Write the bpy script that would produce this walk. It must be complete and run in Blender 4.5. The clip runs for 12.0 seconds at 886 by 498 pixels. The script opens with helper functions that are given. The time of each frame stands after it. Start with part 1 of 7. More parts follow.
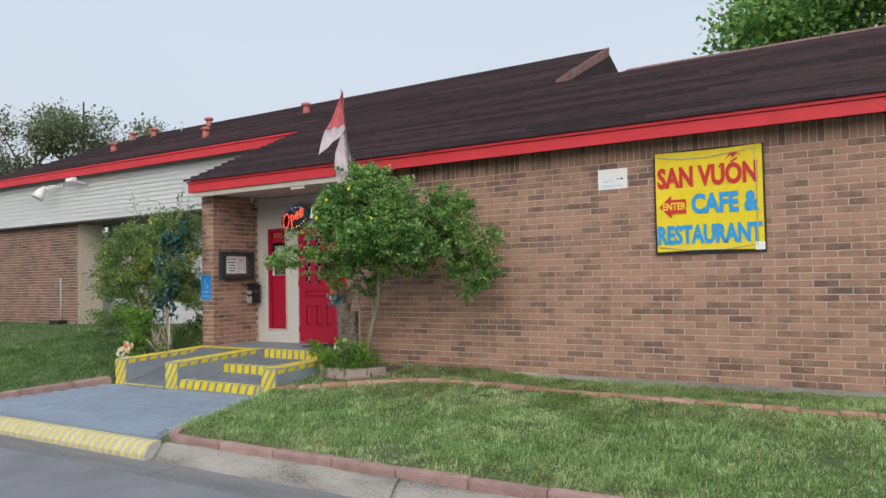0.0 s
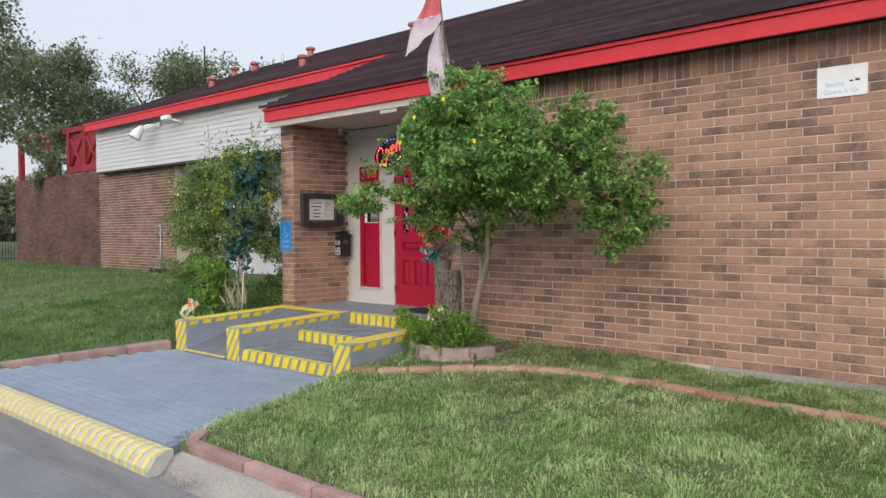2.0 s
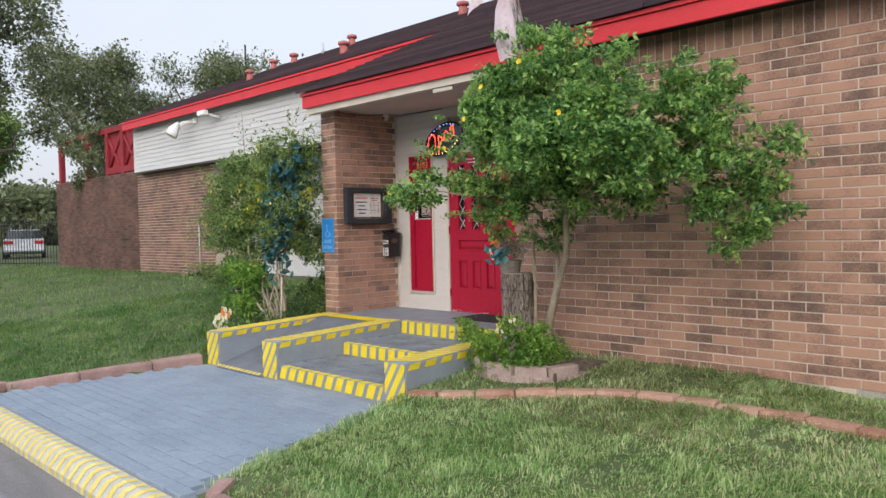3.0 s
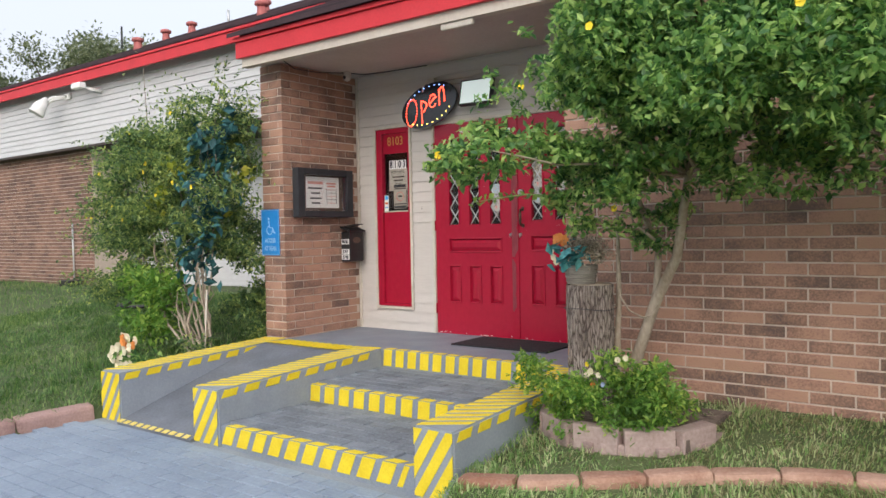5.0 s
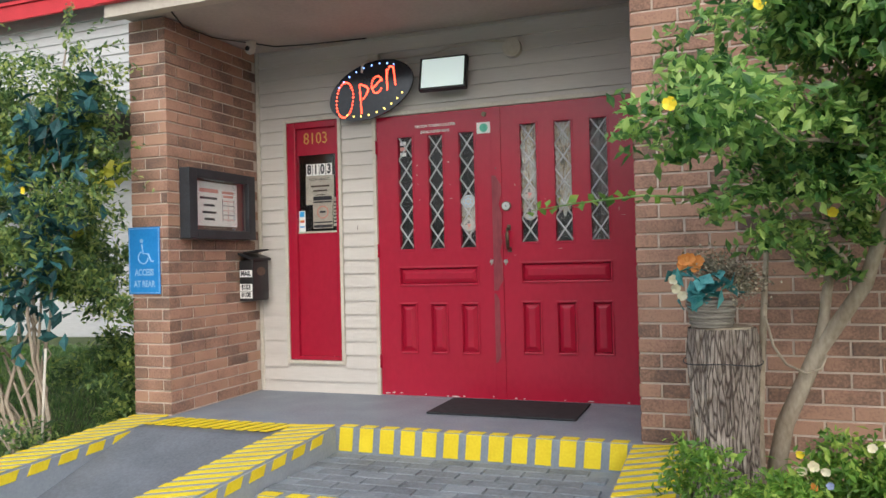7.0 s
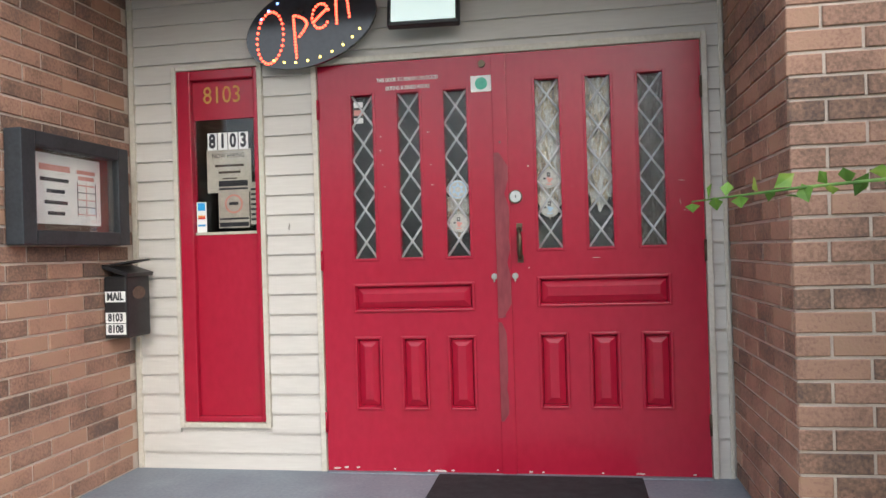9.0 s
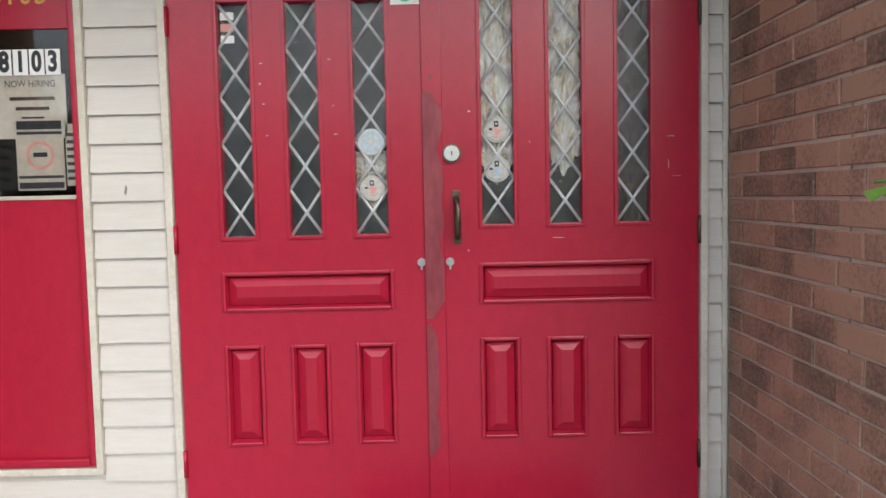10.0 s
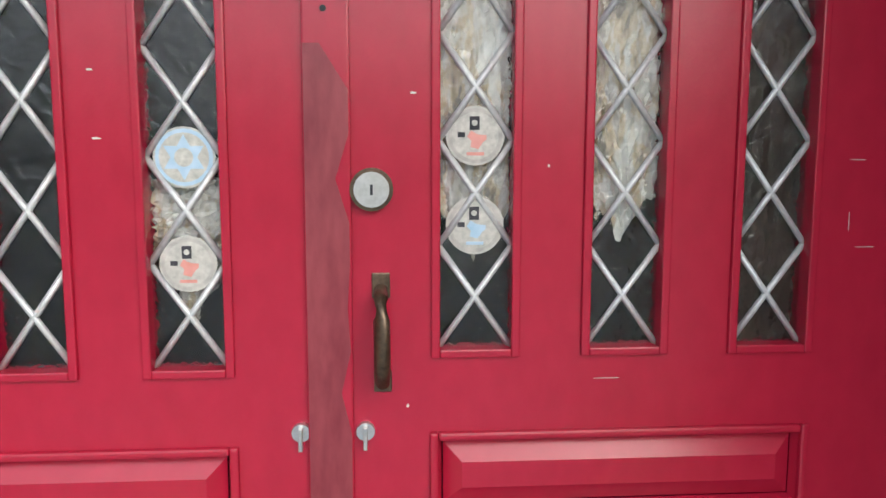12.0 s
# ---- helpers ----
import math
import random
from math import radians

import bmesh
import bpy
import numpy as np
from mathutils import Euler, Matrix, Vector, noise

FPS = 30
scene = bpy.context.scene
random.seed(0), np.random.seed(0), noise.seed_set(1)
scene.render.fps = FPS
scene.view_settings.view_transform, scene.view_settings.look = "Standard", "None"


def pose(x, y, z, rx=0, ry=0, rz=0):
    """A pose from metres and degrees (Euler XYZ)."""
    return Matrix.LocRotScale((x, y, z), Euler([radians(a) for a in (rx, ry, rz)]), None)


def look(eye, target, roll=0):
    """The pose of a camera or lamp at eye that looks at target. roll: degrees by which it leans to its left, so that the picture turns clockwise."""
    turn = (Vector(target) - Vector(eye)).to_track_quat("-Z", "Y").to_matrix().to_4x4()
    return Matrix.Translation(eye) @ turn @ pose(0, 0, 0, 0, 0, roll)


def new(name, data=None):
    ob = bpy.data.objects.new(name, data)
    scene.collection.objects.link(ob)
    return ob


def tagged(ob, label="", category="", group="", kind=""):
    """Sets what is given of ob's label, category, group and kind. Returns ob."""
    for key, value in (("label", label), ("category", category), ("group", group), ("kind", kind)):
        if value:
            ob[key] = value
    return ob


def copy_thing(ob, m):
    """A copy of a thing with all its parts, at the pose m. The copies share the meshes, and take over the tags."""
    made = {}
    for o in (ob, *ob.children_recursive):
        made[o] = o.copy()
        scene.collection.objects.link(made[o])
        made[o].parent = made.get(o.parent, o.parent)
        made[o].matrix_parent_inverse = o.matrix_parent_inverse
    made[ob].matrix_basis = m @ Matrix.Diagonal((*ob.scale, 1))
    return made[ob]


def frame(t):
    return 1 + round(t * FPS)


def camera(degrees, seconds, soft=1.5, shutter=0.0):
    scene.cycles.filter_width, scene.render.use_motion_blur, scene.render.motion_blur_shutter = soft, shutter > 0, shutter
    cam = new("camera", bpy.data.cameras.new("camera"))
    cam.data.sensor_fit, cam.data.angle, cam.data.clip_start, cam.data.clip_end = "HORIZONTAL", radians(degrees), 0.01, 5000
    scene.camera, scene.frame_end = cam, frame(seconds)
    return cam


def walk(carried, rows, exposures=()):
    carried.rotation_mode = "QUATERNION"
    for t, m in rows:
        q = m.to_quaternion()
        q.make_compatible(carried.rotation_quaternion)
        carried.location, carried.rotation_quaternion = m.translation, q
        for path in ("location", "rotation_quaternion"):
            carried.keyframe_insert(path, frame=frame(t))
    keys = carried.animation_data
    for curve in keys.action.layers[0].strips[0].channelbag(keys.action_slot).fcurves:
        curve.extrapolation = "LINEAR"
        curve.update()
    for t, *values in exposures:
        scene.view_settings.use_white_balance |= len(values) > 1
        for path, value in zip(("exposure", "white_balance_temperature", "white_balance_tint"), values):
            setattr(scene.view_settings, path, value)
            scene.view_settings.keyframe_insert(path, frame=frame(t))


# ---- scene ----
cam = camera(60.2, 12.0, soft=1.5, shutter=0.08)
PATH = [
    (0, (0.237, -0.125, 1.735), (-0.854, 1.549, 1.806), -1.2),
    (0.5, (-0.167, 0.564, 1.697), (-1.276, 2.228, 1.722), -0.3),
    (1, (-0.557, 1.147, 1.703), (-1.731, 2.765, 1.651), -1.3),
    (1.5, (-0.894, 1.662, 1.728), (-2.186, 3.188, 1.697), -1.2),
    (2, (-1.315, 2.129, 1.716), (-2.665, 3.604, 1.663), -0.4),
    (2.5, (-1.807, 2.577, 1.686), (-3.242, 3.968, 1.637), -0.1),
    (3, (-2.337, 2.898, 1.699), (-3.768, 4.295, 1.642), -1.3),
    (4.8, (-4.54, 3.867, 1.626), (-5.767, 5.445, 1.58), -1.0),
    (5, (-4.801, 3.918, 1.618), (-6.002, 5.517, 1.568), -1.1),
    (5.5, (-5.393, 4.147, 1.584), (-6.521, 5.796, 1.493), -2.3),
    (6, (-6.016, 4.314, 1.564), (-7.041, 6.029, 1.461), -2.0),
    (6.5, (-6.492, 4.553, 1.571), (-7.369, 6.35, 1.518), -2.3),
    (7, (-6.959, 4.789, 1.578), (-7.66, 6.662, 1.608), -1.4),
    (7.2, (-7.116, 4.89, 1.574), (-7.728, 6.793, 1.605), -1.9),
    (8.8, (-8.051, 6.007, 1.676), (-8.424, 7.972, 1.717), -1.6),
    (9, (-8.131, 6.201, 1.689), (-8.465, 8.172, 1.696), -1.7),
    (9.5, (-8.323, 6.739, 1.704), (-8.529, 8.728, 1.653), -0.3),
    (10, (-8.434, 7.192, 1.792), (-8.432, 9.188, 1.656), -1.2),
    (10.5, (-8.437, 7.685, 1.819), (-8.384, 9.675, 1.629), -2.1),
    (11, (-8.43, 8.051, 1.919), (-8.352, 10.04, 1.728), 0.0),
    (11.5, (-8.441, 8.405, 1.963), (-8.35, 10.394, 1.777), 0.3),
    (12, (-8.367, 8.722, 1.995), (-8.228, 10.702, 1.753), 0.1),
]
EXPOSURES = [(0.0, 0.80, 5900, 8), (2.5, 1.04, 5950, 12), (5.0, 1.20, 6000, 12), (6.0, 1.24, 6000, 11), (7.2, 1.27, 5950, 8), (9.0, 1.49, 5800, 7), (10.0, 1.53, 5780, 7), (11.0, 1.69, 5780, 8), (12.0, 1.82, 5780, 8)]
walk(cam, [(t, look(eye, target, roll)) for t, eye, target, roll in PATH], EXPOSURES)

# ---- world and sun: an even, overcast evening sky ----
world = bpy.data.worlds.new("evening_sky")
scene.world = world
world.use_nodes = True
wn, wl = world.node_tree.nodes, world.node_tree.links
SKY = wn.new("ShaderNodeTexSky")
SKY.sky_type, SKY.sun_disc = "NISHITA", False
SKY.sun_elevation, SKY.sun_rotation = radians(31), radians(151)
SKY.air_density, SKY.dust_density, SKY.ozone_density = 0.8, 9.5, 1.0
wl.new(SKY.outputs[0], wn["Background"].inputs[0])
wn["Background"].inputs[1].default_value = 0.034
# an even veil of thin cloud over the whole sky
veil, veil_noise, veil_ramp, both = wn.new("ShaderNodeBackground"), wn.new("ShaderNodeTexNoise"), wn.new("ShaderNodeValToRGB"), wn.new("ShaderNodeAddShader")
veil_map, veil_co = wn.new("ShaderNodeMapping"), wn.new("ShaderNodeTexCoord")
veil_map.inputs["Scale"].default_value = (1.0, 1.0, 3.0)
veil_noise.inputs["Scale"].default_value, veil_noise.inputs["Detail"].default_value = 1.6, 6
veil_ramp.color_ramp.elements[0].position, veil_ramp.color_ramp.elements[1].position = 0.3, 0.7
veil_ramp.color_ramp.elements[0].color, veil_ramp.color_ramp.elements[1].color = (0.94, 0.945, 0.945, 1), (1.0, 0.985, 0.96, 1)
wl.new(veil_co.outputs["Generated"], veil_map.inputs["Vector"])
wl.new(veil_map.outputs[0], veil_noise.inputs["Vector"])
wl.new(veil_noise.outputs[0], veil_ramp.inputs[0])
wl.new(veil_ramp.outputs[0], veil.inputs[0])
veil.inputs[1].default_value = 0.37
wl.new(wn["Background"].outputs[0], both.inputs[0])
wl.new(veil.outputs[0], both.inputs[1])
wl.new(both.outputs[0], wn["World Output"].inputs[0])
sun_data = bpy.data.lights.new("sun", "SUN")
sun_data.energy, sun_data.angle, sun_data.color = 0.60, radians(105), (1.0, 0.975, 0.95)
sun = new("sun", sun_data)
sun.matrix_world = look((16.5, -31.8, 29.0), (-6, 9, 1))


# ---- materials ----
def material(name, dark, light, scale=8.0, rough=0.7, bump=0.1, fine=60.0, metal=0.0, vary="", spread=0.25, ramp=None, stretch=(1, 1, 1), spec=0.4):
    """A surface with blotches and fine grain. vary: 'object' or 'island' shifts the tone of each piece."""
    m = bpy.data.materials.new(name)
    m.use_nodes = True
    n, k = m.node_tree.nodes, m.node_tree.links
    b = n["Principled BSDF"]
    geo = n.new("ShaderNodeNewGeometry")
    mp = n.new("ShaderNodeMapping")
    mp.inputs["Scale"].default_value = stretch
    k.new(geo.outputs["Position"], mp.inputs["Vector"])
    big = n.new("ShaderNodeTexNoise")
    big.inputs["Scale"].default_value, big.inputs["Detail"].default_value = scale, 5
    small = n.new("ShaderNodeTexNoise")
    small.inputs["Scale"].default_value, small.inputs["Detail"].default_value = fine, 3
    k.new(mp.outputs[0], big.inputs["Vector"])
    k.new(mp.outputs[0], small.inputs["Vector"])
    mixed = n.new("ShaderNodeMath")
    mixed.operation = "MULTIPLY_ADD"
    k.new(small.outputs[0], mixed.inputs[0])
    mixed.inputs[1].default_value = 0.45
    half = n.new("ShaderNodeMath")
    half.operation = "MULTIPLY"
    half.inputs[1].default_value = 0.55
    k.new(big.outputs[0], half.inputs[0])
    k.new(half.outputs[0], mixed.inputs[2])
    tone = mixed.outputs[0]
    if vary:
        info = n.new("ShaderNodeObjectInfo") if vary == "object" else geo
        rnd = info.outputs["Random"] if vary == "object" else geo.outputs["Random Per Island"]
        add = n.new("ShaderNodeMath")
        add.operation = "MULTIPLY_ADD"
        k.new(rnd, add.inputs[0])
        add.inputs[1].default_value = spread
        less = n.new("ShaderNodeMath")
        less.operation = "SUBTRACT"
        k.new(tone, less.inputs[0])
        less.inputs[1].default_value = spread / 2
        k.new(less.outputs[0], add.inputs[2])
        tone = add.outputs[0]
    r = n.new("ShaderNodeValToRGB")
    r.color_ramp.elements[0].position, r.color_ramp.elements[1].position = 0.3, 0.7
    r.color_ramp.elements[0].color, r.color_ramp.elements[1].color = (*dark, 1), (*light, 1)
    for pos, col in ramp or ():
        e = r.color_ramp.elements.new(pos)
        e.color = (*col, 1)
    k.new(tone, r.inputs[0])
    k.new(r.outputs[0], b.inputs["Base Color"])
    b.inputs["Roughness"].default_value, b.inputs["Metallic"].default_value = rough, metal
    b.inputs["Specular IOR Level"].default_value = spec
    if bump:
        bp = n.new("ShaderNodeBump")
        bp.inputs["Strength"].default_value, bp.inputs["Distance"].default_value = bump, 0.01
        k.new(mixed.outputs[0], bp.inputs["Height"])
        k.new(bp.outputs[0], b.inputs["Normal"])
    return m


def glow(name, colour, strength):
    m = bpy.data.materials.new(name)
    m.use_nodes = True
    b = m.node_tree.nodes["Principled BSDF"]
    b.inputs["Base Color"].default_value = (*colour, 1)
    b.inputs["Emission Color"].default_value = (*colour, 1)
    b.inputs["Emission Strength"].default_value = strength
    return m


BRICK_RAMP = [(0.42, (0.24, 0.146, 0.105)), (0.52, (0.35, 0.202, 0.146)), (0.6, (0.425, 0.25, 0.176))]
M_BRICK = material("brick_face", (0.13, 0.088, 0.074), (0.40, 0.245, 0.165), 5, 0.88, 0.4, 90, vary="object", spread=0.24, ramp=BRICK_RAMP)
M_BRICKS = material("brick_face_run", (0.13, 0.088, 0.074), (0.40, 0.245, 0.165), 5, 0.88, 0.4, 90, vary="island", spread=0.24, ramp=BRICK_RAMP)
M_BRICKS_WING = material("dark_red_brown_brick", (0.10, 0.064, 0.052), (0.32, 0.19, 0.138), 2.2, 0.9, 0.35, 60, vary="island", spread=0.2)
M_MORTAR = material("mortar", (0.50, 0.415, 0.35), (0.68, 0.585, 0.50), 14, 0.95, 0.3, 160)
M_SIDING = material("cream_siding", (0.55, 0.52, 0.48), (0.635, 0.605, 0.56), 2.2, 0.5, 0.03, 30, stretch=(0.3, 1, 3))
M_SIDING_GREY = material("white_siding", (0.50, 0.51, 0.51), (0.64, 0.65, 0.65), 1.5, 0.6, 0.05, 30, stretch=(0.3, 1, 2))
M_TRIM = material("white_trim", (0.50, 0.455, 0.38), (0.68, 0.64, 0.56), 6, 0.5, 0.05, 60)
M_RED = material("red_fascia_paint", (0.52, 0.025, 0.035), (0.66, 0.04, 0.05), 3, 0.45, 0.05, 50)
M_DOOR = material("red_door_paint", (0.335, 0.0075, 0.031), (0.415, 0.0115, 0.039), 1.4, 0.27, 0.02, 30, spec=0.48, stretch=(1, 1, 0.55))
M_SHINGLE = material("roof_shingle", (0.018, 0.010, 0.013), (0.060, 0.033, 0.039), 4, 0.68, 0.3, 70, vary="island", spread=0.42)
M_SOFFIT = material("soffit_paint", (0.50, 0.45, 0.38), (0.62, 0.57, 0.49), 3, 0.7, 0.05, 40)
M_CEILING = material("dull_taupe_ceiling_paint", (0.42, 0.37, 0.33), (0.54, 0.485, 0.44), 2.5, 0.65, 0.08, 40)
# soffit colour darkened to carry the deep shade of the wing's overhang
M_SOFFIT_SHADE = material("soffit_painted_shade", (0.05, 0.042, 0.036), (0.09, 0.075, 0.065), 3, 0.8, 0.05, 40)
M_GREY = material("grey_porch_paint", (0.17, 0.20, 0.24), (0.28, 0.32, 0.365), 3.5, 0.55, 0.12, 60)
M_RAMP = material("worn_dark_ramp_paint", (0.105, 0.118, 0.14), (0.19, 0.21, 0.24), 4.5, 0.6, 0.15, 60)
M_RAMPWALL = material("pale_grey_wall_paint", (0.235, 0.27, 0.31), (0.325, 0.365, 0.405), 3.5, 0.55, 0.1, 60)
M_TREAD = material("worn_grey_tread_paint", (0.11, 0.125, 0.145), (0.255, 0.29, 0.325), 5, 0.7, 0.2, 50, vary="object", spread=0.15)
M_PATH = material("blue_grey_path_paint", (0.19, 0.24, 0.31), (0.295, 0.36, 0.44), 2.2, 0.6, 0.22, 45, vary="object", spread=0.08)
M_YELLOW = material("yellow_paint", (0.70, 0.52, 0.01), (0.86, 0.70, 0.03), 9, 0.5, 0.1, 70)
M_PALE_YELLOW = material("worn_yellow_paint", (0.60, 0.47, 0.06), (0.80, 0.69, 0.24), 11, 0.6, 0.15, 60)
M_GROUND = material("lawn_soil", (0.045, 0.075, 0.026), (0.14, 0.17, 0.07), 1.8, 0.95, 0.4, 40)
M_ROAD = material("worn_concrete_road", (0.145, 0.15, 0.165), (0.26, 0.265, 0.28), 1.6, 0.85, 0.2, 90)
M_KERB = material("grey_concrete_kerb", (0.075, 0.068, 0.06), (0.45, 0.42, 0.375), 3.2, 0.9, 0.35, 80, stretch=(0.5, 1.6, 1.6), ramp=[(0.45, (0.27, 0.25, 0.225))])
M_PINK = material("faded_red_edging", (0.22, 0.135, 0.118), (0.43, 0.29, 0.26), 5, 0.85, 0.35, 70, vary="object", spread=0.2)
M_TERRA = material("terracotta_edging", (0.26, 0.125, 0.08), (0.50, 0.33, 0.25), 5, 0.85, 0.35, 70, vary="object", spread=0.2)
M_BRICKS_DIRTY = material("stained_brick_run", (0.035, 0.026, 0.024), (0.20, 0.115, 0.085), 0.9, 0.92, 0.35, 40, vary="island", spread=0.18)
# near-black colour that stands in for shade: unlit room, gap under the eave
M_SHADE_BLACK = material("painted_shade_black", (0.010, 0.009, 0.009), (0.02, 0.018, 0.017), 4, 0.9, 0.0)


# ---- mesh helpers ----
def box(bm, x0, x1, y0, y1, z0, z1, bevel=0.0):
    vs = [bm.verts.new((x, y, z)) for x in (x0, x1) for y in (y0, y1) for z in (z0, z1)]
    fs = [bm.faces.new([vs[i] for i in q]) for q in ((0, 1, 3, 2), (4, 6, 7, 5), (0, 4, 5, 1), (2, 3, 7, 6), (0, 2, 6, 4), (1, 5, 7, 3))]
    if bevel:
        edges = list({e for f in fs for e in f.edges})
        bmesh.ops.bevel(bm, geom=edges, offset=bevel, segments=2, affect="EDGES", profile=0.6)
    return bm


def boxed(x0, x1, y0, y1, z0, z1, bevel=0.0):
    return box(bmesh.new(), x0, x1, y0, y1, z0, z1, bevel)


def prism(bm, pts, push):
    """A flat outline of 3D points pushed along a vector."""
    push = Vector(push)
    a = [bm.verts.new(p) for p in pts]
    b = [bm.verts.new(Vector(p) + push) for p in pts]
    n = len(a)
    bm.faces.new(a)
    bm.faces.new(b[::-1])
    for i in range(n):
        bm.faces.new((a[i], b[i], b[(i + 1) % n], a[(i + 1) % n]))
    bmesh.ops.recalc_face_normals(bm, faces=bm.faces[:])
    return bm


def tube(bm, pts, radii, sides=8, caps=True):
    """A tapered tube along points."""
    rings, up = [], Vector((0.31, 0.52, 0.79))
    for i, p in enumerate(pts):
        p = Vector(p)
        d = (Vector(pts[min(i + 1, len(pts) - 1)]) - Vector(pts[max(i - 1, 0)])).normalized()
        a = d.cross(up)
        if a.length < 0.05:
            a = d.cross(Vector((1, 0, 0)))
        a.normalize()
        c = d.cross(a)
        r = radii[i] if isinstance(radii, (list, tuple)) else radii
        rings.append([bm.verts.new(p + r * (math.cos(2 * math.pi * j / sides) * a + math.sin(2 * math.pi * j / sides) * c)) for j in range(sides)])
    for lo, hi in zip(rings, rings[1:]):
        for j in range(sides):
            f = bm.faces.new((lo[j], lo[(j + 1) % sides], hi[(j + 1) % sides], hi[j]))
            f.smooth = True
    if caps:
        bm.faces.new(rings[0][::-1])
        bm.faces.new(rings[-1])
    return bm


ORIGIN = {}


def part(name, bm, mat, parent=None, label=""):
    """One mesh object, built in world coordinates, under a thing or a part."""
    at = ORIGIN.get(parent.name, Vector()) if parent else Vector()
    if not isinstance(bm, bpy.types.Mesh):
        me = bpy.data.meshes.new(name)
        bm.normal_update()
        bm.to_mesh(me)
        bm.free()
    else:
        me = bm
    if at.length:
        me.transform(Matrix.Translation(-at))
    me.materials.clear()
    me.materials.append(mat)
    ob = new(name, me)
    if parent:
        ob.parent = parent
        ORIGIN[ob.name] = at
    return tagged(ob, label)


def thing(name, at, label, category, group="", kind=""):
    """An Empty at the base of a thing, whose parts are built in world coordinates."""
    ob = new(name)
    ob.empty_display_size = 0.1
    ob.location = at
    ORIGIN[ob.name] = Vector(at)
    return tagged(ob, label, category, group, kind)


def structure(name, bm, mat, label, category):
    return tagged(part(name, bm, mat), label, category, kind="structure")


def mesh_np(name, verts, faces):
    me = bpy.data.meshes.new(name)
    me.from_pydata(verts.tolist(), [], faces.tolist())
    return me


def piece_mesh(name, lx, ly, lz, c):
    """A block with chamfered front, its front at -y, its back open; about 18 triangles."""
    v = []
    for y, i in ((ly, 0), (c, 0), (0, c)):
        v += [(-lx / 2 + i, y, -lz / 2 + i), (lx / 2 - i, y, -lz / 2 + i), (lx / 2 - i, y, lz / 2 - i), (-lx / 2 + i, y, lz / 2 - i)]
    f = [(8, 9, 10, 11)]
    for a in (0, 4):
        f += [(a + j, a + (j + 1) % 4, a + 4 + (j + 1) % 4, a + 4 + j) for j in range(4)]
    me = bpy.data.meshes.new(name)
    me.from_pydata([(x, y - ly, z) for x, y, z in v], [], f)
    return me


def brick_wall(wall, name, start, turn, width, z0, rows, length=0.25, course=0.0775, joint=0.011, keep=None, single=None, soldier=False, run=None):
    """Courses of bricks on a wall face. start: the face's left foot; turn: degrees about z, 0 faces -y and 90 faces +x.
    keep(u, z) says whether a brick stands there; single(u) whether it is a part of its own; the others are joined."""
    rng = random.Random(name)
    m0 = pose(*start, 0, 0, turn)
    proto = {}
    joined_v, joined_f = [], []
    for row in range(rows):
        u = -rng.uniform(0, 0.01) - (length / 2 if row % 2 else 0.0)
        if soldier:
            u = 0.0
        z = z0 + (row + 0.5) * course
        while u < width - 0.02:
            a, b = max(u, 0.0), min(u + length, width)
            u += length
            mid = (a + b) / 2
            if b - a < 0.05 or (keep and not keep(mid, z)):
                continue
            size = round(b - a - joint, 3)
            if size not in proto:
                proto[size] = piece_mesh(name, size, 0.008, course - joint, 0.003)
                proto[size].materials.append(M_BRICK)
            m = m0 @ pose(mid, rng.uniform(-0.002, 0.002), z - start[2], 0, rng.uniform(-0.25, 0.25), 0)
            if single and single(mid):
                ob = new("brick", proto[size])
                ob.parent = wall
                ob.matrix_basis = Matrix.Translation(-ORIGIN.get(wall.name, Vector())) @ m
            else:
                base = len(joined_v)
                joined_v += [m @ v.co for v in proto[size].vertices]
                joined_f += [tuple(base + i for i in p.vertices) for p in proto[size].polygons]
    if joined_v:
        me = bpy.data.meshes.new("bricks")
        me.from_pydata([tuple(v) for v in joined_v], [], joined_f)
        tagged(part("bricks", me, run or M_BRICKS, wall), kind="stuff")


# ---- plan ----
ROAD_Z, PORCH_Z = -0.06, 0.60
WALL_Y, DOOR_Y, PIER_Y = 8.88, 9.90, 8.862
PIER_X, RETURN_X = -10.41, -7.42
EAVE_Y, EAVE_Z = 8.62, 3.28
PITCH = 0.453
WING_Y, WING_LEFT = 11.9, -24.1


def roof_z(y):
    return 3.47 + PITCH * (y - 8.55)


def lawn(x, y):
    """Height of the lawn."""
    if y < 4.98:
        return ROAD_Z - 0.05
    z = 0.12 + 0.09 * (min(y, 10.3) - 5.0)
    if x > -5.0 and y > 7.9:
        z -= 0.09 * (min(y, 9.0) - 7.9) * min(1.0, x + 5.0)
    left = -11.02 + (y - 5.0) * 0.13
    if x < left:
        z = min(z, 0.14 + 0.045 * (y - 5.0) + 0.16 * (left - x)) if y < 7.3 else z
    right = -6.72 - (y - 5.0) * 0.21
    if y < 7.3 and left < x < right:
        return 0.02
    if 7.1 <= y < 10.2 and -10.68 < x < -7.22:
        return 0.02
    return z


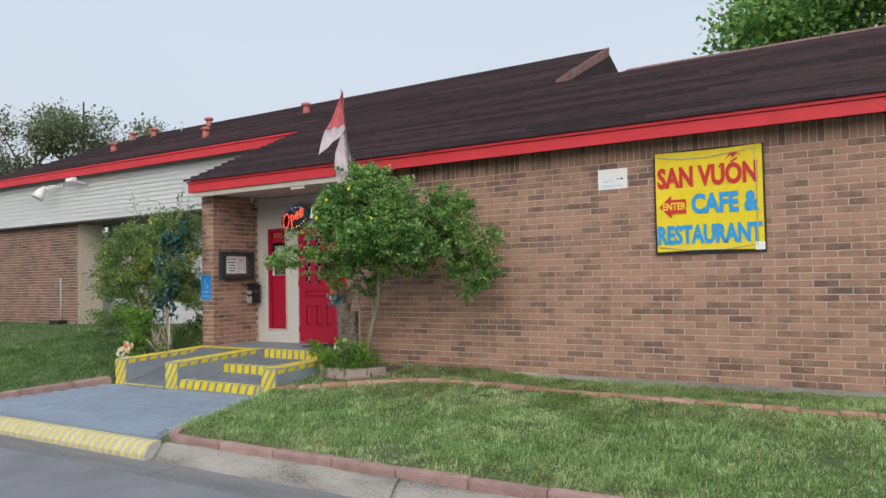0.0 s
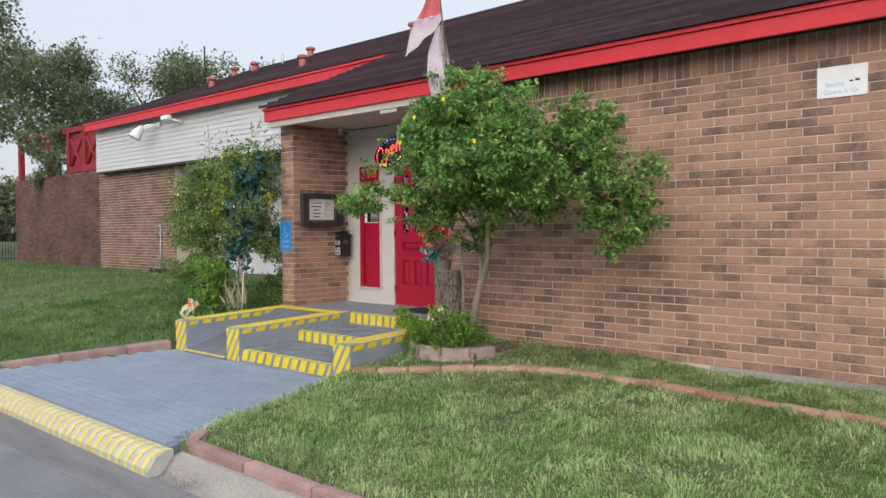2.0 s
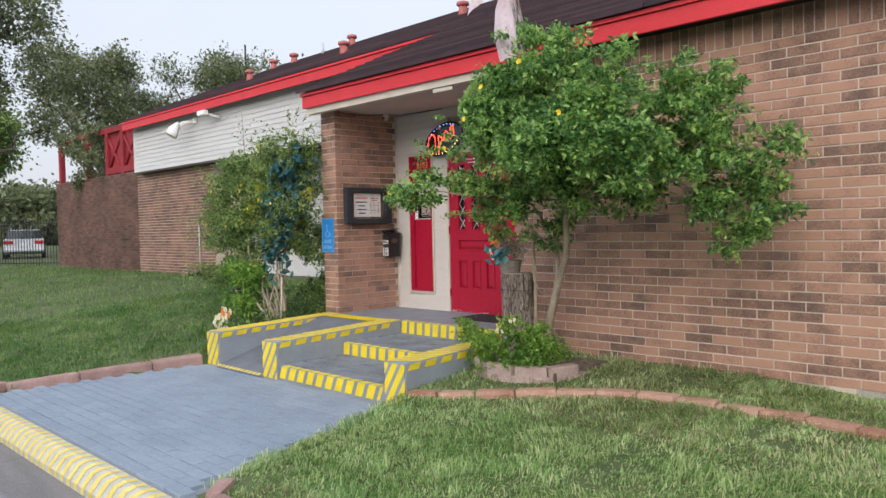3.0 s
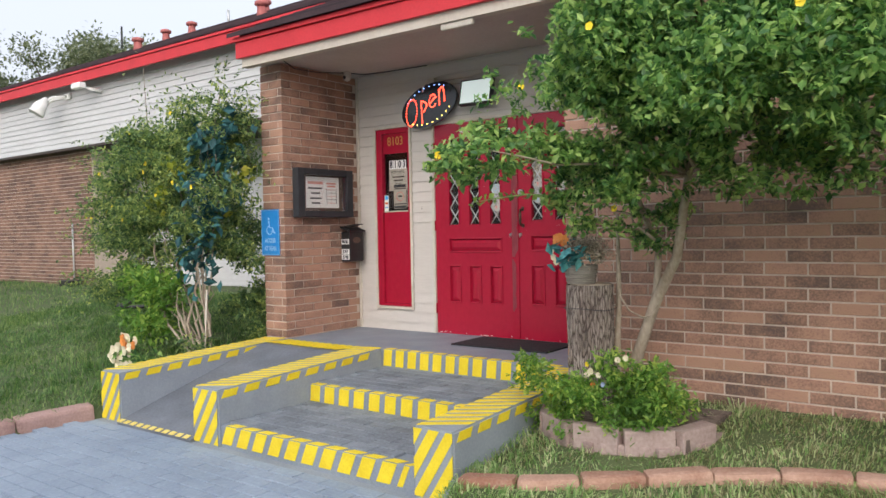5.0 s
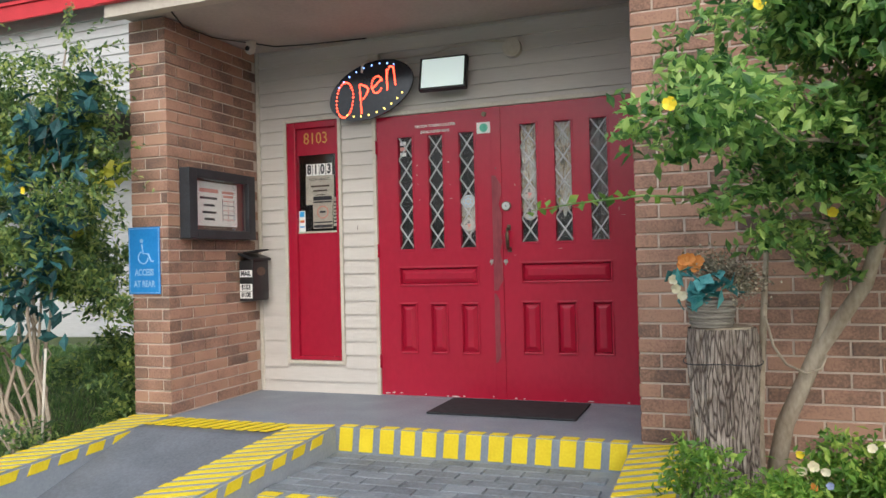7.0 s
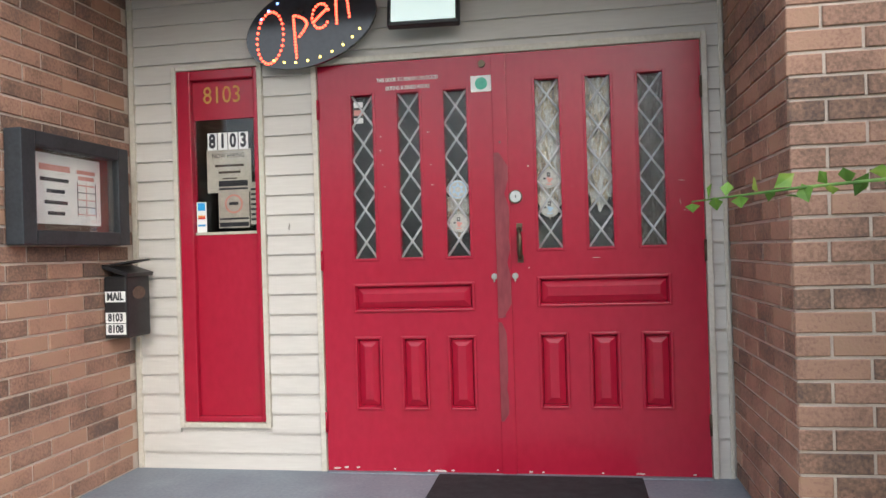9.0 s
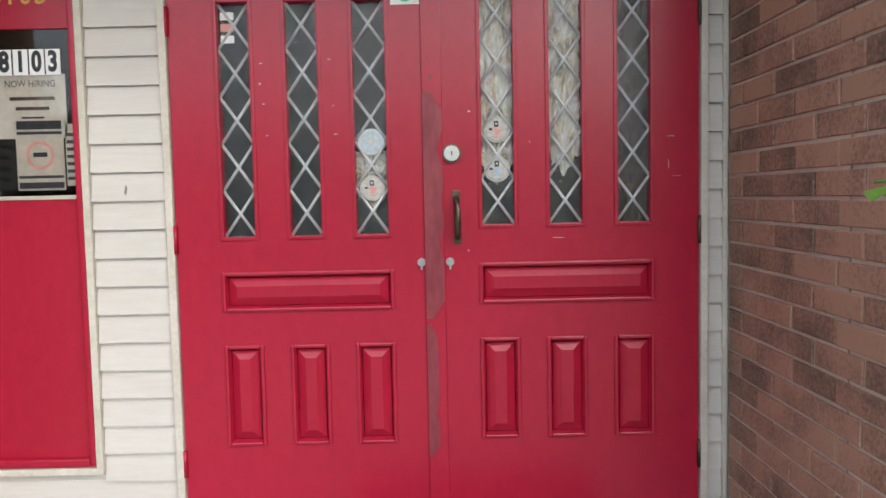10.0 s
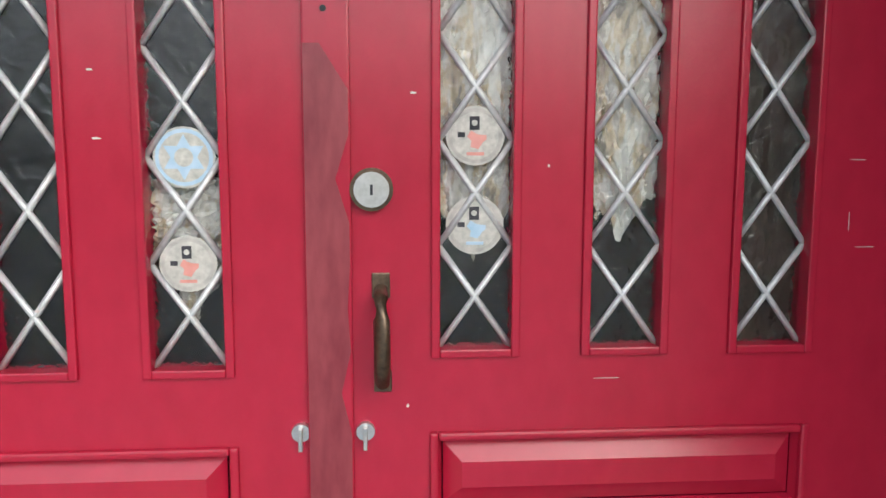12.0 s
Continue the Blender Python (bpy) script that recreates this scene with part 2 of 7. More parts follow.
def ground_sheet():
    xs = [-900, -300, -100, -60, -45] + list(np.arange(-34, -13.5, 0.5)) + list(np.arange(-13.5, 3.01, 0.12)) + [4, 6, 10, 20, 60, 200, 900]
    ys = [-900, -200, -60, -20, -8, 0, 3, 4.5, 4.96] + list(np.arange(4.99, 10.5, 0.1)) + [11, 12, 14, 18, 25, 40, 80, 200, 900]
    me = bpy.data.meshes.new("ground")
    v = [(x, y, lawn(x, y) + (0.02 * noise.noise((x * 1.3, y * 1.3, 0)) if y > 5.2 else 0)) for y in ys for x in xs]
    w = len(xs)
    f = [(j * w + i, j * w + i + 1, (j + 1) * w + i + 1, (j + 1) * w + i) for j in range(len(ys) - 1) for i in range(w - 1)]
    me.from_pydata(v, [], f)
    me.polygons.foreach_set("use_smooth", [True] * len(f))
    return structure("ground", me, M_GROUND, "green lawn with soil and dry patches", "ground")


ground = ground_sheet()
road = structure("road", boxed(-80, 60, -9, 4.80, ROAD_Z - 0.2, ROAD_Z), M_ROAD, "worn pale grey concrete street beside the kerb", "road")

# ---- front wall, porch recess and roof ----
wall_front = structure("wall_front", boxed(RETURN_X + 0.012, 14, WALL_Y + 0.012, WALL_Y + 0.22, 0.1, 3.6), M_MORTAR, "long brown brick front wall with pale mortar joints", "wall")
wall_foot = structure("trim", boxed(-4.2, 14, WALL_Y - 0.01, WALL_Y + 0.01, 0.1, 0.452), M_KERB, "pale concrete footing under the brick wall", "footing")
wall_return = structure("wall_return", boxed(RETURN_X + 0.012, RETURN_X + 0.22, WALL_Y + 0.23, DOOR_Y + 0.3, 0.1, 3.5), M_MORTAR, "brick side wall of the entrance recess", "wall")
wall_pier = structure("wall_pier", boxed(-10.71, PIER_X - 0.012, PIER_Y + 0.012, DOOR_Y + 0.3, 0.1, 3.24), M_MORTAR, "brick pier beside the entrance", "wall")
COURSES_0 = 0.45
brick_wall(wall_front, "brick", (RETURN_X, WALL_Y + 0.012, 0.45), 0, 12.0, COURSES_0, 34, single=lambda u: 0.55 < u < 2.72)
brick_wall(wall_front, "soldier_brick", (RETURN_X, WALL_Y + 0.012, 3.085), 0, 12.0, 3.085, 1, length=0.0775, course=0.25, soldier=True)
brick_wall(wall_return, "return_brick", (RETURN_X + 0.012, DOOR_Y, 0.45), -90, DOOR_Y - WALL_Y, COURSES_0, 37, single=lambda u: True)
brick_wall(wall_pier, "pier_brick", (PIER_X - 0.012, PIER_Y, 0.45), 90, DOOR_Y - PIER_Y, COURSES_0, 36, single=lambda u: True)
brick_wall(wall_pier, "pier_front_brick", (-10.72, PIER_Y + 0.012, 0.45), 0, 0.31, COURSES_0, 36, single=lambda u: True)
# added room shell, its darkness put into the colour so the panes look dark
structure("wall_behind", boxed(-10.7, -7.2, DOOR_Y + 1.6, DOOR_Y + 1.7, 0.1, 3.4), M_SHADE_BLACK, "added near-black wall, painted as the unlit room behind the door glass", "wall")
structure("floor_inside", boxed(-10.7, -7.2, DOOR_Y + 0.06, DOOR_Y + 1.6, 0.4, PORCH_Z - 0.01), M_SHADE_BLACK, "added near-black floor, painted as the unlit room inside the entrance", "floor")
structure("ceiling_inside", boxed(-10.7, -7.2, DOOR_Y + 0.06, DOOR_Y + 1.7, 3.25, 3.35), M_SHADE_BLACK, "added near-black ceiling, painted as the unlit room inside the entrance", "ceiling")
structure("ceiling", boxed(-10.70, RETURN_X + 0.1, EAVE_Y + 0.03, DOOR_Y + 0.05, 3.245, 3.30), M_CEILING, "dull taupe painted soffit over the entrance porch", "ceiling")
structure("trim_soffit", boxed(-10.70, RETURN_X + 0.1, EAVE_Y + 0.022, EAVE_Y + 0.10, 3.20, 3.285), M_SOFFIT, "cream trim board under the eave", "trim")


def fascia(x0, x1, y, z0, z1):
    bm = boxed(x0, x1, y - 0.02, y + 0.02, z0, z1 - 0.045, 0.004)
    box(bm, x0 - 0.01, x1, y - 0.045, y + 0.02, z1 - 0.04, z1)
    return bm


structure("trim_fascia", fascia(-10.74, 14, EAVE_Y, EAVE_Z, 3.47), M_RED, "bright red fascia board along the eave", "fascia")
structure("trim_fascia_upper", fascia(WING_LEFT - 0.1, -10.7, 11.66, 4.625, 4.845), M_RED, "red fascia board of the upper roof", "fascia")
# the shadow under the eave, put in as a near-black strip
structure("soffit_front_shade", boxed(RETURN_X + 0.1, 14, EAVE_Y + 0.02, WALL_Y + 0.01, 3.315, 3.335), M_SHADE_BLACK, "near-black strip painted as the shade under the eave", "soffit")


# ---- roof ----
def roof_courses():
    rng = random.Random(5)
    v, f = [], []
    run = 0.165
    ridge_left, ridge_right = 14.9, 12.05
    y = 8.54
    while y < ridge_left - 0.05:
        x0 = -10.76 if y < 11.62 else WING_LEFT - 0.12 + (y - 11.62) * 1.05
        x1 = 14.0 if y < ridge_right - 0.05 else -5.4
        x = x0 - rng.uniform(0, 0.04)
        while x < x1:
            w = min(rng.uniform(2.5, 6.0), x1 - x + 0.01)
            lift = rng.uniform(0.0, 0.005)
            ya, yb = y - rng.uniform(0, 0.005), y + run + 0.02
            za, zb = roof_z(ya) + 0.044 + lift, roof_z(yb) + 0.004
            b = len(v)
            v += [(x, ya, za - 0.042), (x + w - 0.006, ya, za - 0.042), (x + w - 0.006, ya, za), (x, ya, za),
                  (x, yb, zb), (x + w - 0.006, yb, zb)]
            f += [(b, b + 1, b + 2, b + 3), (b + 3, b + 2, b + 5, b + 4), (b, b + 3, b + 4), (b + 1, b + 5, b + 2)]
            x += w
        y += run
    me = bpy.data.meshes.new("shingles")
    me.from_pydata(v, [], f)
    return me


def slope_slab(pts):
    return prism(bmesh.new(), pts, (0, 0, -0.10))


M_CAP = material("faded_ridge_cap", (0.14, 0.07, 0.068), (0.30, 0.17, 0.16), 3, 0.9, 0.3, 50)
zr, zq = roof_z(14.9), roof_z(12.05)
zm = roof_z(11.69)
wl_x, hip_x = WING_LEFT - 0.1, -20.8
roof = structure("roof", slope_slab([(-10.74, 8.65, roof_z(8.65)), (14, 8.65, roof_z(8.65)), (14, 12.05, zq), (-5.4, 12.05, zq), (-5.4, 14.9, zr), (hip_x, 14.9, zr), (wl_x, 11.69, zm), (-10.74, 11.69, zm)]), M_SHINGLE, "dark brown shingled roof with long even courses", "roof")
part("roof_back", slope_slab([(hip_x, 14.9, zr), (-5.4, 14.9, zr), (-5.4, 19, zr - 2.1), (wl_x, 19, zr - 2.1)]), M_SHINGLE, roof)
part("roof_back", slope_slab([(-5.4, 12.05, zq), (14, 12.05, zq), (14, 17, zq - 2.2), (-5.4, 17, zq - 2.2)]), M_SHINGLE, roof)
part("roof_hip", slope_slab([(wl_x, 11.65, zm), (hip_x, 14.9, zr), (wl_x, 19, zr - 2.1)]), M_SHINGLE, roof)
tagged(part("shingles", roof_courses(), M_SHINGLE, roof, "rows of dark brown shingles"), kind="stuff")
for x0, x1, y, z in ((hip_x, -5.4, 14.9, zr), (-4.0, 14.0, 12.05, zq)):
    x = x0
    while x < x1 - 0.1:
        bm = bmesh.new()
        prism(bm, [(x, y - 0.14, z - 0.055), (x, y, z + 0.035), (x, y + 0.14, z - 0.055)], (min(0.95, x1 - x), 0, 0))
        part("ridge_cap", bm, M_CAP, roof)
        x += 0.97
gable = bmesh.new()
prism(gable, [(-5.43, 12.1, zq - 0.05), (-5.43, 14.9, zr - 0.06), (-5.43, 17.0, zr - 1.2), (-5.43, 17.0, zq - 2.2)], (0.03, 0, 0))
part("gable", gable, M_SHINGLE, roof, "dark shingled end above the lower roof")
part("verge_board", prism(bmesh.new(), [(-5.42, 12.3, roof_z(12.3) + 0.01), (-5.42, 14.92, zr + 0.05), (-5.42, 14.92, zr - 0.13), (-5.42, 12.3, roof_z(12.3) - 0.13)], (0.06, 0, 0)), M_CAP, roof)

# ---- left wing ----
wing = structure("wall_wing", boxed(WING_LEFT + 0.05, -10.75, WING_Y + 0.02, WING_Y + 0.2, 3.45, 4.75), M_SIDING_GREY, "upper wall of the wing, white lap siding", "wall")


def lap(bm, x0, x1, y, z, h, out=0.019):
    """A lapped board facing -y, thicker at its foot."""
    vs = [bm.verts.new(p) for p in ((x0, y, z), (x0, y - out, z), (x0, y - 0.003, z + h), (x0, y, z + h), (x1, y, z), (x1, y - out, z), (x1, y - 0.003, z + h), (x1, y, z + h))]
    for q in ((0, 1, 2, 3), (7, 6, 5, 4), (1, 5, 6, 2), (0, 4, 5, 1), (3, 2, 6, 7)):
        bm.faces.new([vs[i] for i in q])
    return bm


for i in range(11):
    part("siding_board", lap(bmesh.new(), WING_LEFT, -10.75, WING_Y + 0.02, 3.45 + i * 0.112, 0.112, 0.02), M_SIDING_GREY, wing)
wall_yard = structure("wall_yard", boxed(-31.5, -24.5, 12.16, 12.4, 0.1, 3.54), M_BRICKS_DIRTY, "dark stained brick yard wall", "wall")
brick_wall(wall_yard, "yard_brick", (-31.5, 12.16, 0.5), 0, 7.0, 0.5, 39, run=M_BRICKS_DIRTY)
wall_wing_low = structure("wall_wing_low", boxed(-24.5, -19.93, 12.16, 12.9, 0.1, 3.45), M_MORTAR, "low brown brick wall under the wing", "wall")
brick_wall(wall_wing_low, "wing_brick", (-24.5, 12.16, 0.5), 0, 4.57, 0.5, 38, run=M_BRICKS_WING)
wall_wing_white = structure("wall_wing_white", boxed(-20.3, -10.73, 13.34, 13.5, 0.1, 3.47), M_SIDING_GREY, "pale sided wall under the wing's overhang", "wall")
for i in range(27):
    part("siding_board", lap(bmesh.new(), -20.3, -10.73, 13.34, 0.5 + i * 0.112, 0.112), M_SIDING_GREY, wall_wing_white)
# the overhang's shade is in this soffit's dark brown
structure("soffit_wing", boxed(WING_LEFT + 0.05, -10.75, WING_Y + 0.01, 13.45, 3.40, 3.45), M_SOFFIT_SHADE, "soffit under the wing's upper wall, overhang shade painted into its colour", "soffit")
structure("wall_side", prism(bmesh.new(), [(-10.73, 10.2, 0.1), (-10.73, 13.3, 0.1), (-10.73, 13.3, 5.4), (-10.73, 10.2, 4.05)], (0.1, 0, 0)), M_SIDING_GREY, "sided wall between entrance and wing", "wall")
structure("wall_building_end", boxed(13.8, 14, WALL_Y + 0.2, 18, 0.1, 3.5), M_MORTAR, "brick end wall of the building", "wall")
structure("wall_building_back", boxed(-24.4, 14, 18.6, 18.8, 0.1, 4.3), M_MORTAR, "brick back wall of the building", "wall")

# ---- door wall with lap siding ----
SL = (-10.142, -9.70, 0.844, 2.665)      # sidelight frame
DR = (-9.375, -7.523, 0.606, 2.640)      # pair of doors
wall_door = structure("wall_door", boxed(-10.42, SL[0], DOOR_Y + 0.02, DOOR_Y + 0.12, 0.5, 3.3), M_SIDING, "cream lap siding wall around the red doors", "wall")
for x0, x1, z0, z1 in ((SL[1], DR[0], 0.5, 3.3), (DR[1], RETURN_X + 0.012, 0.5, 3.3), (SL[0], SL[1], 0.5, SL[2]), (SL[0], SL[1], SL[3], 3.3), (DR[0], DR[1], DR[3], 3.3)):
    part("sheathing", boxed(x0, x1, DOOR_Y + 0.02, DOOR_Y + 0.12, z0, z1), M_SIDING, wall_door)
z = 0.585
while z < 3.24:
    h = min(0.1013, 3.246 - z)
    spans = [(-10.41, RETURN_X)]
    for o in ((SL[0] - 0.03, SL[1] + 0.03, SL[2] - 0.035, SL[3] + 0.03), (DR[0] - 0.035, DR[1] + 0.03, 0, DR[3] + 0.04)):
        if z + h > o[2] + 0.01 and z < o[3] - 0.01:
            spans = [s for a, b in spans for s in ((a, min(b, o[0])), (max(a, o[1]), b)) if s[1] - s[0] > 0.02]
    for a, b in spans:
        part("siding_board", lap(bmesh.new(), a, b, DOOR_Y + 0.02, z, h), M_SIDING, wall_door)
    z += 0.1013
for b in (boxed(DR[0] - 0.032, DR[0] - 0.004, DOOR_Y - 0.015, DOOR_Y + 0.03, 0.602, DR[3] + 0.035, 0.004), boxed(DR[1] + 0.004, DR[1] + 0.030, DOOR_Y - 0.015, DOOR_Y + 0.03, 0.602, DR[3] + 0.035, 0.004),
          boxed(DR[0] - 0.004, DR[1] + 0.004, DOOR_Y - 0.012, DOOR_Y + 0.03, DR[3] + 0.004, DR[3] + 0.035, 0.004), boxed(RETURN_X - 0.018, RETURN_X - 0.003, DOOR_Y - 0.005, DOOR_Y + 0.02, 0.602, 3.24),
          boxed(SL[0] - 0.028, SL[0] - 0.003, DOOR_Y - 0.01, DOOR_Y + 0.03, SL[2] - 0.03, SL[3] + 0.025, 0.004), boxed(SL[1] + 0.003, SL[1] + 0.028, DOOR_Y - 0.01, DOOR_Y + 0.03, SL[2] - 0.03, SL[3] + 0.025, 0.004),
          boxed(SL[0] - 0.003, SL[1] + 0.003, DOOR_Y - 0.008, DOOR_Y + 0.03, SL[2] - 0.03, SL[2] - 0.003, 0.004), boxed(SL[0] - 0.003, SL[1] + 0.003, DOOR_Y - 0.008, DOOR_Y + 0.03, SL[3] + 0.003, SL[3] + 0.025, 0.004),
          boxed(-10.41, -10.385, DOOR_Y - 0.008, DOOR_Y + 0.02, 0.602, 3.24)):
    part("trim_board", b, M_TRIM, wall_door)


# ---- glass and leading ----
def glass_material(name, bump, scale, tint, rough=0.05):
    m = bpy.data.materials.new(name)
    m.use_nodes = True
    n, k = m.node_tree.nodes, m.node_tree.links
    b = n["Principled BSDF"]
    b.inputs["Base Color"].default_value = (*tint, 1)
    b.inputs["Transmission Weight"].default_value = 1.0
    b.inputs["Roughness"].default_value, b.inputs["IOR"].default_value = rough, 1.45
    geo, t, bp = n.new("ShaderNodeNewGeometry"), n.new("ShaderNodeTexNoise"), n.new("ShaderNodeBump")
    t.inputs["Scale"].default_value, t.inputs["Detail"].default_value, t.inputs["Distortion"].default_value = scale, 1.0, 0.6
    bp.inputs["Strength"].default_value, bp.inputs["Distance"].default_value = bump, 0.006
    k.new(geo.outputs["Position"], t.inputs["Vector"])
    k.new(t.outputs[0], bp.inputs["Height"])
    k.new(bp.outputs[0], b.inputs["Normal"])
    return m


M_GLASS = glass_material("hammered_glass", 0.55, 85, (0.80, 0.83, 0.82), 0.03)
M_CLEAR = glass_material("clear_glass", 0.03, 6, (0.97, 0.98, 0.98), 0.02)
M_LEAD = material("pale_lead_came", (0.48, 0.50, 0.50), (0.68, 0.70, 0.70), 30, 0.45, 0.1, 120, metal=0.35)
M_METAL = material("brushed_steel", (0.50, 0.50, 0.48), (0.70, 0.70, 0.68), 20, 0.3, 0.05, 160, metal=0.9)
M_BRONZE = material("worn_bronze", (0.045, 0.034, 0.025), (0.17, 0.12, 0.08), 25, 0.35, 0.2, 140, metal=0.7)
# white glints and dark folds of the clear plastic are painted by the ramp
M_PLASTIC = material("crumpled_plastic_painted_glints", (0.10, 0.085, 0.07), (0.92, 0.92, 0.90), 11, 0.14, 1.0, 34, stretch=(2.2, 1, 0.6), spec=0.9, ramp=[(0.40, (0.30, 0.27, 0.23)), (0.47, (0.62, 0.50, 0.34)), (0.53, (0.66, 0.63, 0.57))])
# dark brown for the dim room seen through one pane, and for printed bars
M_DARKBROWN = material("room_shade_and_print_brown", (0.018, 0.012, 0.009), (0.075, 0.045, 0.03), 9, 0.7, 0.2, 60)
M_BEIGE = material("yellowed_paper", (0.40, 0.36, 0.30), (0.58, 0.54, 0.46), 14, 0.7, 0.02, 60)
M_CARD2 = material("faded_grey_print", (0.30, 0.29, 0.27), (0.52, 0.50, 0.46), 60, 0.5, 0.0)
M_WHITE = material("white_paper", (0.80, 0.80, 0.78), (0.88, 0.88, 0.86), 12, 0.7, 0.02, 50)
M_BLACK = material("black_plastic", (0.012, 0.012, 0.013), (0.03, 0.03, 0.032), 12, 0.4, 0.08, 90)
M_INK = material("dark_ink", (0.02, 0.02, 0.025), (0.05, 0.05, 0.06), 12, 0.7, 0.0)
M_REDINK = material("red_ink", (0.50, 0.02, 0.02), (0.62, 0.04, 0.04), 12, 0.6, 0.0)
M_PALERED = material("pale_red_ink", (0.60, 0.24, 0.20), (0.70, 0.36, 0.32), 20, 0.6, 0.0)
M_BLUEINK = material("blue_ink", (0.03, 0.28, 0.62), (0.05, 0.36, 0.74), 12, 0.6, 0.0)
M_SKYINK = material("pale_blue_print", (0.32, 0.48, 0.62), (0.48, 0.62, 0.74), 40, 0.6, 0.0)
M_GREENINK = material("green_print", (0.10, 0.42, 0.30), (0.16, 0.55, 0.40), 30, 0.6, 0.0)
M_GOLD = material("faded_gold_paint", (0.50, 0.24, 0.04), (0.66, 0.36, 0.08), 40, 0.5, 0.05)
M_SCUFF = material("dulled_maroon_paint", (0.16, 0.016, 0.028), (0.29, 0.055, 0.068), 8, 0.4, 0.1, 60, stretch=(1, 1, 0.3))


def frustum(bm, x0, x1, z0, z1, y0, y1, i):
    """A raised or sunk field: outer rectangle at y0, inner one, inset by i, at y1."""
    a = [bm.verts.new(p) for p in ((x0, y0, z0), (x1, y0, z0), (x1, y0, z1), (x0, y0, z1))]
    b = [bm.verts.new(p) for p in ((x0 + i, y1, z0 + i), (x1 - i, y1, z0 + i), (x1 - i, y1, z1 - i), (x0 + i, y1, z1 - i))]
    for j in range(4):
        bm.faces.new((a[j], a[(j + 1) % 4], b[(j + 1) % 4], b[j]))
    bm.faces.new(b)
    return bm


def lettering(name, body, size, at, mat, parent, turn=0, wide=1.0, bold=0.0, deep=0.001, align="CENTER", label=""):
    """Words in the built-in font, upright, facing -y when turn is 0 and +x when it is 90."""
    cu = bpy.data.curves.new("words", "FONT")
    cu.body, cu.size, cu.align_x, cu.align_y = body, size, align, "CENTER"
    cu.extrude, cu.offset, cu.resolution_u = deep, bold, 3
    tmp = new("words", cu)
    bpy.context.view_layer.update()
    me = bpy.data.meshes.new_from_object(tmp.evaluated_get(bpy.context.evaluated_depsgraph_get()))
    bpy.data.objects.remove(tmp)
    me.transform(pose(*at, 90, 0, turn) @ Matrix.Diagonal((wide, 1, 1, 1)))
    return part(name, me, mat, parent, label)


def disc(at, r, thick, sides=24, turn=0):
    """A coin facing -y (turn 0) or +x (turn 90)."""
    m = pose(*at, 0, 0, turn)
    pts = [m @ Vector((r * math.cos(2 * math.pi * j / sides), 0, r * math.sin(2 * math.pi * j / sides))) for j in range(sides)]
    return prism(bmesh.new(), pts, m.to_3x3() @ Vector((0, -thick, 0)))


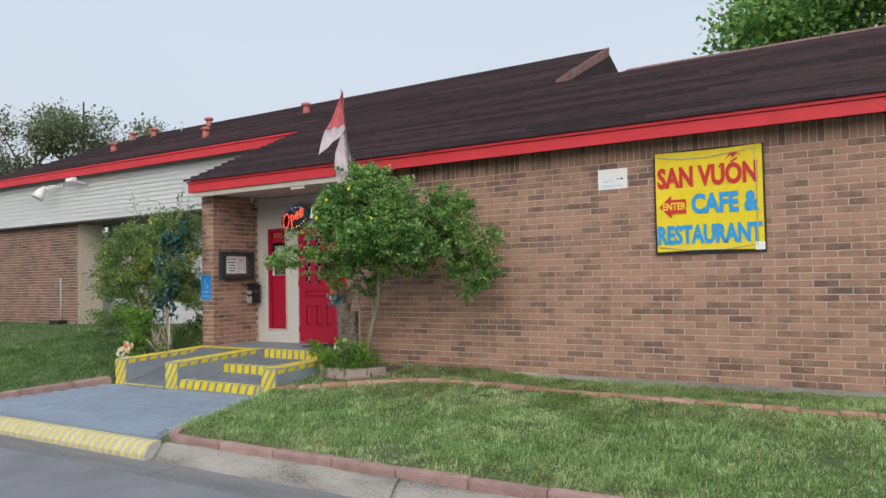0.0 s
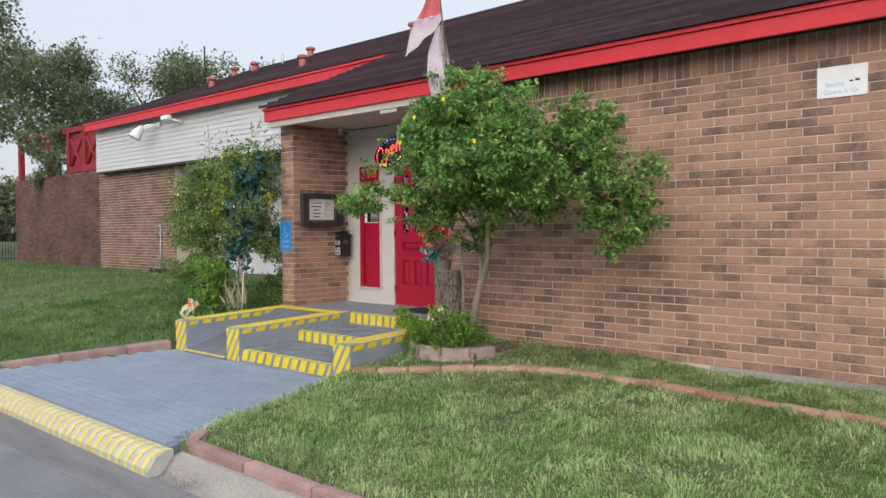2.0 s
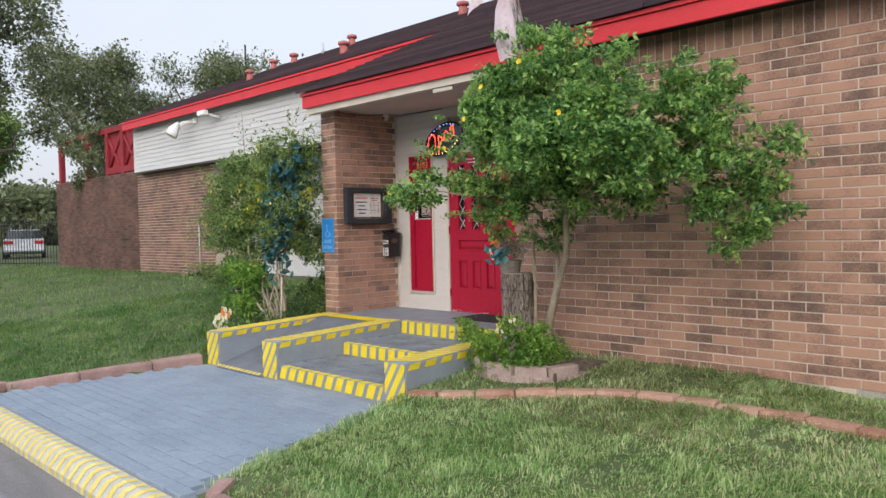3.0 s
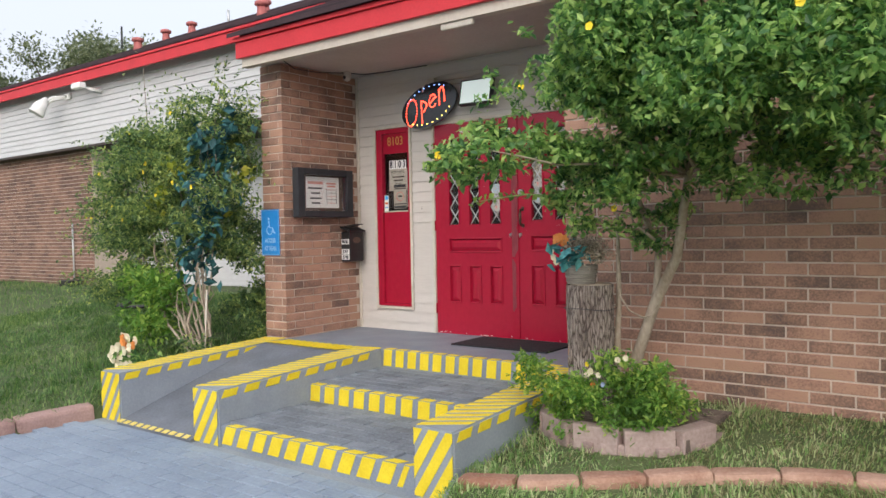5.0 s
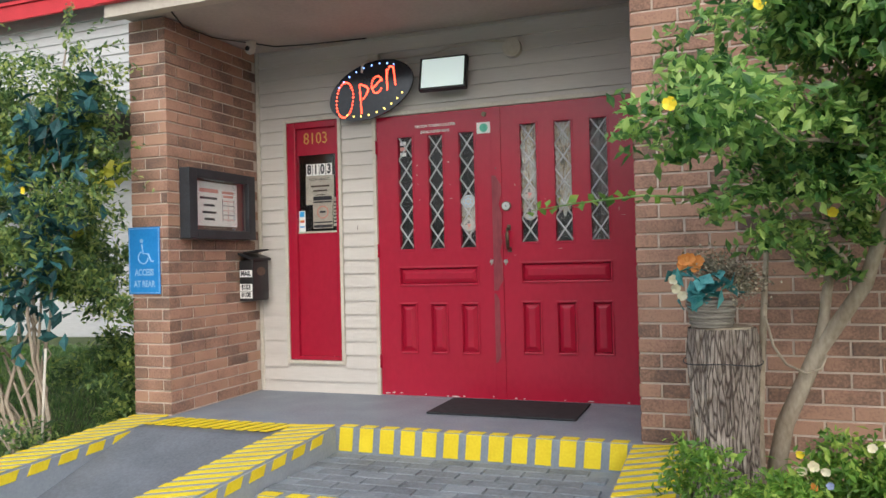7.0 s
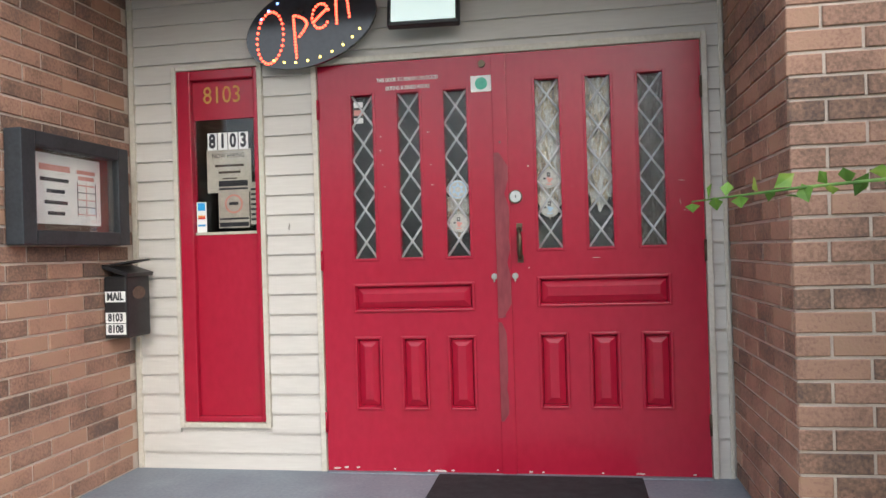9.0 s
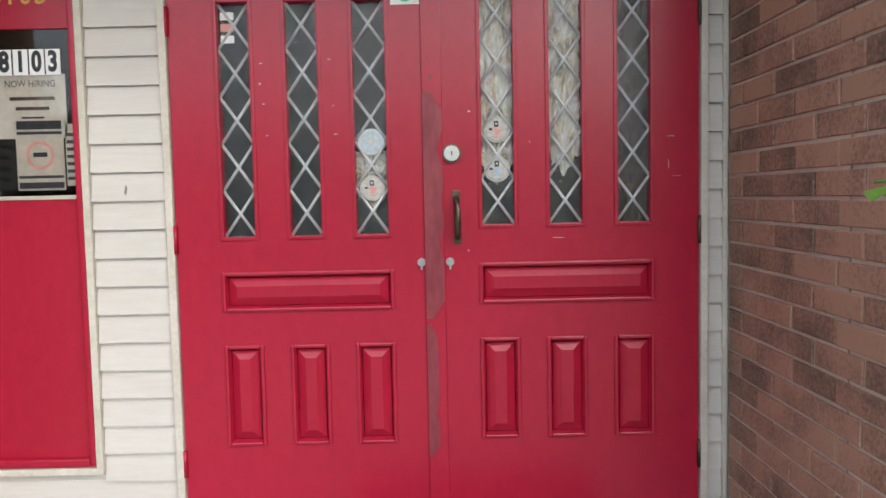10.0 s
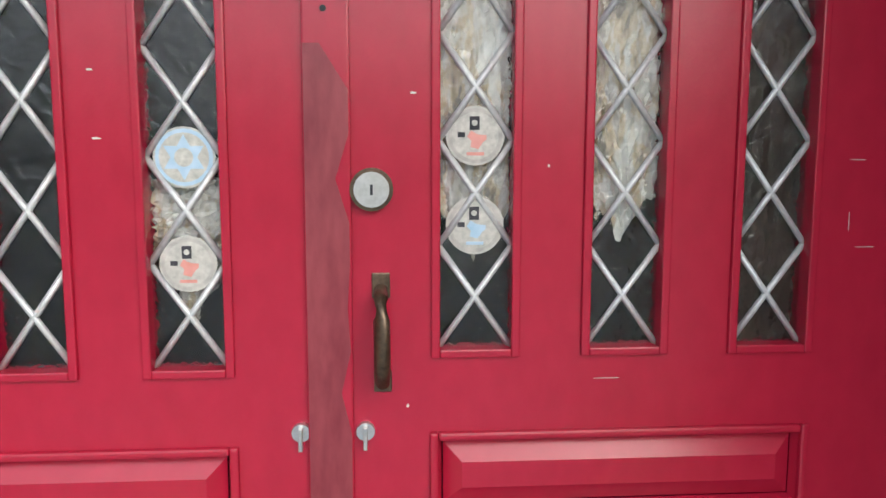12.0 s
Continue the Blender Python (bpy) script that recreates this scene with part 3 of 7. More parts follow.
def door_leaf(x0, x1, wins, z_low, z_high, wide_z, small_z, label):
    """A panelled leaf with three leaded lights above and raised fields below."""
    leaf = thing("door_1" if x0 < -9 else "door_2", ((x0 + x1) / 2, DOOR_Y, DR[2]), label, "door", kind="structure")
    yf, yb = DOOR_Y, DOOR_Y + 0.045
    bm = bmesh.new()
    holes_x = [x0] + [v for w in wins for v in w] + [x1]
    for i in range(0, len(holes_x), 2):
        box(bm, holes_x[i], holes_x[i + 1], yf, yb, z_low, z_high)
    box(bm, x0, x1, yf, yb, z_high, DR[3])
    rows = [(wide_z[0], wide_z[1], [(wins[0][0], wins[2][1])]), (small_z[0], small_z[1], wins)]
    z_top = z_low
    for za, zb_, cells in rows:
        box(bm, x0, x1, yf, yb, zb_, z_top)
        xs = [x0] + [v for w in cells for v in w] + [x1]
        for i in range(0, len(xs), 2):
            box(bm, xs[i], xs[i + 1], yf, yb, za, zb_)
        z_top = za
    box(bm, x0, x1, yf, yb, DR[2], z_top)
    part("body", bm, M_DOOR, leaf)
    for za, zb_, cells in rows:
        for a, b in cells:
            bm = bmesh.new()
            frustum(bm, a, b, za, zb_, yf - 0.001, yf + 0.014, 0.006)
            bm.faces.ensure_lookup_table()
            bmesh.ops.delete(bm, geom=[bm.faces[-1]], context="FACES_ONLY")
            frustum(bm, a + 0.008, b - 0.008, za + 0.008, zb_ - 0.008, yf + 0.014, yf - 0.003, 0.030)
            for q in ((a - 0.014, a, za - 0.014, zb_ + 0.014), (b, b + 0.014, za - 0.014, zb_ + 0.014), (a, b, za - 0.014, za), (a, b, zb_, zb_ + 0.014)):
                box(bm, q[0], q[1], yf - 0.010, yf + 0.004, q[2], q[3], 0.0048)
            part("raised_panel", bm, M_DOOR, leaf)
    for n, (a, b) in enumerate(wins):
        bm = bmesh.new()
        for q in ((a - 0.012, a + 0.002, z_low - 0.012, z_high + 0.012), (b - 0.002, b + 0.012, z_low - 0.012, z_high + 0.012), (a + 0.002, b - 0.002, z_low - 0.012, z_low + 0.002), (a + 0.002, b - 0.002, z_high - 0.002, z_high + 0.012)):
            box(bm, q[0], q[1], yf - 0.008, yf + 0.03, q[2], q[3], 0.003)
        light = part("light_frame", bm, M_DOOR, leaf)
        pane = part("pane", boxed(a, b, yf + 0.020, yf + 0.025, z_low, z_high), M_GLASS, light, "hammered leaded glass")
        pane.visible_shadow = False
        bm = bmesh.new()
        w, step = b - a, 0.1645
        k = -1
        while k * step < z_high - z_low:
            for s in (1, -1):
                p0, p1 = (a, z_low + k * step), (b, z_low + (k + 1) * step)
                if s < 0:
                    p0, p1 = (b, z_low + k * step), (a, z_low + (k + 1) * step)
                ta = max(0.0, (z_low - p0[1]) / step)
                tb = min(1.0, (z_high - p0[1]) / step)
                if tb > ta:
                    qa = (p0[0] + (p1[0] - p0[0]) * ta, p0[1] + step * ta)
                    qb = (p0[0] + (p1[0] - p0[0]) * tb, p0[1] + step * tb)
                    tube(bm, [(qa[0], yf + 0.018, qa[1]), (qb[0], yf + 0.018, qb[1])], 0.0054, 6)
            k += 1
        part("lead_came", bm, M_LEAD, light, "pale lead lattice")
    return leaf


def astragal_scuff():
    """Dulled paint, rubbed the strip at the height of the handle."""
    for x0, x1, za, zb_, seed in ((-8.494, -8.428, 1.36, 2.16, 3), (-8.494, -8.455, 0.86, 1.34, 8)):
        left, right = [], []
        for i in range(13):
            z_ = za + (zb_ - za) * i / 12
            w = (x1 - x0) * min(1.0, 1.0 + 0.5 * noise.noise((seed, i * 0.6, 1.0))) * min(1.0, 5.0 * math.sin(math.pi * (i + 0.3) / 12.6))
            left.append((x0, DOOR_Y - 0.0125, z_))
            right.append((x0 + max(0.003, w), DOOR_Y - 0.0125, z_))
        part("worn_patch", prism(bmesh.new(), right + left[::-1], (0, -0.0006, 0)), M_SCUFF, door_l, "dulled maroon patch")


WL = [(-9.206, -9.092), (-8.970, -8.856), (-8.736, -8.620)]
WR = [(-8.291, -8.174), (-8.052, -7.934), (-7.811, -7.693)]
door_l = door_leaf(DR[0], -8.497, WL, 1.664, 2.482, (1.411, 1.526), (0.925, 1.264), "closed red panelled door with three leaded lights")
door_r = door_leaf(-8.430, DR[1], WR, 1.690, 2.505, (1.424, 1.543), (0.935, 1.274), "closed red panelled door with pull handle and deadbolt")
structure("trim_astragal", boxed(-8.4965, -8.425, DOOR_Y - 0.012, DOOR_Y + 0.05, DR[2], DR[3], 0.004), M_DOOR, "red astragal strip between the doors", "trim")
astragal_scuff()
structure("trim_threshold", boxed(DR[0], DR[1], DOOR_Y - 0.03, DOOR_Y + 0.1, 0.590, 0.605), M_GREY, "grey threshold under the doors", "threshold")

# ---- door fittings ----
bm = bmesh.new()
tube(bm, [(-8.381, DOOR_Y - 0.003, 1.790), (-8.381, DOOR_Y - 0.045, 1.782), (-8.380, DOOR_Y - 0.055, 1.75), (-8.379, DOOR_Y - 0.055, 1.68), (-8.379, DOOR_Y - 0.045, 1.652), (-8.379, DOOR_Y - 0.003, 1.645)], [0.009, 0.011, 0.0125, 0.0125, 0.011, 0.009], 10)
box(bm, -8.395, -8.367, DOOR_Y - 0.005, DOOR_Y, 1.775, 1.815, 0.002)
box(bm, -8.393, -8.365, DOOR_Y - 0.005, DOOR_Y, 1.625, 1.660, 0.002)
part("handle", bm, M_BRONZE, door_r, "worn dark bronze pull handle")
lock = part("deadbolt", disc((-8.394, DOOR_Y, 1.944), 0.033, 0.014), M_BRONZE, door_r, "deadbolt with pale face")
part("lock_face", disc((-8.394, DOOR_Y - 0.014, 1.944), 0.027, 0.008), M_METAL, lock)
part("keyhole", boxed(-8.396, -8.392, DOOR_Y - 0.0235, DOOR_Y - 0.0215, 1.936, 1.952), M_INK, lock)
for kx, owner in ((-8.508, door_l), (-8.407, door_r)):
    knob = part("thumb_turn", disc((kx, DOOR_Y, 1.562), 0.0145, 0.010), M_METAL, owner, "small steel turn knob")
    part("turn_bar", boxed(kx - 0.003, kx + 0.003, DOOR_Y - 0.022, DOOR_Y - 0.0095, 1.536, 1.572, 0.0012), M_METAL, knob)
part("peephole", disc((-8.541, DOOR_Y, 2.596), 0.017, 0.012), M_BRONZE, door_l)
for hz in (0.85, 1.66, 2.42):
    part("hinge", tube(bmesh.new(), [(DR[1] + 0.001, DOOR_Y - 0.008, hz - 0.05), (DR[1] + 0.001, DOOR_Y - 0.008, hz + 0.05)], 0.008, 8), M_BRONZE, door_r)
    part("hinge", tube(bmesh.new(), [(DR[0] - 0.001, DOOR_Y - 0.008, hz - 0.05), (DR[0] - 0.001, DOOR_Y - 0.008, hz + 0.05)], 0.008, 8), M_DOOR, door_l)
lettering("notice_text", "THIS DOOR TO REMAIN UNLOCKED", 0.026, (-8.912, DOOR_Y - 0.002, 2.548), M_WHITE, door_l, wide=0.72, bold=0.0006)
lettering("notice_text", "DURING BUSINESS HOURS", 0.026, (-8.912, DOOR_Y - 0.002, 2.506), M_WHITE, door_l, wide=0.72, bold=0.0006)
tag = part("sticker", boxed(-8.597, -8.496, DOOR_Y - 0.003, DOOR_Y, 2.462, 2.540), M_WHITE, door_l, "white sticker with a green oval")
part("green_oval", disc((-8.546, DOOR_Y - 0.003, 2.501), 0.030, 0.0012), M_GREENINK, tag)


M_STICKER = material("faded_sticker_film", (0.34, 0.34, 0.31), (0.60, 0.59, 0.54), 60, 0.35, 0.0, 160)


def round_sticker(x, z, r, parent, inks, label, star=False):
    s = part("round_sticker", disc((x, DOOR_Y + 0.019, z), r, 0.0015), M_STICKER, parent, label)
    part("print_ring", disc((x, DOOR_Y + 0.0174, z), r * 0.93, 0.0008), inks[0], s)
    part("print_field", disc((x, DOOR_Y + 0.0165, z), r * 0.80, 0.0008), inks[1], s)
    if star:
        pts = [(x + r * (0.74 if j % 2 == 0 else 0.42) * math.sin(math.pi * j / 6), DOOR_Y + 0.0156, z + r * (0.74 if j % 2 == 0 else 0.42) * math.cos(math.pi * j / 6)) for j in range(12)]
        part("print_star", prism(bmesh.new(), pts, (0, -0.0006, 0)), inks[2], s)
        part("print_seal", disc((x, DOOR_Y + 0.0148, z), r * 0.3, 0.0006), M_STICKER, s)
        return
    pts = [(x + r * (0.05 + 0.46 * (0.7 + 0.3 * math.sin(j * 2.3)) * math.cos(j * 0.7)), DOOR_Y + 0.0156, z + r * (-0.12 + 0.36 * (0.7 + 0.3 * math.cos(j * 1.9)) * math.sin(j * 0.7))) for j in range(9)]
    part("print_mark", prism(bmesh.new(), pts, (0, -0.0006, 0)), inks[2], s)
    part("print_mark", boxed(x - r * 0.2, x + r * 0.14, DOOR_Y + 0.0145, DOOR_Y + 0.0156, z + r * 0.2, z + r * 0.65, 0.0004), M_INK, s)
    part("print_dot", disc((x - r * 0.03, DOOR_Y + 0.0144, z + r * 0.43), r * 0.10, 0.0006, 12), M_STICKER, s)
    part("print_mark", boxed(x - r * 0.6, x - r * 0.35, DOOR_Y + 0.0145, DOOR_Y + 0.0156, z - r * 0.05, z + r * 0.12, 0.0004), M_INK, s)
    part("print_mark", boxed(x - r * 0.3, x + r * 0.3, DOOR_Y + 0.0145, DOOR_Y + 0.0156, z - r * 0.66, z - r * 0.55, 0.0004), inks[2], s)


round_sticker(-8.678, 1.992, 0.047, door_l, (M_SKYINK, M_STICKER, M_SKYINK), "round pale blue star sticker on the glass", True)
round_sticker(-8.678, 1.828, 0.044, door_l, (M_CARD2, M_STICKER, M_PALERED), "round red and white sticker on the glass")
round_sticker(-8.233, 2.026, 0.046, door_r, (M_CARD2, M_STICKER, M_PALERED), "round red and white sticker on the glass")
round_sticker(-8.233, 1.886, 0.046, door_r, (M_CARD2, M_STICKER, M_SKYINK), "round blue and white sticker on the glass")


def crumpled(x0, x1, z0, z1, seed):
    """A creased sheet just behind a pane."""
    bm = bmesh.new()
    nx, nz = 14, 56
    g = [[bm.verts.new((x0 + (x1 - x0) * i / nx + 0.004 * noise.noise((i, j * 0.4, seed)), DOOR_Y + 0.040 + 0.012 * noise.noise((i * 0.8, j * 0.28, seed + 3)) + 0.006 * noise.noise((i * 1.7, j * 0.5, seed)), z0 + (z1 - z0) * j / nz + (1 - j / nz) ** 2 * (0.08 * abs(i / nx - 0.5) * 2 + 0.05 * noise.noise((i * 0.7, seed, 5.0))))) for i in range(nx + 1)] for j in range(nz + 1)]
    for j in range(nz):
        for i in range(nx):
            bm.faces.new((g[j][i], g[j][i + 1], g[j + 1][i + 1], g[j + 1][i]))
    return bm


# creased sheets whose glare is partly in their colour
part("plastic_sheet", crumpled(-8.289, -8.176, 1.83, 2.50, 1.0), M_PLASTIC, door_r, "creased plastic sheet with painted glints and folds behind the glass")
part("plastic_sheet", crumpled(-8.050, -7.936, 1.86, 2.50, 4.0), M_PLASTIC, door_r, "creased plastic sheet with painted glints and folds behind the glass")
# added sheet: its dark brown imitates the dim interior behind clear glass
part("room_shade_sheet", crumpled(-7.809, -7.695, 1.60, 2.50, 9.0), M_DARKBROWN, door_r, "added brown sheet, painted as the dim room behind the glass")
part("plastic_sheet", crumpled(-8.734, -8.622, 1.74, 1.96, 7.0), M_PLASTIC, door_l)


# ---- ramp, steps and path ----
porch = structure("floor_porch", boxed(-10.70, RETURN_X + 0.02, 8.86, DOOR_Y + 0.03, 0.2, PORCH_Z, 0.006), M_GREY, "grey painted concrete porch floor", "floor")
steps = thing("entrance_steps", (-8.3, 8.0, 0.1), "grey painted steps with yellow striped edges", "steps")
part("tread", boxed(-9.19, -7.46, 7.17, 8.02, 0.02, 0.305, 0.012), M_GREY, steps)
part("tread", boxed(-9.19, -7.46, 8.0, 8.87, 0.02, 0.445, 0.012), M_GREY, steps)
ramp = thing("wheelchair_ramp", (-9.95, 8.0, 0.1), "grey painted concrete ramp between low side walls", "ramp")
part("slope", prism(bmesh.new(), [(-10.42, 7.12, 0.02), (-10.42, 7.12, 0.168), (-10.42, 8.55, 0.592), (-10.42, 8.87, 0.597), (-10.42, 8.87, 0.02)], (0.95, 0, 0)), M_RAMP, ramp)


def clip_band(pts, lo, hi):
    """A flat outline of (x, z) cut to the band lo to hi in z."""
    for limit, sign_ in ((lo, 1), (hi, -1)):
        out = []
        for p, q in zip(pts, pts[1:] + pts[:1]):
            a, b = sign_ * (p[1] - limit), sign_ * (q[1] - limit)
            if a >= 0:
                out.append(p)
            if (a > 0 > b) or (a < 0 < b):
                t = a / (a - b)
                out.append((p[0] + (q[0] - p[0]) * t, limit))
        pts = out
        if len(pts) < 3:
            return []
    return pts


def side_wall(x0, x1, name, owner):
    y0, y1, za, zb_ = 7.15, 8.86, 0.545, 0.605
    bm = prism(bmesh.new(), [(x0, y0, 0.02), (x0, y0, za), (x0, y1, zb_), (x0, y1, 0.02)], (x1 - x0, 0, 0))
    bmesh.ops.bevel(bm, geom=bm.edges[:], offset=0.012, segments=2, affect="EDGES")
    wall = part(name, bm, M_RAMPWALL, owner)
    top = lambda y: za + (zb_ - za) * (y - y0) / (y1 - y0)
    # slanting stripes on the front face
    for k in range(6):
        lo = -0.30 + k * 0.185
        flat = clip_band([(x0 + 0.006, lo), (x1 - 0.006, lo + 0.42), (x1 - 0.006, lo + 0.535), (x0 + 0.006, lo + 0.115)], 0.162, za - 0.008)
        if len(flat) > 2:
            part("yellow_stripe", prism(bmesh.new(), [(x, y0 - 0.0005, z_) for x, z_ in flat], (0, -0.003, 0)), M_YELLOW, wall)
    # narrow stripes across the top, blocks on the upper edge of the sides
    y = y0 + 0.02
    while y < y1 - 0.06:
        pts = [(x0 + 0.01, y, top(y) + 0.0005), (x1 - 0.01, y + 0.15, top(y + 0.15) + 0.0005), (x1 - 0.01, y + 0.20, top(y + 0.20) + 0.0005), (x0 + 0.01, y + 0.05, top(y + 0.05) + 0.0005)]
        pts = [(p[0], min(p[1], y1 - 0.005), p[2]) for p in pts]
        part("yellow_stripe", prism(bmesh.new(), pts, (0, 0, 0.003)), M_YELLOW, wall)
        y += 0.094
    y = y0 + 0.03
    while y < y1 - 0.12:
        pts = [(x1 + 0.0005, y, top(y) - 0.062), (x1 + 0.0005, y + 0.125, top(y + 0.125) - 0.062), (x1 + 0.0005, y + 0.15, top(y + 0.15) - 0.010), (x1 + 0.0005, y + 0.03, top(y + 0.03) - 0.010)]
        part("yellow_block", prism(bmesh.new(), pts, (0.003, 0, 0)), M_YELLOW, wall)
        y += 0.195
    return wall


side_wall(-10.695, -10.42, "side_wall", ramp)
side_wall(-9.47, -9.19, "side_wall", ramp)
side_wall(-7.46, -7.185, "side_wall", steps)


def nosing(x0, x1, y, z0, z1, owner, pitch=0.152, slant=0.012):
    """Yellow blocks wrapped over a step's edge."""
    x = x0 + 0.012
    while x < x1 - 0.05 - slant * 1.6:
        e = min(x + pitch * 0.66, x1 - 0.01 - slant * 1.6)
        bm = prism(bmesh.new(), [(x, y - 0.0005, z0 + 0.012), (e, y - 0.0005, z0 + 0.012), (e + slant, y - 0.0005, z1 - 0.003), (x + slant, y - 0.0005, z1 - 0.003)], (0, -0.003, 0))
        prism(bm, [(x + slant, y + 0.006, z1 + 0.0005), (e + slant, y + 0.006, z1 + 0.0005), (e + slant * 1.6, y + 0.062, z1 + 0.0005), (x + slant * 1.6, y + 0.062, z1 + 0.0005)], (0, 0, 0.003))
        part("yellow_block", bm, M_YELLOW, owner)
        x += pitch


nosing(-9.19, -7.46, 7.17, 0.165, 0.305, steps, 0.158, 0.055)
nosing(-9.19, -7.46, 8.0, 0.305, 0.445, steps)
nosing(-9.19, -7.46, 8.86, 0.445, 0.600, porch, 0.133)
x = -10.42
while x < -9.5:
    part("yellow_stripe", prism(bmesh.new(), [(x, 8.62, 0.5995), (x + 0.05, 8.62, 0.5995), (x + 0.13, 8.84, 0.5995), (x + 0.08, 8.84, 0.5995)], (0, 0, 0.005)), M_YELLOW, ramp)
    part("yellow_stripe", prism(bmesh.new(), [(x, 7.118, 0.170), (x + 0.055, 7.118, 0.170), (x + 0.055, 7.16, 0.183), (x, 7.16, 0.183)], (0, 0, 0.003)), M_PALE_YELLOW, ramp)
    x += 0.085

path_bm = prism(bmesh.new(), [(-11.02, 4.89, 0.117), (-6.60, 4.89, 0.117), (-7.19, 7.17, 0.150), (-10.72, 7.17, 0.150)], (0, 0, -0.15))
path = structure("pavement", path_bm, M_GREY, "blue-grey painted brick path to the entrance", "path")


def paver_path():
    proto = piece_mesh("paver", 0.2095, 0.022, 0.1015, 0.003)
    proto.materials.append(M_PATH)
    rng = random.Random(3)
    y, row = 4.95, 0
    while y < 7.12:
        left, right = -10.99 + (y - 5) * 0.13 + 0.11, -6.64 - (y - 5) * 0.262 - 0.11
        x = left + (0.107 if row % 2 else 0)
        while x < right:
            ob = new("paver", proto)
            ob.parent = path
            ob.matrix_basis = pose(x, y, 0.1185 + 0.0147 * (y - 5) + rng.uniform(-0.001, 0.001), -90, 0, 0) @ pose(0, 0, 0, rng.uniform(-0.25, 0.25), rng.uniform(-0.4, 0.4), rng.uniform(-0.2, 0.2))
            x += 0.2165
        y += 0.1085
        row += 1


def tread_pavers(z, y0, y1, owner):
    proto = piece_mesh("paver", 0.2095, 0.012, 0.1015, 0.0035)
    proto.materials.append(M_TREAD)
    rng = random.Random(z)
    y, row = y0, 0
    while y < y1:
        x = -9.19 + 0.115 + (0.107 if row % 2 else 0)
        while x < -7.57:
            ob = new("paver", proto)
            ob.parent = owner
            ob.matrix_basis = Matrix.Translation(-ORIGIN[owner.name]) @ pose(x, y, z + rng.uniform(-0.001, 0.001), -90, 0, 0) @ pose(0, 0, 0, rng.uniform(-0.4, 0.4), 0, rng.uniform(-0.8, 0.8))
            x += 0.2165
        y += 0.1085
        row += 1


def local_part(name, bm, mat, parent, m):
    """A part built round its own centre and set at the world pose m."""
    me = bpy.data.meshes.new(name)
    bm.normal_update()
    bm.to_mesh(me)
    bm.free()
    me.materials.append(mat)
    ob = new(name, me)
    ob.parent = parent
    ob.matrix_basis = Matrix.Translation(-ORIGIN.get(parent.name, Vector())) @ m
    return ob


def curve_points(pts, step):
    """Points at even steps along a smooth curve through the given ones."""
    p = [Vector(q) for q in pts]
    p = [2 * p[0] - p[1]] + p + [2 * p[-1] - p[-2]]
    fine = []
    for i in range(1, len(p) - 2):
        for j in range(24):
            u = j / 24
            fine.append(0.5 * (2 * p[i] + (p[i + 1] - p[i - 1]) * u + (2 * p[i - 1] - 5 * p[i] + 4 * p[i + 1] - p[i + 2]) * u * u + (3 * p[i] - p[i - 1] - 3 * p[i + 1] + p[i + 2]) * u ** 3))
    out, run = [fine[0]], 0.0
    for a, b in zip(fine, fine[1:]):
        run += (b - a).length
        if run >= step:
            out.append(b)
            run = 0.0
    return out


def edging(name, pts, w, h, length, mat, label, chamfer=0.02, smooth=False):
    """A row of edging blocks along a line of points on the lawn."""
    row = thing(name, pts[0], label, "edging")
    rng = random.Random(name + str(len(pts)))
    if smooth:
        pts = curve_points(pts, length)
    for a, b in zip(pts, pts[1:]):
        a, b = Vector(a), Vector(b)
        d = b - a
        n = max(1, round(d.length / length))
        for i in range(n):
            p = a + d * (i + 0.5) / n
            bm = boxed(-d.length / n / 2 + 0.001, d.length / n / 2 - 0.001, -w / 2, w / 2, -0.12, h, chamfer)
            for v in bm.verts:
                v.co += 0.008 * noise.noise_vector(v.co * 9 + p)
            yaw = math.degrees(math.atan2(d.y, d.x))
            tilt = math.degrees(math.atan2(d.z, d.xy.length))
            local_part("edging_block", bm, mat, row, Matrix.Translation(p) @ pose(0, 0, rng.uniform(-0.008, 0.008), 0, 0, yaw + rng.uniform(-1.5, 1.5)) @ pose(0, 0, 0, rng.uniform(-3, 3), rng.uniform(-1, 1) - tilt, 0))
    return row


def rough_block(x0, x1, y0, y1, z0, z1, seed):
    """A worn block with chipped, rounded edges."""
    bm = boxed(x0, x1, y0, y1, z0, z1, 0.035)
    bmesh.ops.subdivide_edges(bm, edges=[e for e in bm.edges if abs(e.verts[0].co.x - e.verts[1].co.x) > 0.5], cuts=14)
    for v in bm.verts:
        v.co += 0.022 * noise.noise_vector((v.co.x * 4 + seed * 3, v.co.y * 6, v.co.z * 6)) + 0.010 * noise.noise_vector((v.co.x * 17 + seed, v.co.y * 15, v.co.z * 15))
    return bm


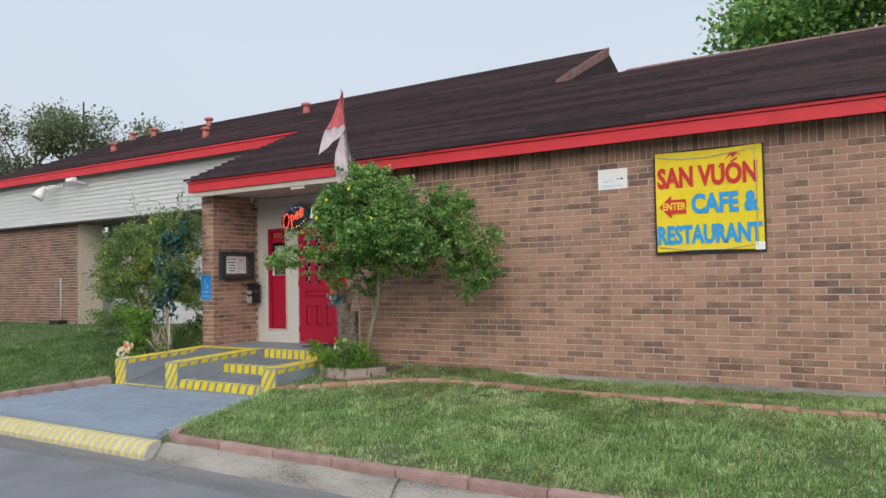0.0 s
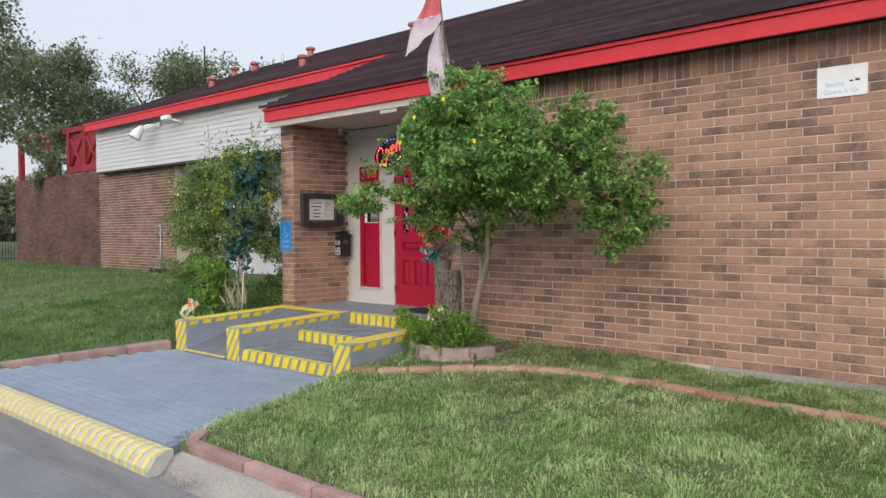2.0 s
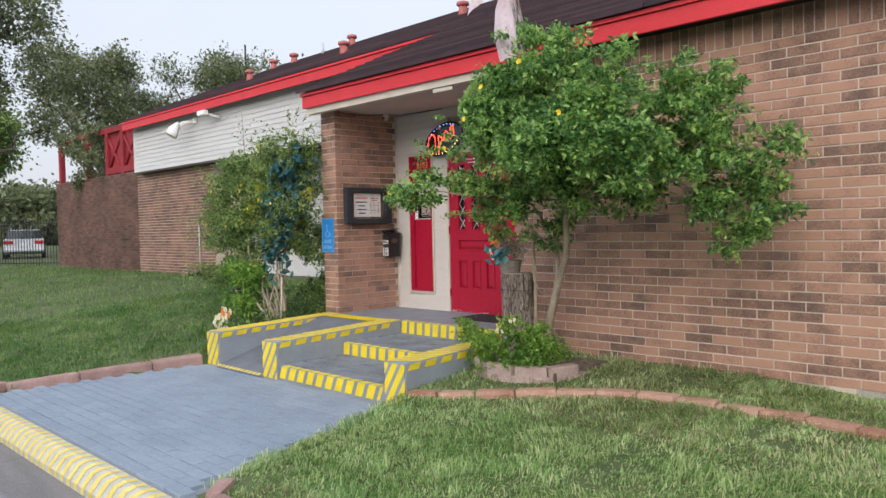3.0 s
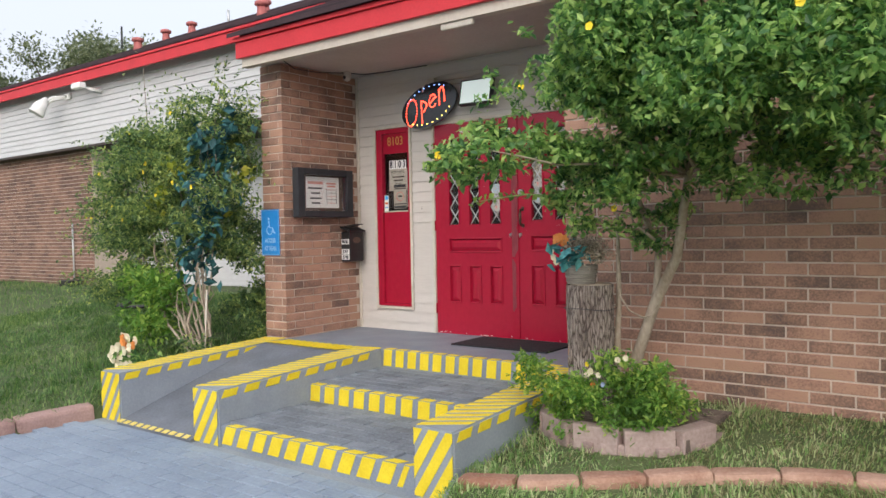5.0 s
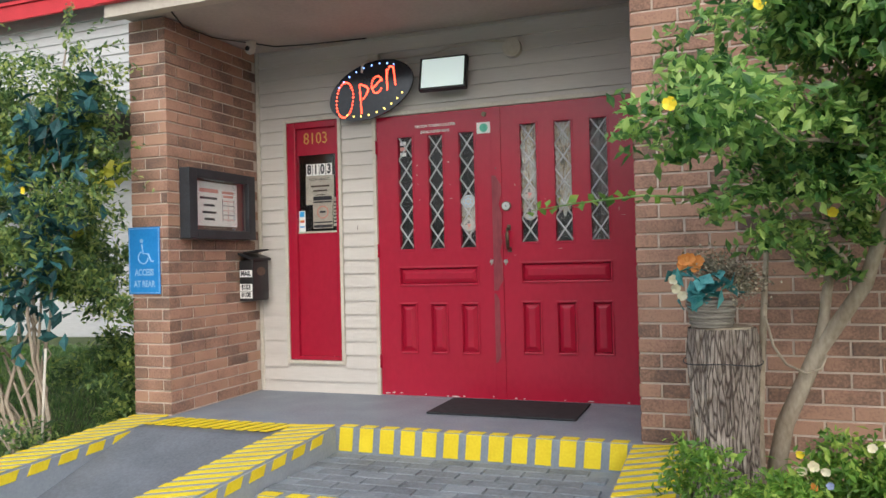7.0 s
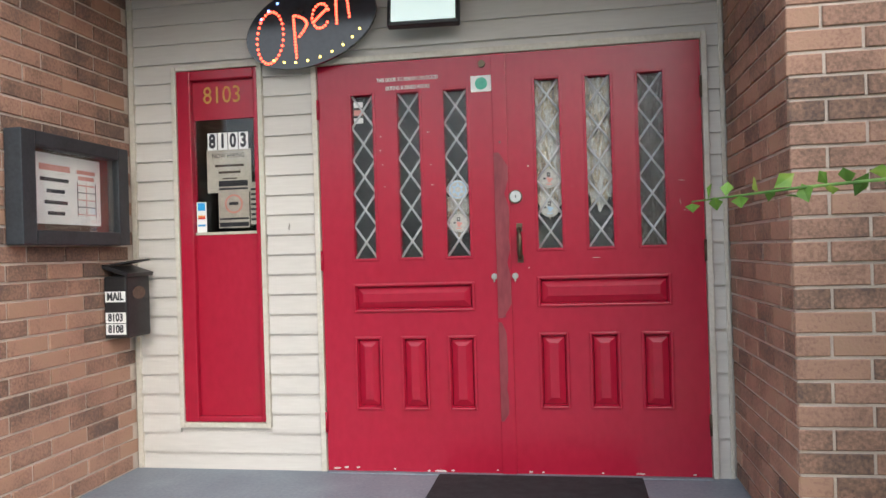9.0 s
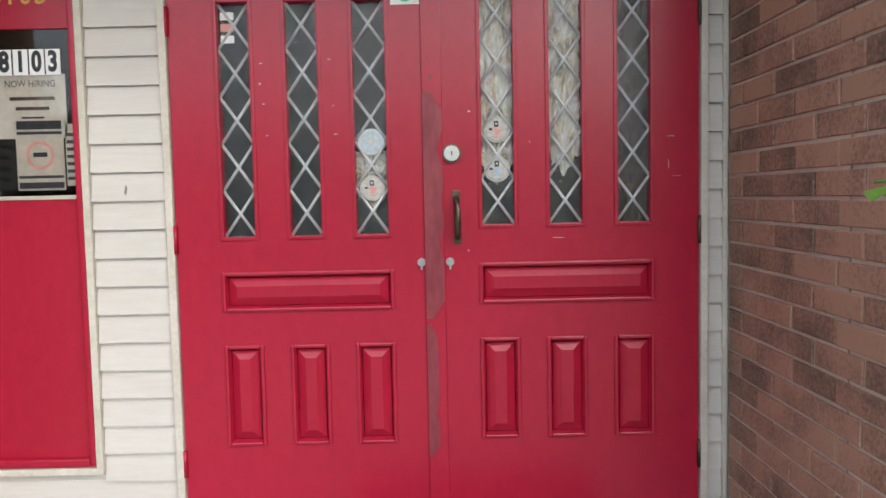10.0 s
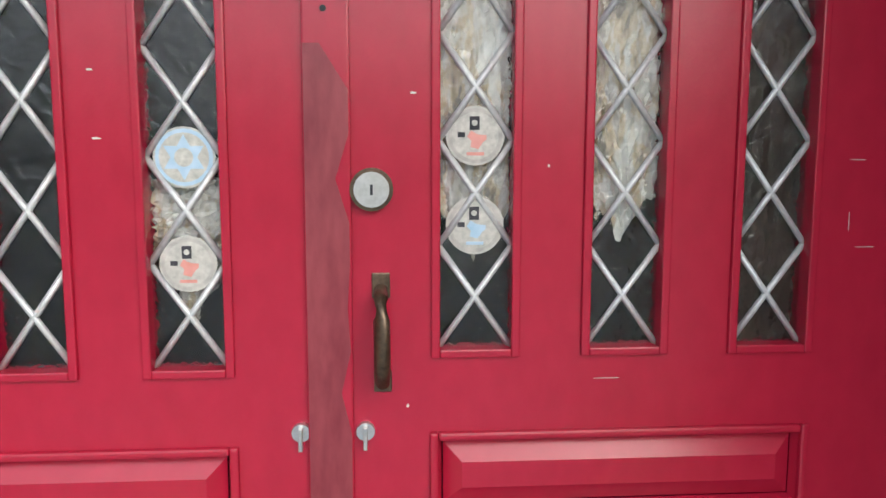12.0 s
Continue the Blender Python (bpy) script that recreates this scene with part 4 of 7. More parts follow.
# kerbs beside the street
def kerb_run(x0, x1, seed):
    """A worn rolled kerb in one pour, its profile eased down to the gutter."""
    prof = [(4.985, -0.12), (4.985, 0.085), (4.945, 0.088), (4.90, 0.072), (4.86, 0.035), (4.825, -0.015), (4.79, -0.045), (4.74, -0.055), (4.735, -0.12)]
    n = max(2, int((x1 - x0) / 0.06))
    bm = bmesh.new()
    rows = []
    for i in range(n + 1):
        x = x0 + (x1 - x0) * i / n
        line = []
        for j, (y, z) in enumerate(prof):
            w = 0.012 * noise.noise((x * 2.1 + seed, y * 9, z * 9)) + 0.007 * noise.noise((x * 11, y * 23, z * 23 + seed))
            chip = 0.035 * max(0.0, noise.noise((x * 2.7, seed, 4.0)) - 0.25) if 2 <= j <= 4 else 0.0
            line.append(bm.verts.new((x, y + w + chip, z + w * 0.6 - chip)))
        rows.append(line)
    for a, b in zip(rows, rows[1:]):
        for j in range(len(prof) - 1):
            bm.faces.new((a[j], a[j + 1], b[j + 1], b[j])).smooth = True
    bm.faces.new(rows[0][::-1])
    bm.faces.new(rows[-1])
    bmesh.ops.recalc_face_normals(bm, faces=bm.faces[:])
    return bm


kerb = thing("kerb", (-4, 4.8, ROAD_Z), "worn grey concrete kerb beside the lawn", "kerb")
x = -6.53
while x < 12:
    part("kerb_stone", kerb_run(x, x + 2.99, x), M_KERB, kerb)
    x += 3.0
M_GUTTER = material("pale_gutter_concrete", (0.115, 0.115, 0.12), (0.255, 0.25, 0.25), 2.2, 0.85, 0.25, 70, stretch=(0.35, 2.2, 1))
x = -30.0
while x < 12:
    part("gutter_slab", prism(bmesh.new(), [(x, 4.34, ROAD_Z - 0.1), (x, 4.34, ROAD_Z + 0.004), (x, 4.36, ROAD_Z + 0.008), (x, 4.75, ROAD_Z + 0.004), (x, 4.75, ROAD_Z - 0.1)], (2.985, 0, 0)), M_GUTTER, kerb)
    x += 3.0
edging("lawn_edging", [(-6.66, 5.20, 0.13), (-6.50, 5.02, 0.12), (-5.0, 5.01, 0.12), (-2.9, 5.01, 0.125), (0.5, 5.01, 0.13), (5.0, 5.01, 0.13)], 0.11, 0.045, 0.62, M_PINK, "faded red concrete edging along the kerb", 0.03)
edging("lawn_edging", [(-10.80, 7.12, 0.20), (-10.88, 6.55, 0.175), (-10.98, 5.8, 0.15), (-11.09, 5.12, 0.125), (-11.5, 5.0, 0.12), (-12.6, 4.98, 0.12), (-22, 4.98, 0.12)], 0.15, 0.075, 0.8, M_PINK, "faded red concrete edging along the path", 0.03)
edging("bed_edging", [(-7.12, 7.12, 0.30), (-6.72, 7.24, 0.33), (-6.28, 7.52, 0.35), (-5.75, 7.83, 0.38), (-5.05, 7.96, 0.39), (-4.3, 7.96, 0.39), (-3.4, 7.90, 0.38), (-2.2, 7.84, 0.37), (-0.5, 7.82, 0.37), (2.5, 7.8, 0.37)], 0.13, 0.045, 0.30, M_TERRA, "terracotta coloured edging curving through the lawn", 0.03, True)
strip = thing("painted_kerb", (-9, 4.82, ROAD_Z), "sloping kerb painted in pale yellow and white bands", "kerb")
part("kerb_body", prism(bmesh.new(), [(-30, 4.70, ROAD_Z - 0.1), (-30, 4.70, ROAD_Z + 0.055), (-30, 4.76, 0.085), (-30, 4.82, 0.112), (-30, 4.895, 0.112), (-30, 4.895, ROAD_Z - 0.1)], (23.46, 0, 0)), material("worn_white_paint", (0.36, 0.36, 0.31), (0.60, 0.60, 0.54), 10, 0.8, 0.3, 70), strip)
x = -6.60
while x > -22:
    prof = [(4.70, ROAD_Z + 0.01), (4.70, ROAD_Z + 0.055), (4.76, 0.085), (4.82, 0.112), (4.885, 0.112)]
    bm = bmesh.new()
    for (ya, za), (yb, zb_) in zip(prof, prof[1:]):
        sh = lambda y_: (y_ - 4.70) * 0.35
        q = [bm.verts.new(p) for p in ((x + sh(ya), ya - 0.003, za + 0.003), (x + sh(ya) - 0.062, ya - 0.003, za + 0.003), (x + sh(yb) - 0.062, yb - 0.003, zb_ + 0.003), (x + sh(yb), yb - 0.003, zb_ + 0.003))]
        bm.faces.new(q[::-1])
    part("yellow_band", bm, M_PALE_YELLOW, strip)
    x -= 0.135


# ---- leaves, bushes and trees ----
def leaf_material(name, dark, light, pale, patch=3.5, spread=0.34):
    m = material(name, dark, light, patch, 0.38, 0.0, 16, vary="island", spread=spread, ramp=[(0.54, pale)], spec=0.5)
    n, k = m.node_tree.nodes, m.node_tree.links
    b, out = n["Principled BSDF"], n["Material Output"]
    tr, mix = n.new("ShaderNodeBsdfTranslucent"), n.new("ShaderNodeMixShader")
    src = b.inputs["Base Color"].links[0].from_socket
    k.new(src, tr.inputs["Color"])
    mix.inputs[0].default_value = 0.5
    k.new(b.outputs[0], mix.inputs[1])
    k.new(tr.outputs[0], mix.inputs[2])
    k.new(mix.outputs[0], out.inputs["Surface"])
    return m


M_LEAF = leaf_material("glossy_green_leaf", (0.05, 0.145, 0.042), (0.50, 0.68, 0.20), (0.235, 0.43, 0.115), 5.0, 0.42)
M_LEAF2 = leaf_material("yellow_green_leaf", (0.065, 0.13, 0.055), (0.50, 0.58, 0.17), (0.22, 0.34, 0.11), 4.0, 0.42)
M_LEAF3 = leaf_material("fresh_green_leaf", (0.07, 0.17, 0.03), (0.46, 0.60, 0.12), (0.22, 0.42, 0.07))
M_IVY = leaf_material("yellow_ivy_leaf", (0.20, 0.27, 0.03), (0.66, 0.64, 0.10), (0.42, 0.46, 0.06), 9.0, 0.5)
M_FARLEAF = leaf_material("far_tree_leaf", (0.09, 0.12, 0.06), (0.34, 0.36, 0.20), (0.20, 0.24, 0.12))
M_TEAL = material("teal_cloth_leaf", (0.010, 0.045, 0.05), (0.045, 0.165, 0.17), 20, 0.6, 0.1, 60, vary="island", spread=0.3)
M_BARK = material("pale_bark", (0.22, 0.17, 0.12), (0.50, 0.43, 0.34), 9, 0.9, 0.5, 60, stretch=(1, 1, 0.4))
M_OLDBARK = material("dark_bark", (0.035, 0.026, 0.022), (0.28, 0.22, 0.18), 22, 0.95, 0.9, 70, stretch=(1, 1, 0.22))
M_PLANTER = material("pinkish_grey_block", (0.22, 0.15, 0.135), (0.42, 0.33, 0.30), 5, 0.9, 0.3, 60, vary="object", spread=0.2)
M_BASKET = material("grey_wicker", (0.16, 0.14, 0.12), (0.36, 0.33, 0.29), 30, 0.9, 0.5, 90, stretch=(0.4, 0.4, 3))
M_PETAL = material("yellow_petal", (0.80, 0.58, 0.01), (0.90, 0.74, 0.03), 20, 0.5, 0.0)
M_CREAMPETAL = material("cream_petal", (0.66, 0.58, 0.36), (0.80, 0.76, 0.60), 20, 0.6, 0.0)
M_ORANGE = material("orange_petal", (0.66, 0.20, 0.04), (0.78, 0.34, 0.08), 20, 0.6, 0.0)


def leaf_cloud(name, centres, normals, sizes, seed, slim=0.42):
    """Folded leaves, two facets each, one mesh."""
    rng = np.random.default_rng(seed)
    n = len(centres)
    d = rng.normal(size=(n, 3)) + normals * 0.9 + np.array([0, 0, -0.15])
    d /= np.linalg.norm(d, axis=1)[:, None]
    up = rng.normal(size=(n, 3)) * 0.6 + np.array([0, 0, 1.0])
    side = np.cross(d, up)
    side /= np.linalg.norm(side, axis=1)[:, None] + 1e-9
    nrm = np.cross(side, d)
    s = sizes[:, None]
    tip, base = centres + d * s * 0.5, centres - d * s * 0.5
    fold = nrm * s * 0.10
    v = np.stack([base, centres + side * s * slim * 0.5 + fold, tip, centres - side * s * slim * 0.5 + fold], 1).reshape(-1, 3)
    i = np.arange(n)[:, None] * 4
    f = np.concatenate([i + np.array([[0, 1, 2]]), i + np.array([[0, 2, 3]])])
    return mesh_np(name, v, f)


def clumps(blobs, per_volume, per_clump, clump_r, size, seed, shell=0.45):
    """Leaf places in clumps spread through ellipsoids (x, y, z, rx, ry, rz)."""
    rng = np.random.default_rng(seed)
    cs, ns = [], []
    for x, y, z, rx, ry, rz in blobs:
        k = max(3, int(per_volume * (rx * ry * rz) ** (2 / 3)))
        d = rng.normal(size=(k, 3))
        d /= np.linalg.norm(d, axis=1)[:, None]
        r = shell + (1 - shell) * rng.random(k) ** 0.7
        r *= 1 + 0.22 * np.sin(d[:, 0] * 5 + x * 7) * np.cos(d[:, 2] * 6 + y * 5)
        c = np.array([x, y, z]) + d * r[:, None] * np.array([rx, ry, rz])
        for j in range(k):
            q = rng.integers(per_clump // 2, per_clump + 1)
            o = rng.normal(size=(q, 3)) * clump_r * np.array([1, 1, 0.75])
            cs.append(c[j] + o)
            ns.append(np.repeat(d[j][None], q, 0) * 0.6 + o / clump_r * 0.5)
    cs, ns = np.concatenate(cs), np.concatenate(ns)
    return cs, ns, size * rng.uniform(0.5, 1.3, len(cs))


def lobes(blobs, seed, small=0.36, per=9.0):
    """Breaks each large ellipsoid into flat lobes of foliage, with gaps between them."""
    rng = np.random.default_rng(seed)
    out = []
    for x, y, z, rx, ry, rz in blobs:
        for j in range(max(5, int(per * (rx * ry * rz) ** (1 / 3) / 0.4))):
            d = rng.normal(size=3)
            d /= np.linalg.norm(d)
            r = rng.uniform(0.45, 0.95)
            s = small * (rx * ry * rz) ** (1 / 3) * rng.uniform(0.7, 1.25)
            out.append((x + d[0] * rx * r, y + d[1] * ry * r, z + d[2] * rz * r, s * 1.15, s * 1.05, s * 0.62))
    return out


def limb(a, b, bend, n=6, seed=0):
    rng = random.Random(seed)
    a, b = Vector(a), Vector(b)
    pts = []
    for i in range(n + 1):
        t = i / n
        w = Vector((rng.uniform(-1, 1), rng.uniform(-1, 1), rng.uniform(-0.6, 0.6))) * bend * math.sin(math.pi * t)
        pts.append(a.lerp(b, t) + w)
    return pts


def taper(r0, r1, n):
    return [r0 + (r1 - r0) * i / (n - 1) for i in range(n)]


def flower(parent, at, r, mat, seed, name="flower"):
    rng = random.Random(seed)
    bm = bmesh.new()
    a0 = rng.uniform(0, 6)
    for j in range(5):
        a = a0 + j * math.pi / 2.5
        c, s = math.cos(a), math.sin(a)
        pts = [(0, 0, 0), (0.6 * r, -0.1 * r, 0.55 * r), (0.98 * r, -0.25 * r, 0.3 * r), (0.98 * r, -0.25 * r, -0.3 * r), (0.6 * r, -0.1 * r, -0.55 * r)]
        vs = [bm.verts.new(Vector(at) + Vector((p[0] * c - p[2] * s, p[1] - 0.002 * j, p[0] * s + p[2] * c))) for p in pts]
        bm.faces.new(vs)
    return part(name, bm, mat, parent)


# the flowering tree in front of the wall
TREE = (-6.72, 8.42, 0.46)
tree = thing("flowering_tree", TREE, "green tree with pale trunks and yellow flowers in brick bed", "tree")
TREE_BLOBS = [(-6.18, 7.75, 2.62, 0.64, 0.70, 0.50), (-5.75, 7.65, 2.55, 0.70, 0.65, 0.55), (-6.62, 7.70, 2.26, 0.46, 0.55, 0.32), (-5.10, 8.0, 2.42, 0.45, 0.5, 0.42),
              (-4.80, 8.20, 1.90, 0.36, 0.30, 0.40), (-4.62, 8.1, 2.2, 0.3, 0.3, 0.2), (-5.45, 8.1, 2.02, 0.42, 0.42, 0.26), (-6.1, 8.05, 2.05, 0.55, 0.45, 0.30), (-6.95, 7.18, 2.02, 0.26, 0.30, 0.20),
              (-5.95, 7.55, 2.98, 0.45, 0.42, 0.26), (-6.75, 8.05, 1.78, 0.26, 0.26, 0.22), (-6.55, 8.42, 1.62, 0.18, 0.18, 0.2), (-5.35, 7.55, 2.20, 0.42, 0.40, 0.26), (-5.9, 7.35, 2.22, 0.38, 0.32, 0.22), (-6.62, 7.86, 1.98, 0.34, 0.34, 0.22), (-6.42, 7.55, 2.42, 0.42, 0.36, 0.30), (-4.92, 8.05, 2.62, 0.36, 0.34, 0.16), (-4.7, 8.25, 1.72, 0.24, 0.22, 0.26)]
TREE_LOBES = lobes(TREE_BLOBS, 10, 0.41, 14.0)
tc, tn, ts = clumps(TREE_LOBES, 500, 34, 0.034, 0.052, 11, 0.6)
keepm = ((tc[:, 2] < 2.18) | (tc[:, 0] + tc[:, 1] > 0.77 + 0.1 * np.sin(tc[:, 2] * 9))) & (tc[:, 1] < WALL_Y - 0.03) & (tc[:, 2] < 3.24 + (8.55 - tc[:, 1]) * 0.6)
tagged(part("crown", leaf_cloud("crown", tc[keepm], tn[keepm], ts[keepm], 12, 0.54), M_LEAF, tree, "dense glossy green leaves"), kind="stuff")
bm = bmesh.new()
main = [(-6.82, 8.58, 0.42), (-6.745, 8.57, 0.80), (-6.61, 8.52, 1.13), (-6.43, 8.42, 1.43), (-6.30, 8.26, 1.90), (-6.08, 7.98, 2.45)]
tube(bm, main, [0.042, 0.039, 0.035, 0.031, 0.023, 0.010], 10)
part("trunk", bm, M_BARK, tree, "pale smooth trunk")
bm = bmesh.new()
tube(bm, [(-6.62, 8.525, 1.10), (-6.585, 8.50, 1.25), (-6.56, 8.46, 1.46), (-6.62, 8.3, 1.78), (-6.75, 8.0, 2.2)], [0.029, 0.024, 0.021, 0.016, 0.008], 8)
part("trunk", bm, M_BARK, tree)
bm = bmesh.new()
tube(bm, [(-6.85, 8.50, 0.42), (-6.855, 8.5, 0.8), (-6.83, 8.48, 1.2), (-6.80, 8.4, 1.7)], [0.022, 0.021, 0.017, 0.010], 8)
part("trunk", bm, M_BARK, tree)
for i, b in enumerate(TREE_BLOBS):
    s0 = main[5] if b[0] > -5.5 else main[4 if b[2] > 1.95 else 3]
    part("branch", tube(bmesh.new(), limb(s0, b[:3], 0.06, 6, i), taper(0.011, 0.004, 7), 6), M_BARK, tree)
def sprays(blobs, count, length, seed, lift=0.5):
    """Leaf places along thin arching shoots that break the outline of a crown."""
    rng = np.random.default_rng(seed)
    cs, ns = [], []
    for k in range(count):
        x, y, z, rx, ry, rz = blobs[rng.integers(len(blobs))]
        d = rng.normal(size=3)
        d[2] = abs(d[2]) * lift + rng.normal() * 0.35
        d /= np.linalg.norm(d)
        p = np.array([x, y, z]) + d * np.array([rx, ry, rz]) * 0.8
        step = d + np.array([0, 0, 0.25])
        n = int(rng.integers(16, 30))
        ell = length * rng.uniform(0.5, 1.2)
        for i in range(n):
            t = i / n
            cs.append(p + step * ell * t + np.array([0, 0, -0.5]) * ell * t * t + rng.normal(size=3) * 0.018)
            ns.append(d * 0.5 + rng.normal(size=3) * 0.4)
    return np.array(cs), np.array(ns), np.full(len(cs), 0.050) * rng.uniform(0.7, 1.2, len(cs))


def spray_part(blobs, count, length, seed, mat, owner, wall_y):
    c, n, s = sprays(blobs, count, length, seed)
    k = c[:, 1] < wall_y
    tagged(part("shoot_foliage", leaf_cloud("shoot_foliage", c[k], n[k], s[k], seed + 1, 0.45), mat, owner), kind="stuff")


spray_part(TREE_LOBES, 260, 0.13, 300, M_LEAF, tree, WALL_Y - 0.04)
TWIG = [(-7.05, 8.12, 1.81), (-7.3, 8.15, 1.835), (-7.58, 8.2, 1.82), (-7.82, 8.28, 1.80)]
part("branch", tube(bmesh.new(), TWIG, [0.006, 0.005, 0.004, 0.002], 5), M_LEAF, tree)
rng = np.random.default_rng(4)
spots = [(np.array(a) + (np.array(b) - np.array(a)) * u, k) for a, b in zip(TWIG, TWIG[1:]) for k, u in enumerate(np.arange(0.04, 1, 0.115))]
tw = np.array([p + np.array([0, 0, 0.022 if k % 2 else -0.012]) + rng.normal(size=3) * 0.006 for p, k in spots])
tn2 = np.array([[0.25, -0.5, 2.4 if k % 2 else -1.2] for p, k in spots])
tagged(part("twig_leaves", leaf_cloud("twig_leaves", tw, tn2, 0.058 * rng.uniform(0.75, 1.15, len(tw)), 8, 0.72), M_LEAF3, tree), kind="stuff")
for i, p in enumerate([(-7.10, 6.96, 1.99), (-6.15, 7.05, 2.72), (-5.72, 6.97, 2.82), (-6.60, 7.92, 1.72), (-6.30, 7.02, 2.50), (-5.45, 7.05, 2.45), (-6.85, 7.35, 2.35)]):
    flower(tree, p, 0.020, M_PETAL, i)


part("vine_loop", tube(bmesh.new(), [(-6.82, 8.42, 1.30), (-6.79, 8.42, 1.17), (-6.74, 8.43, 1.09), (-6.66, 8.45, 1.05), (-6.60, 8.46, 1.07), (-6.575, 8.47, 1.13)], 0.006, 6), M_BARK, tree)

# bush beside the pier
BUSH = (-11.02, 8.35, 0.42)
bush = thing("flowering_bush", BUSH, "tall loose green bush with yellow flowers beside the pier", "bush")
BUSH_BLOBS = [(-11.3, 8.6, 2.48, 0.55, 0.42, 0.45), (-12.0, 8.7, 2.35, 0.6, 0.45, 0.48), (-12.7, 8.8, 2.20, 0.5, 0.42, 0.42), (-13.2, 8.85, 1.80, 0.45, 0.4, 0.32), (-11.2, 8.55, 1.80, 0.48, 0.38, 0.45),
              (-12.0, 8.6, 1.65, 0.6, 0.45, 0.42), (-12.75, 8.7, 1.40, 0.45, 0.4, 0.26), (-10.98, 8.6, 2.88, 0.20, 0.24, 0.26), (-12.35, 8.5, 1.15, 0.40, 0.3, 0.2), (-13.6, 8.9, 2.25, 0.28, 0.2, 0.10), (-10.9, 8.25, 0.62, 0.16, 0.2, 0.20), (-12.95, 8.6, 1.05, 0.42, 0.3, 0.16), (-13.0, 8.75, 2.45, 0.45, 0.3, 0.16), (-10.94, 8.78, 1.7, 0.18, 0.2, 0.4), (-10.95, 8.75, 2.4, 0.2, 0.2, 0.4), (-10.98, 9.1, 1.2, 0.24, 0.3, 0.45), (-11.3, 9.25, 0.85, 0.40, 0.3, 0.38), (-11.5, 9.2, 1.6, 0.4, 0.3, 0.4), (-10.98, 8.95, 0.75, 0.2, 0.25, 0.3)]
BUSH_LOBES = lobes(BUSH_BLOBS, 20, 0.43, 12.0)
bc, bn, bs = clumps(BUSH_LOBES, 560, 30, 0.045, 0.056, 21, 0.4)
low = clumps([(-11.75, 8.25, 0.80, 0.26, 0.2, 0.34), (-11.55, 8.3, 1.1, 0.24, 0.2, 0.2), (-12.0, 8.3, 1.15, 0.22, 0.16, 0.16)], 420, 40, 0.07, 0.085, 23, 0.2)
tagged(part("low_foliage", leaf_cloud("low_foliage", *low, 24), M_LEAF3, bush, "fresh bright green low leaves"), kind="stuff")
tagged(part("crown", leaf_cloud("crown", bc, bn, bs, 22), M_LEAF2, bush, "loose yellow-green leaves"), kind="stuff")
spray_part(BUSH_BLOBS[:8] + BUSH_BLOBS[11:13], 330, 0.42, 310, M_LEAF2, bush, 11.0)
for i in range(18):
    b = BUSH_BLOBS[i % 9]
    a = (BUSH[0] + 0.10 * math.cos(i * 2.1), BUSH[1] + 0.07 * math.sin(i * 2.1), BUSH[2] - 0.05)
    part("stem", tube(bmesh.new(), limb(a, (b[0], b[1], b[2] + b[5] * 0.6), 0.11, 8, i + 40), taper(0.013 + 0.005 * math.sin(i), 0.003, 9), 6), M_BARK, bush)
part("sprig", tube(bmesh.new(), [(-12.35, 8.7, 2.3), (-12.4, 8.7, 2.8), (-12.45, 8.7, 3.45)], [0.006, 0.005, 0.002], 5), M_BARK, bush)
sp = np.array([-12.4, 8.7, 2.75]) + np.random.default_rng(5).normal(size=(160, 3)) * [0.10, 0.08, 0.32]
tagged(part("sprig_leaves", leaf_cloud("sprig_leaves", sp, np.zeros((160, 3)), np.full(160, 0.05), 9), M_LEAF2, bush), kind="stuff")
for i in range(14):
    r = random.Random(i + 90)
    b = BUSH_BLOBS[r.randrange(6)]
    flower(bush, (b[0] + r.uniform(-0.9, 0.9) * b[3], b[1] - b[4] * 0.95, b[2] + r.uniform(-0.7, 0.7) * b[5]), 0.022, M_PETAL, i)
ivy_c, ivy_n, ivy_s = clumps([(-10.72, 8.62, 2.16, 0.14, 0.06, 0.10), (-10.95, 8.55, 1.86, 0.12, 0.08, 0.08), (-11.3, 8.3, 2.25, 0.16, 0.1, 0.12), (-11.65, 8.3, 2.0, 0.2, 0.1, 0.1)], 260, 12, 0.05, 0.075, 27, 0.2)
tagged(part("ivy_leaves", leaf_cloud("ivy_leaves", ivy_c, ivy_n, ivy_s, 28, 0.85), M_IVY, bush, "broad yellow-green ivy leaves"), kind="stuff")
part("cane", tube(bmesh.new(), [(-10.90, 8.28, 0.42), (-10.87, 8.30, 1.10)], 0.008, 6), M_TRIM, bush, "thin pale support cane")
garland = thing("teal_garland", (-11.0, 8.35, 1.2), "teal cloth leaf garland hung in the bush", "garland")
for i, c in enumerate([(-10.90, 8.52, 2.35), (-11.0, 8.42, 1.75), (-10.90, 8.5, 2.0), (-11.12, 8.35, 1.35), (-10.87, 8.55, 2.6), (-11.12, 8.4, 2.1), (-11.05, 8.38, 1.5), (-11.1, 8.45, 2.5)]):
    tl = np.array(c) + np.random.default_rng(i).normal(size=(42, 3)) * [0.11, 0.07, 0.15]
    tagged(part("cloth_spray", leaf_cloud("cloth_spray", tl, np.tile([0, -0.5, -0.6], (42, 1)), np.full(42, 0.135), 31 + i, 0.55), M_TEAL, garland), kind="stuff")

# ---- planting bed, stump and low plants ----
bed = thing("brick_planter", (-6.72, 8.25, 0.4), "low ring of pinkish bricks round the tree bed", "planter")
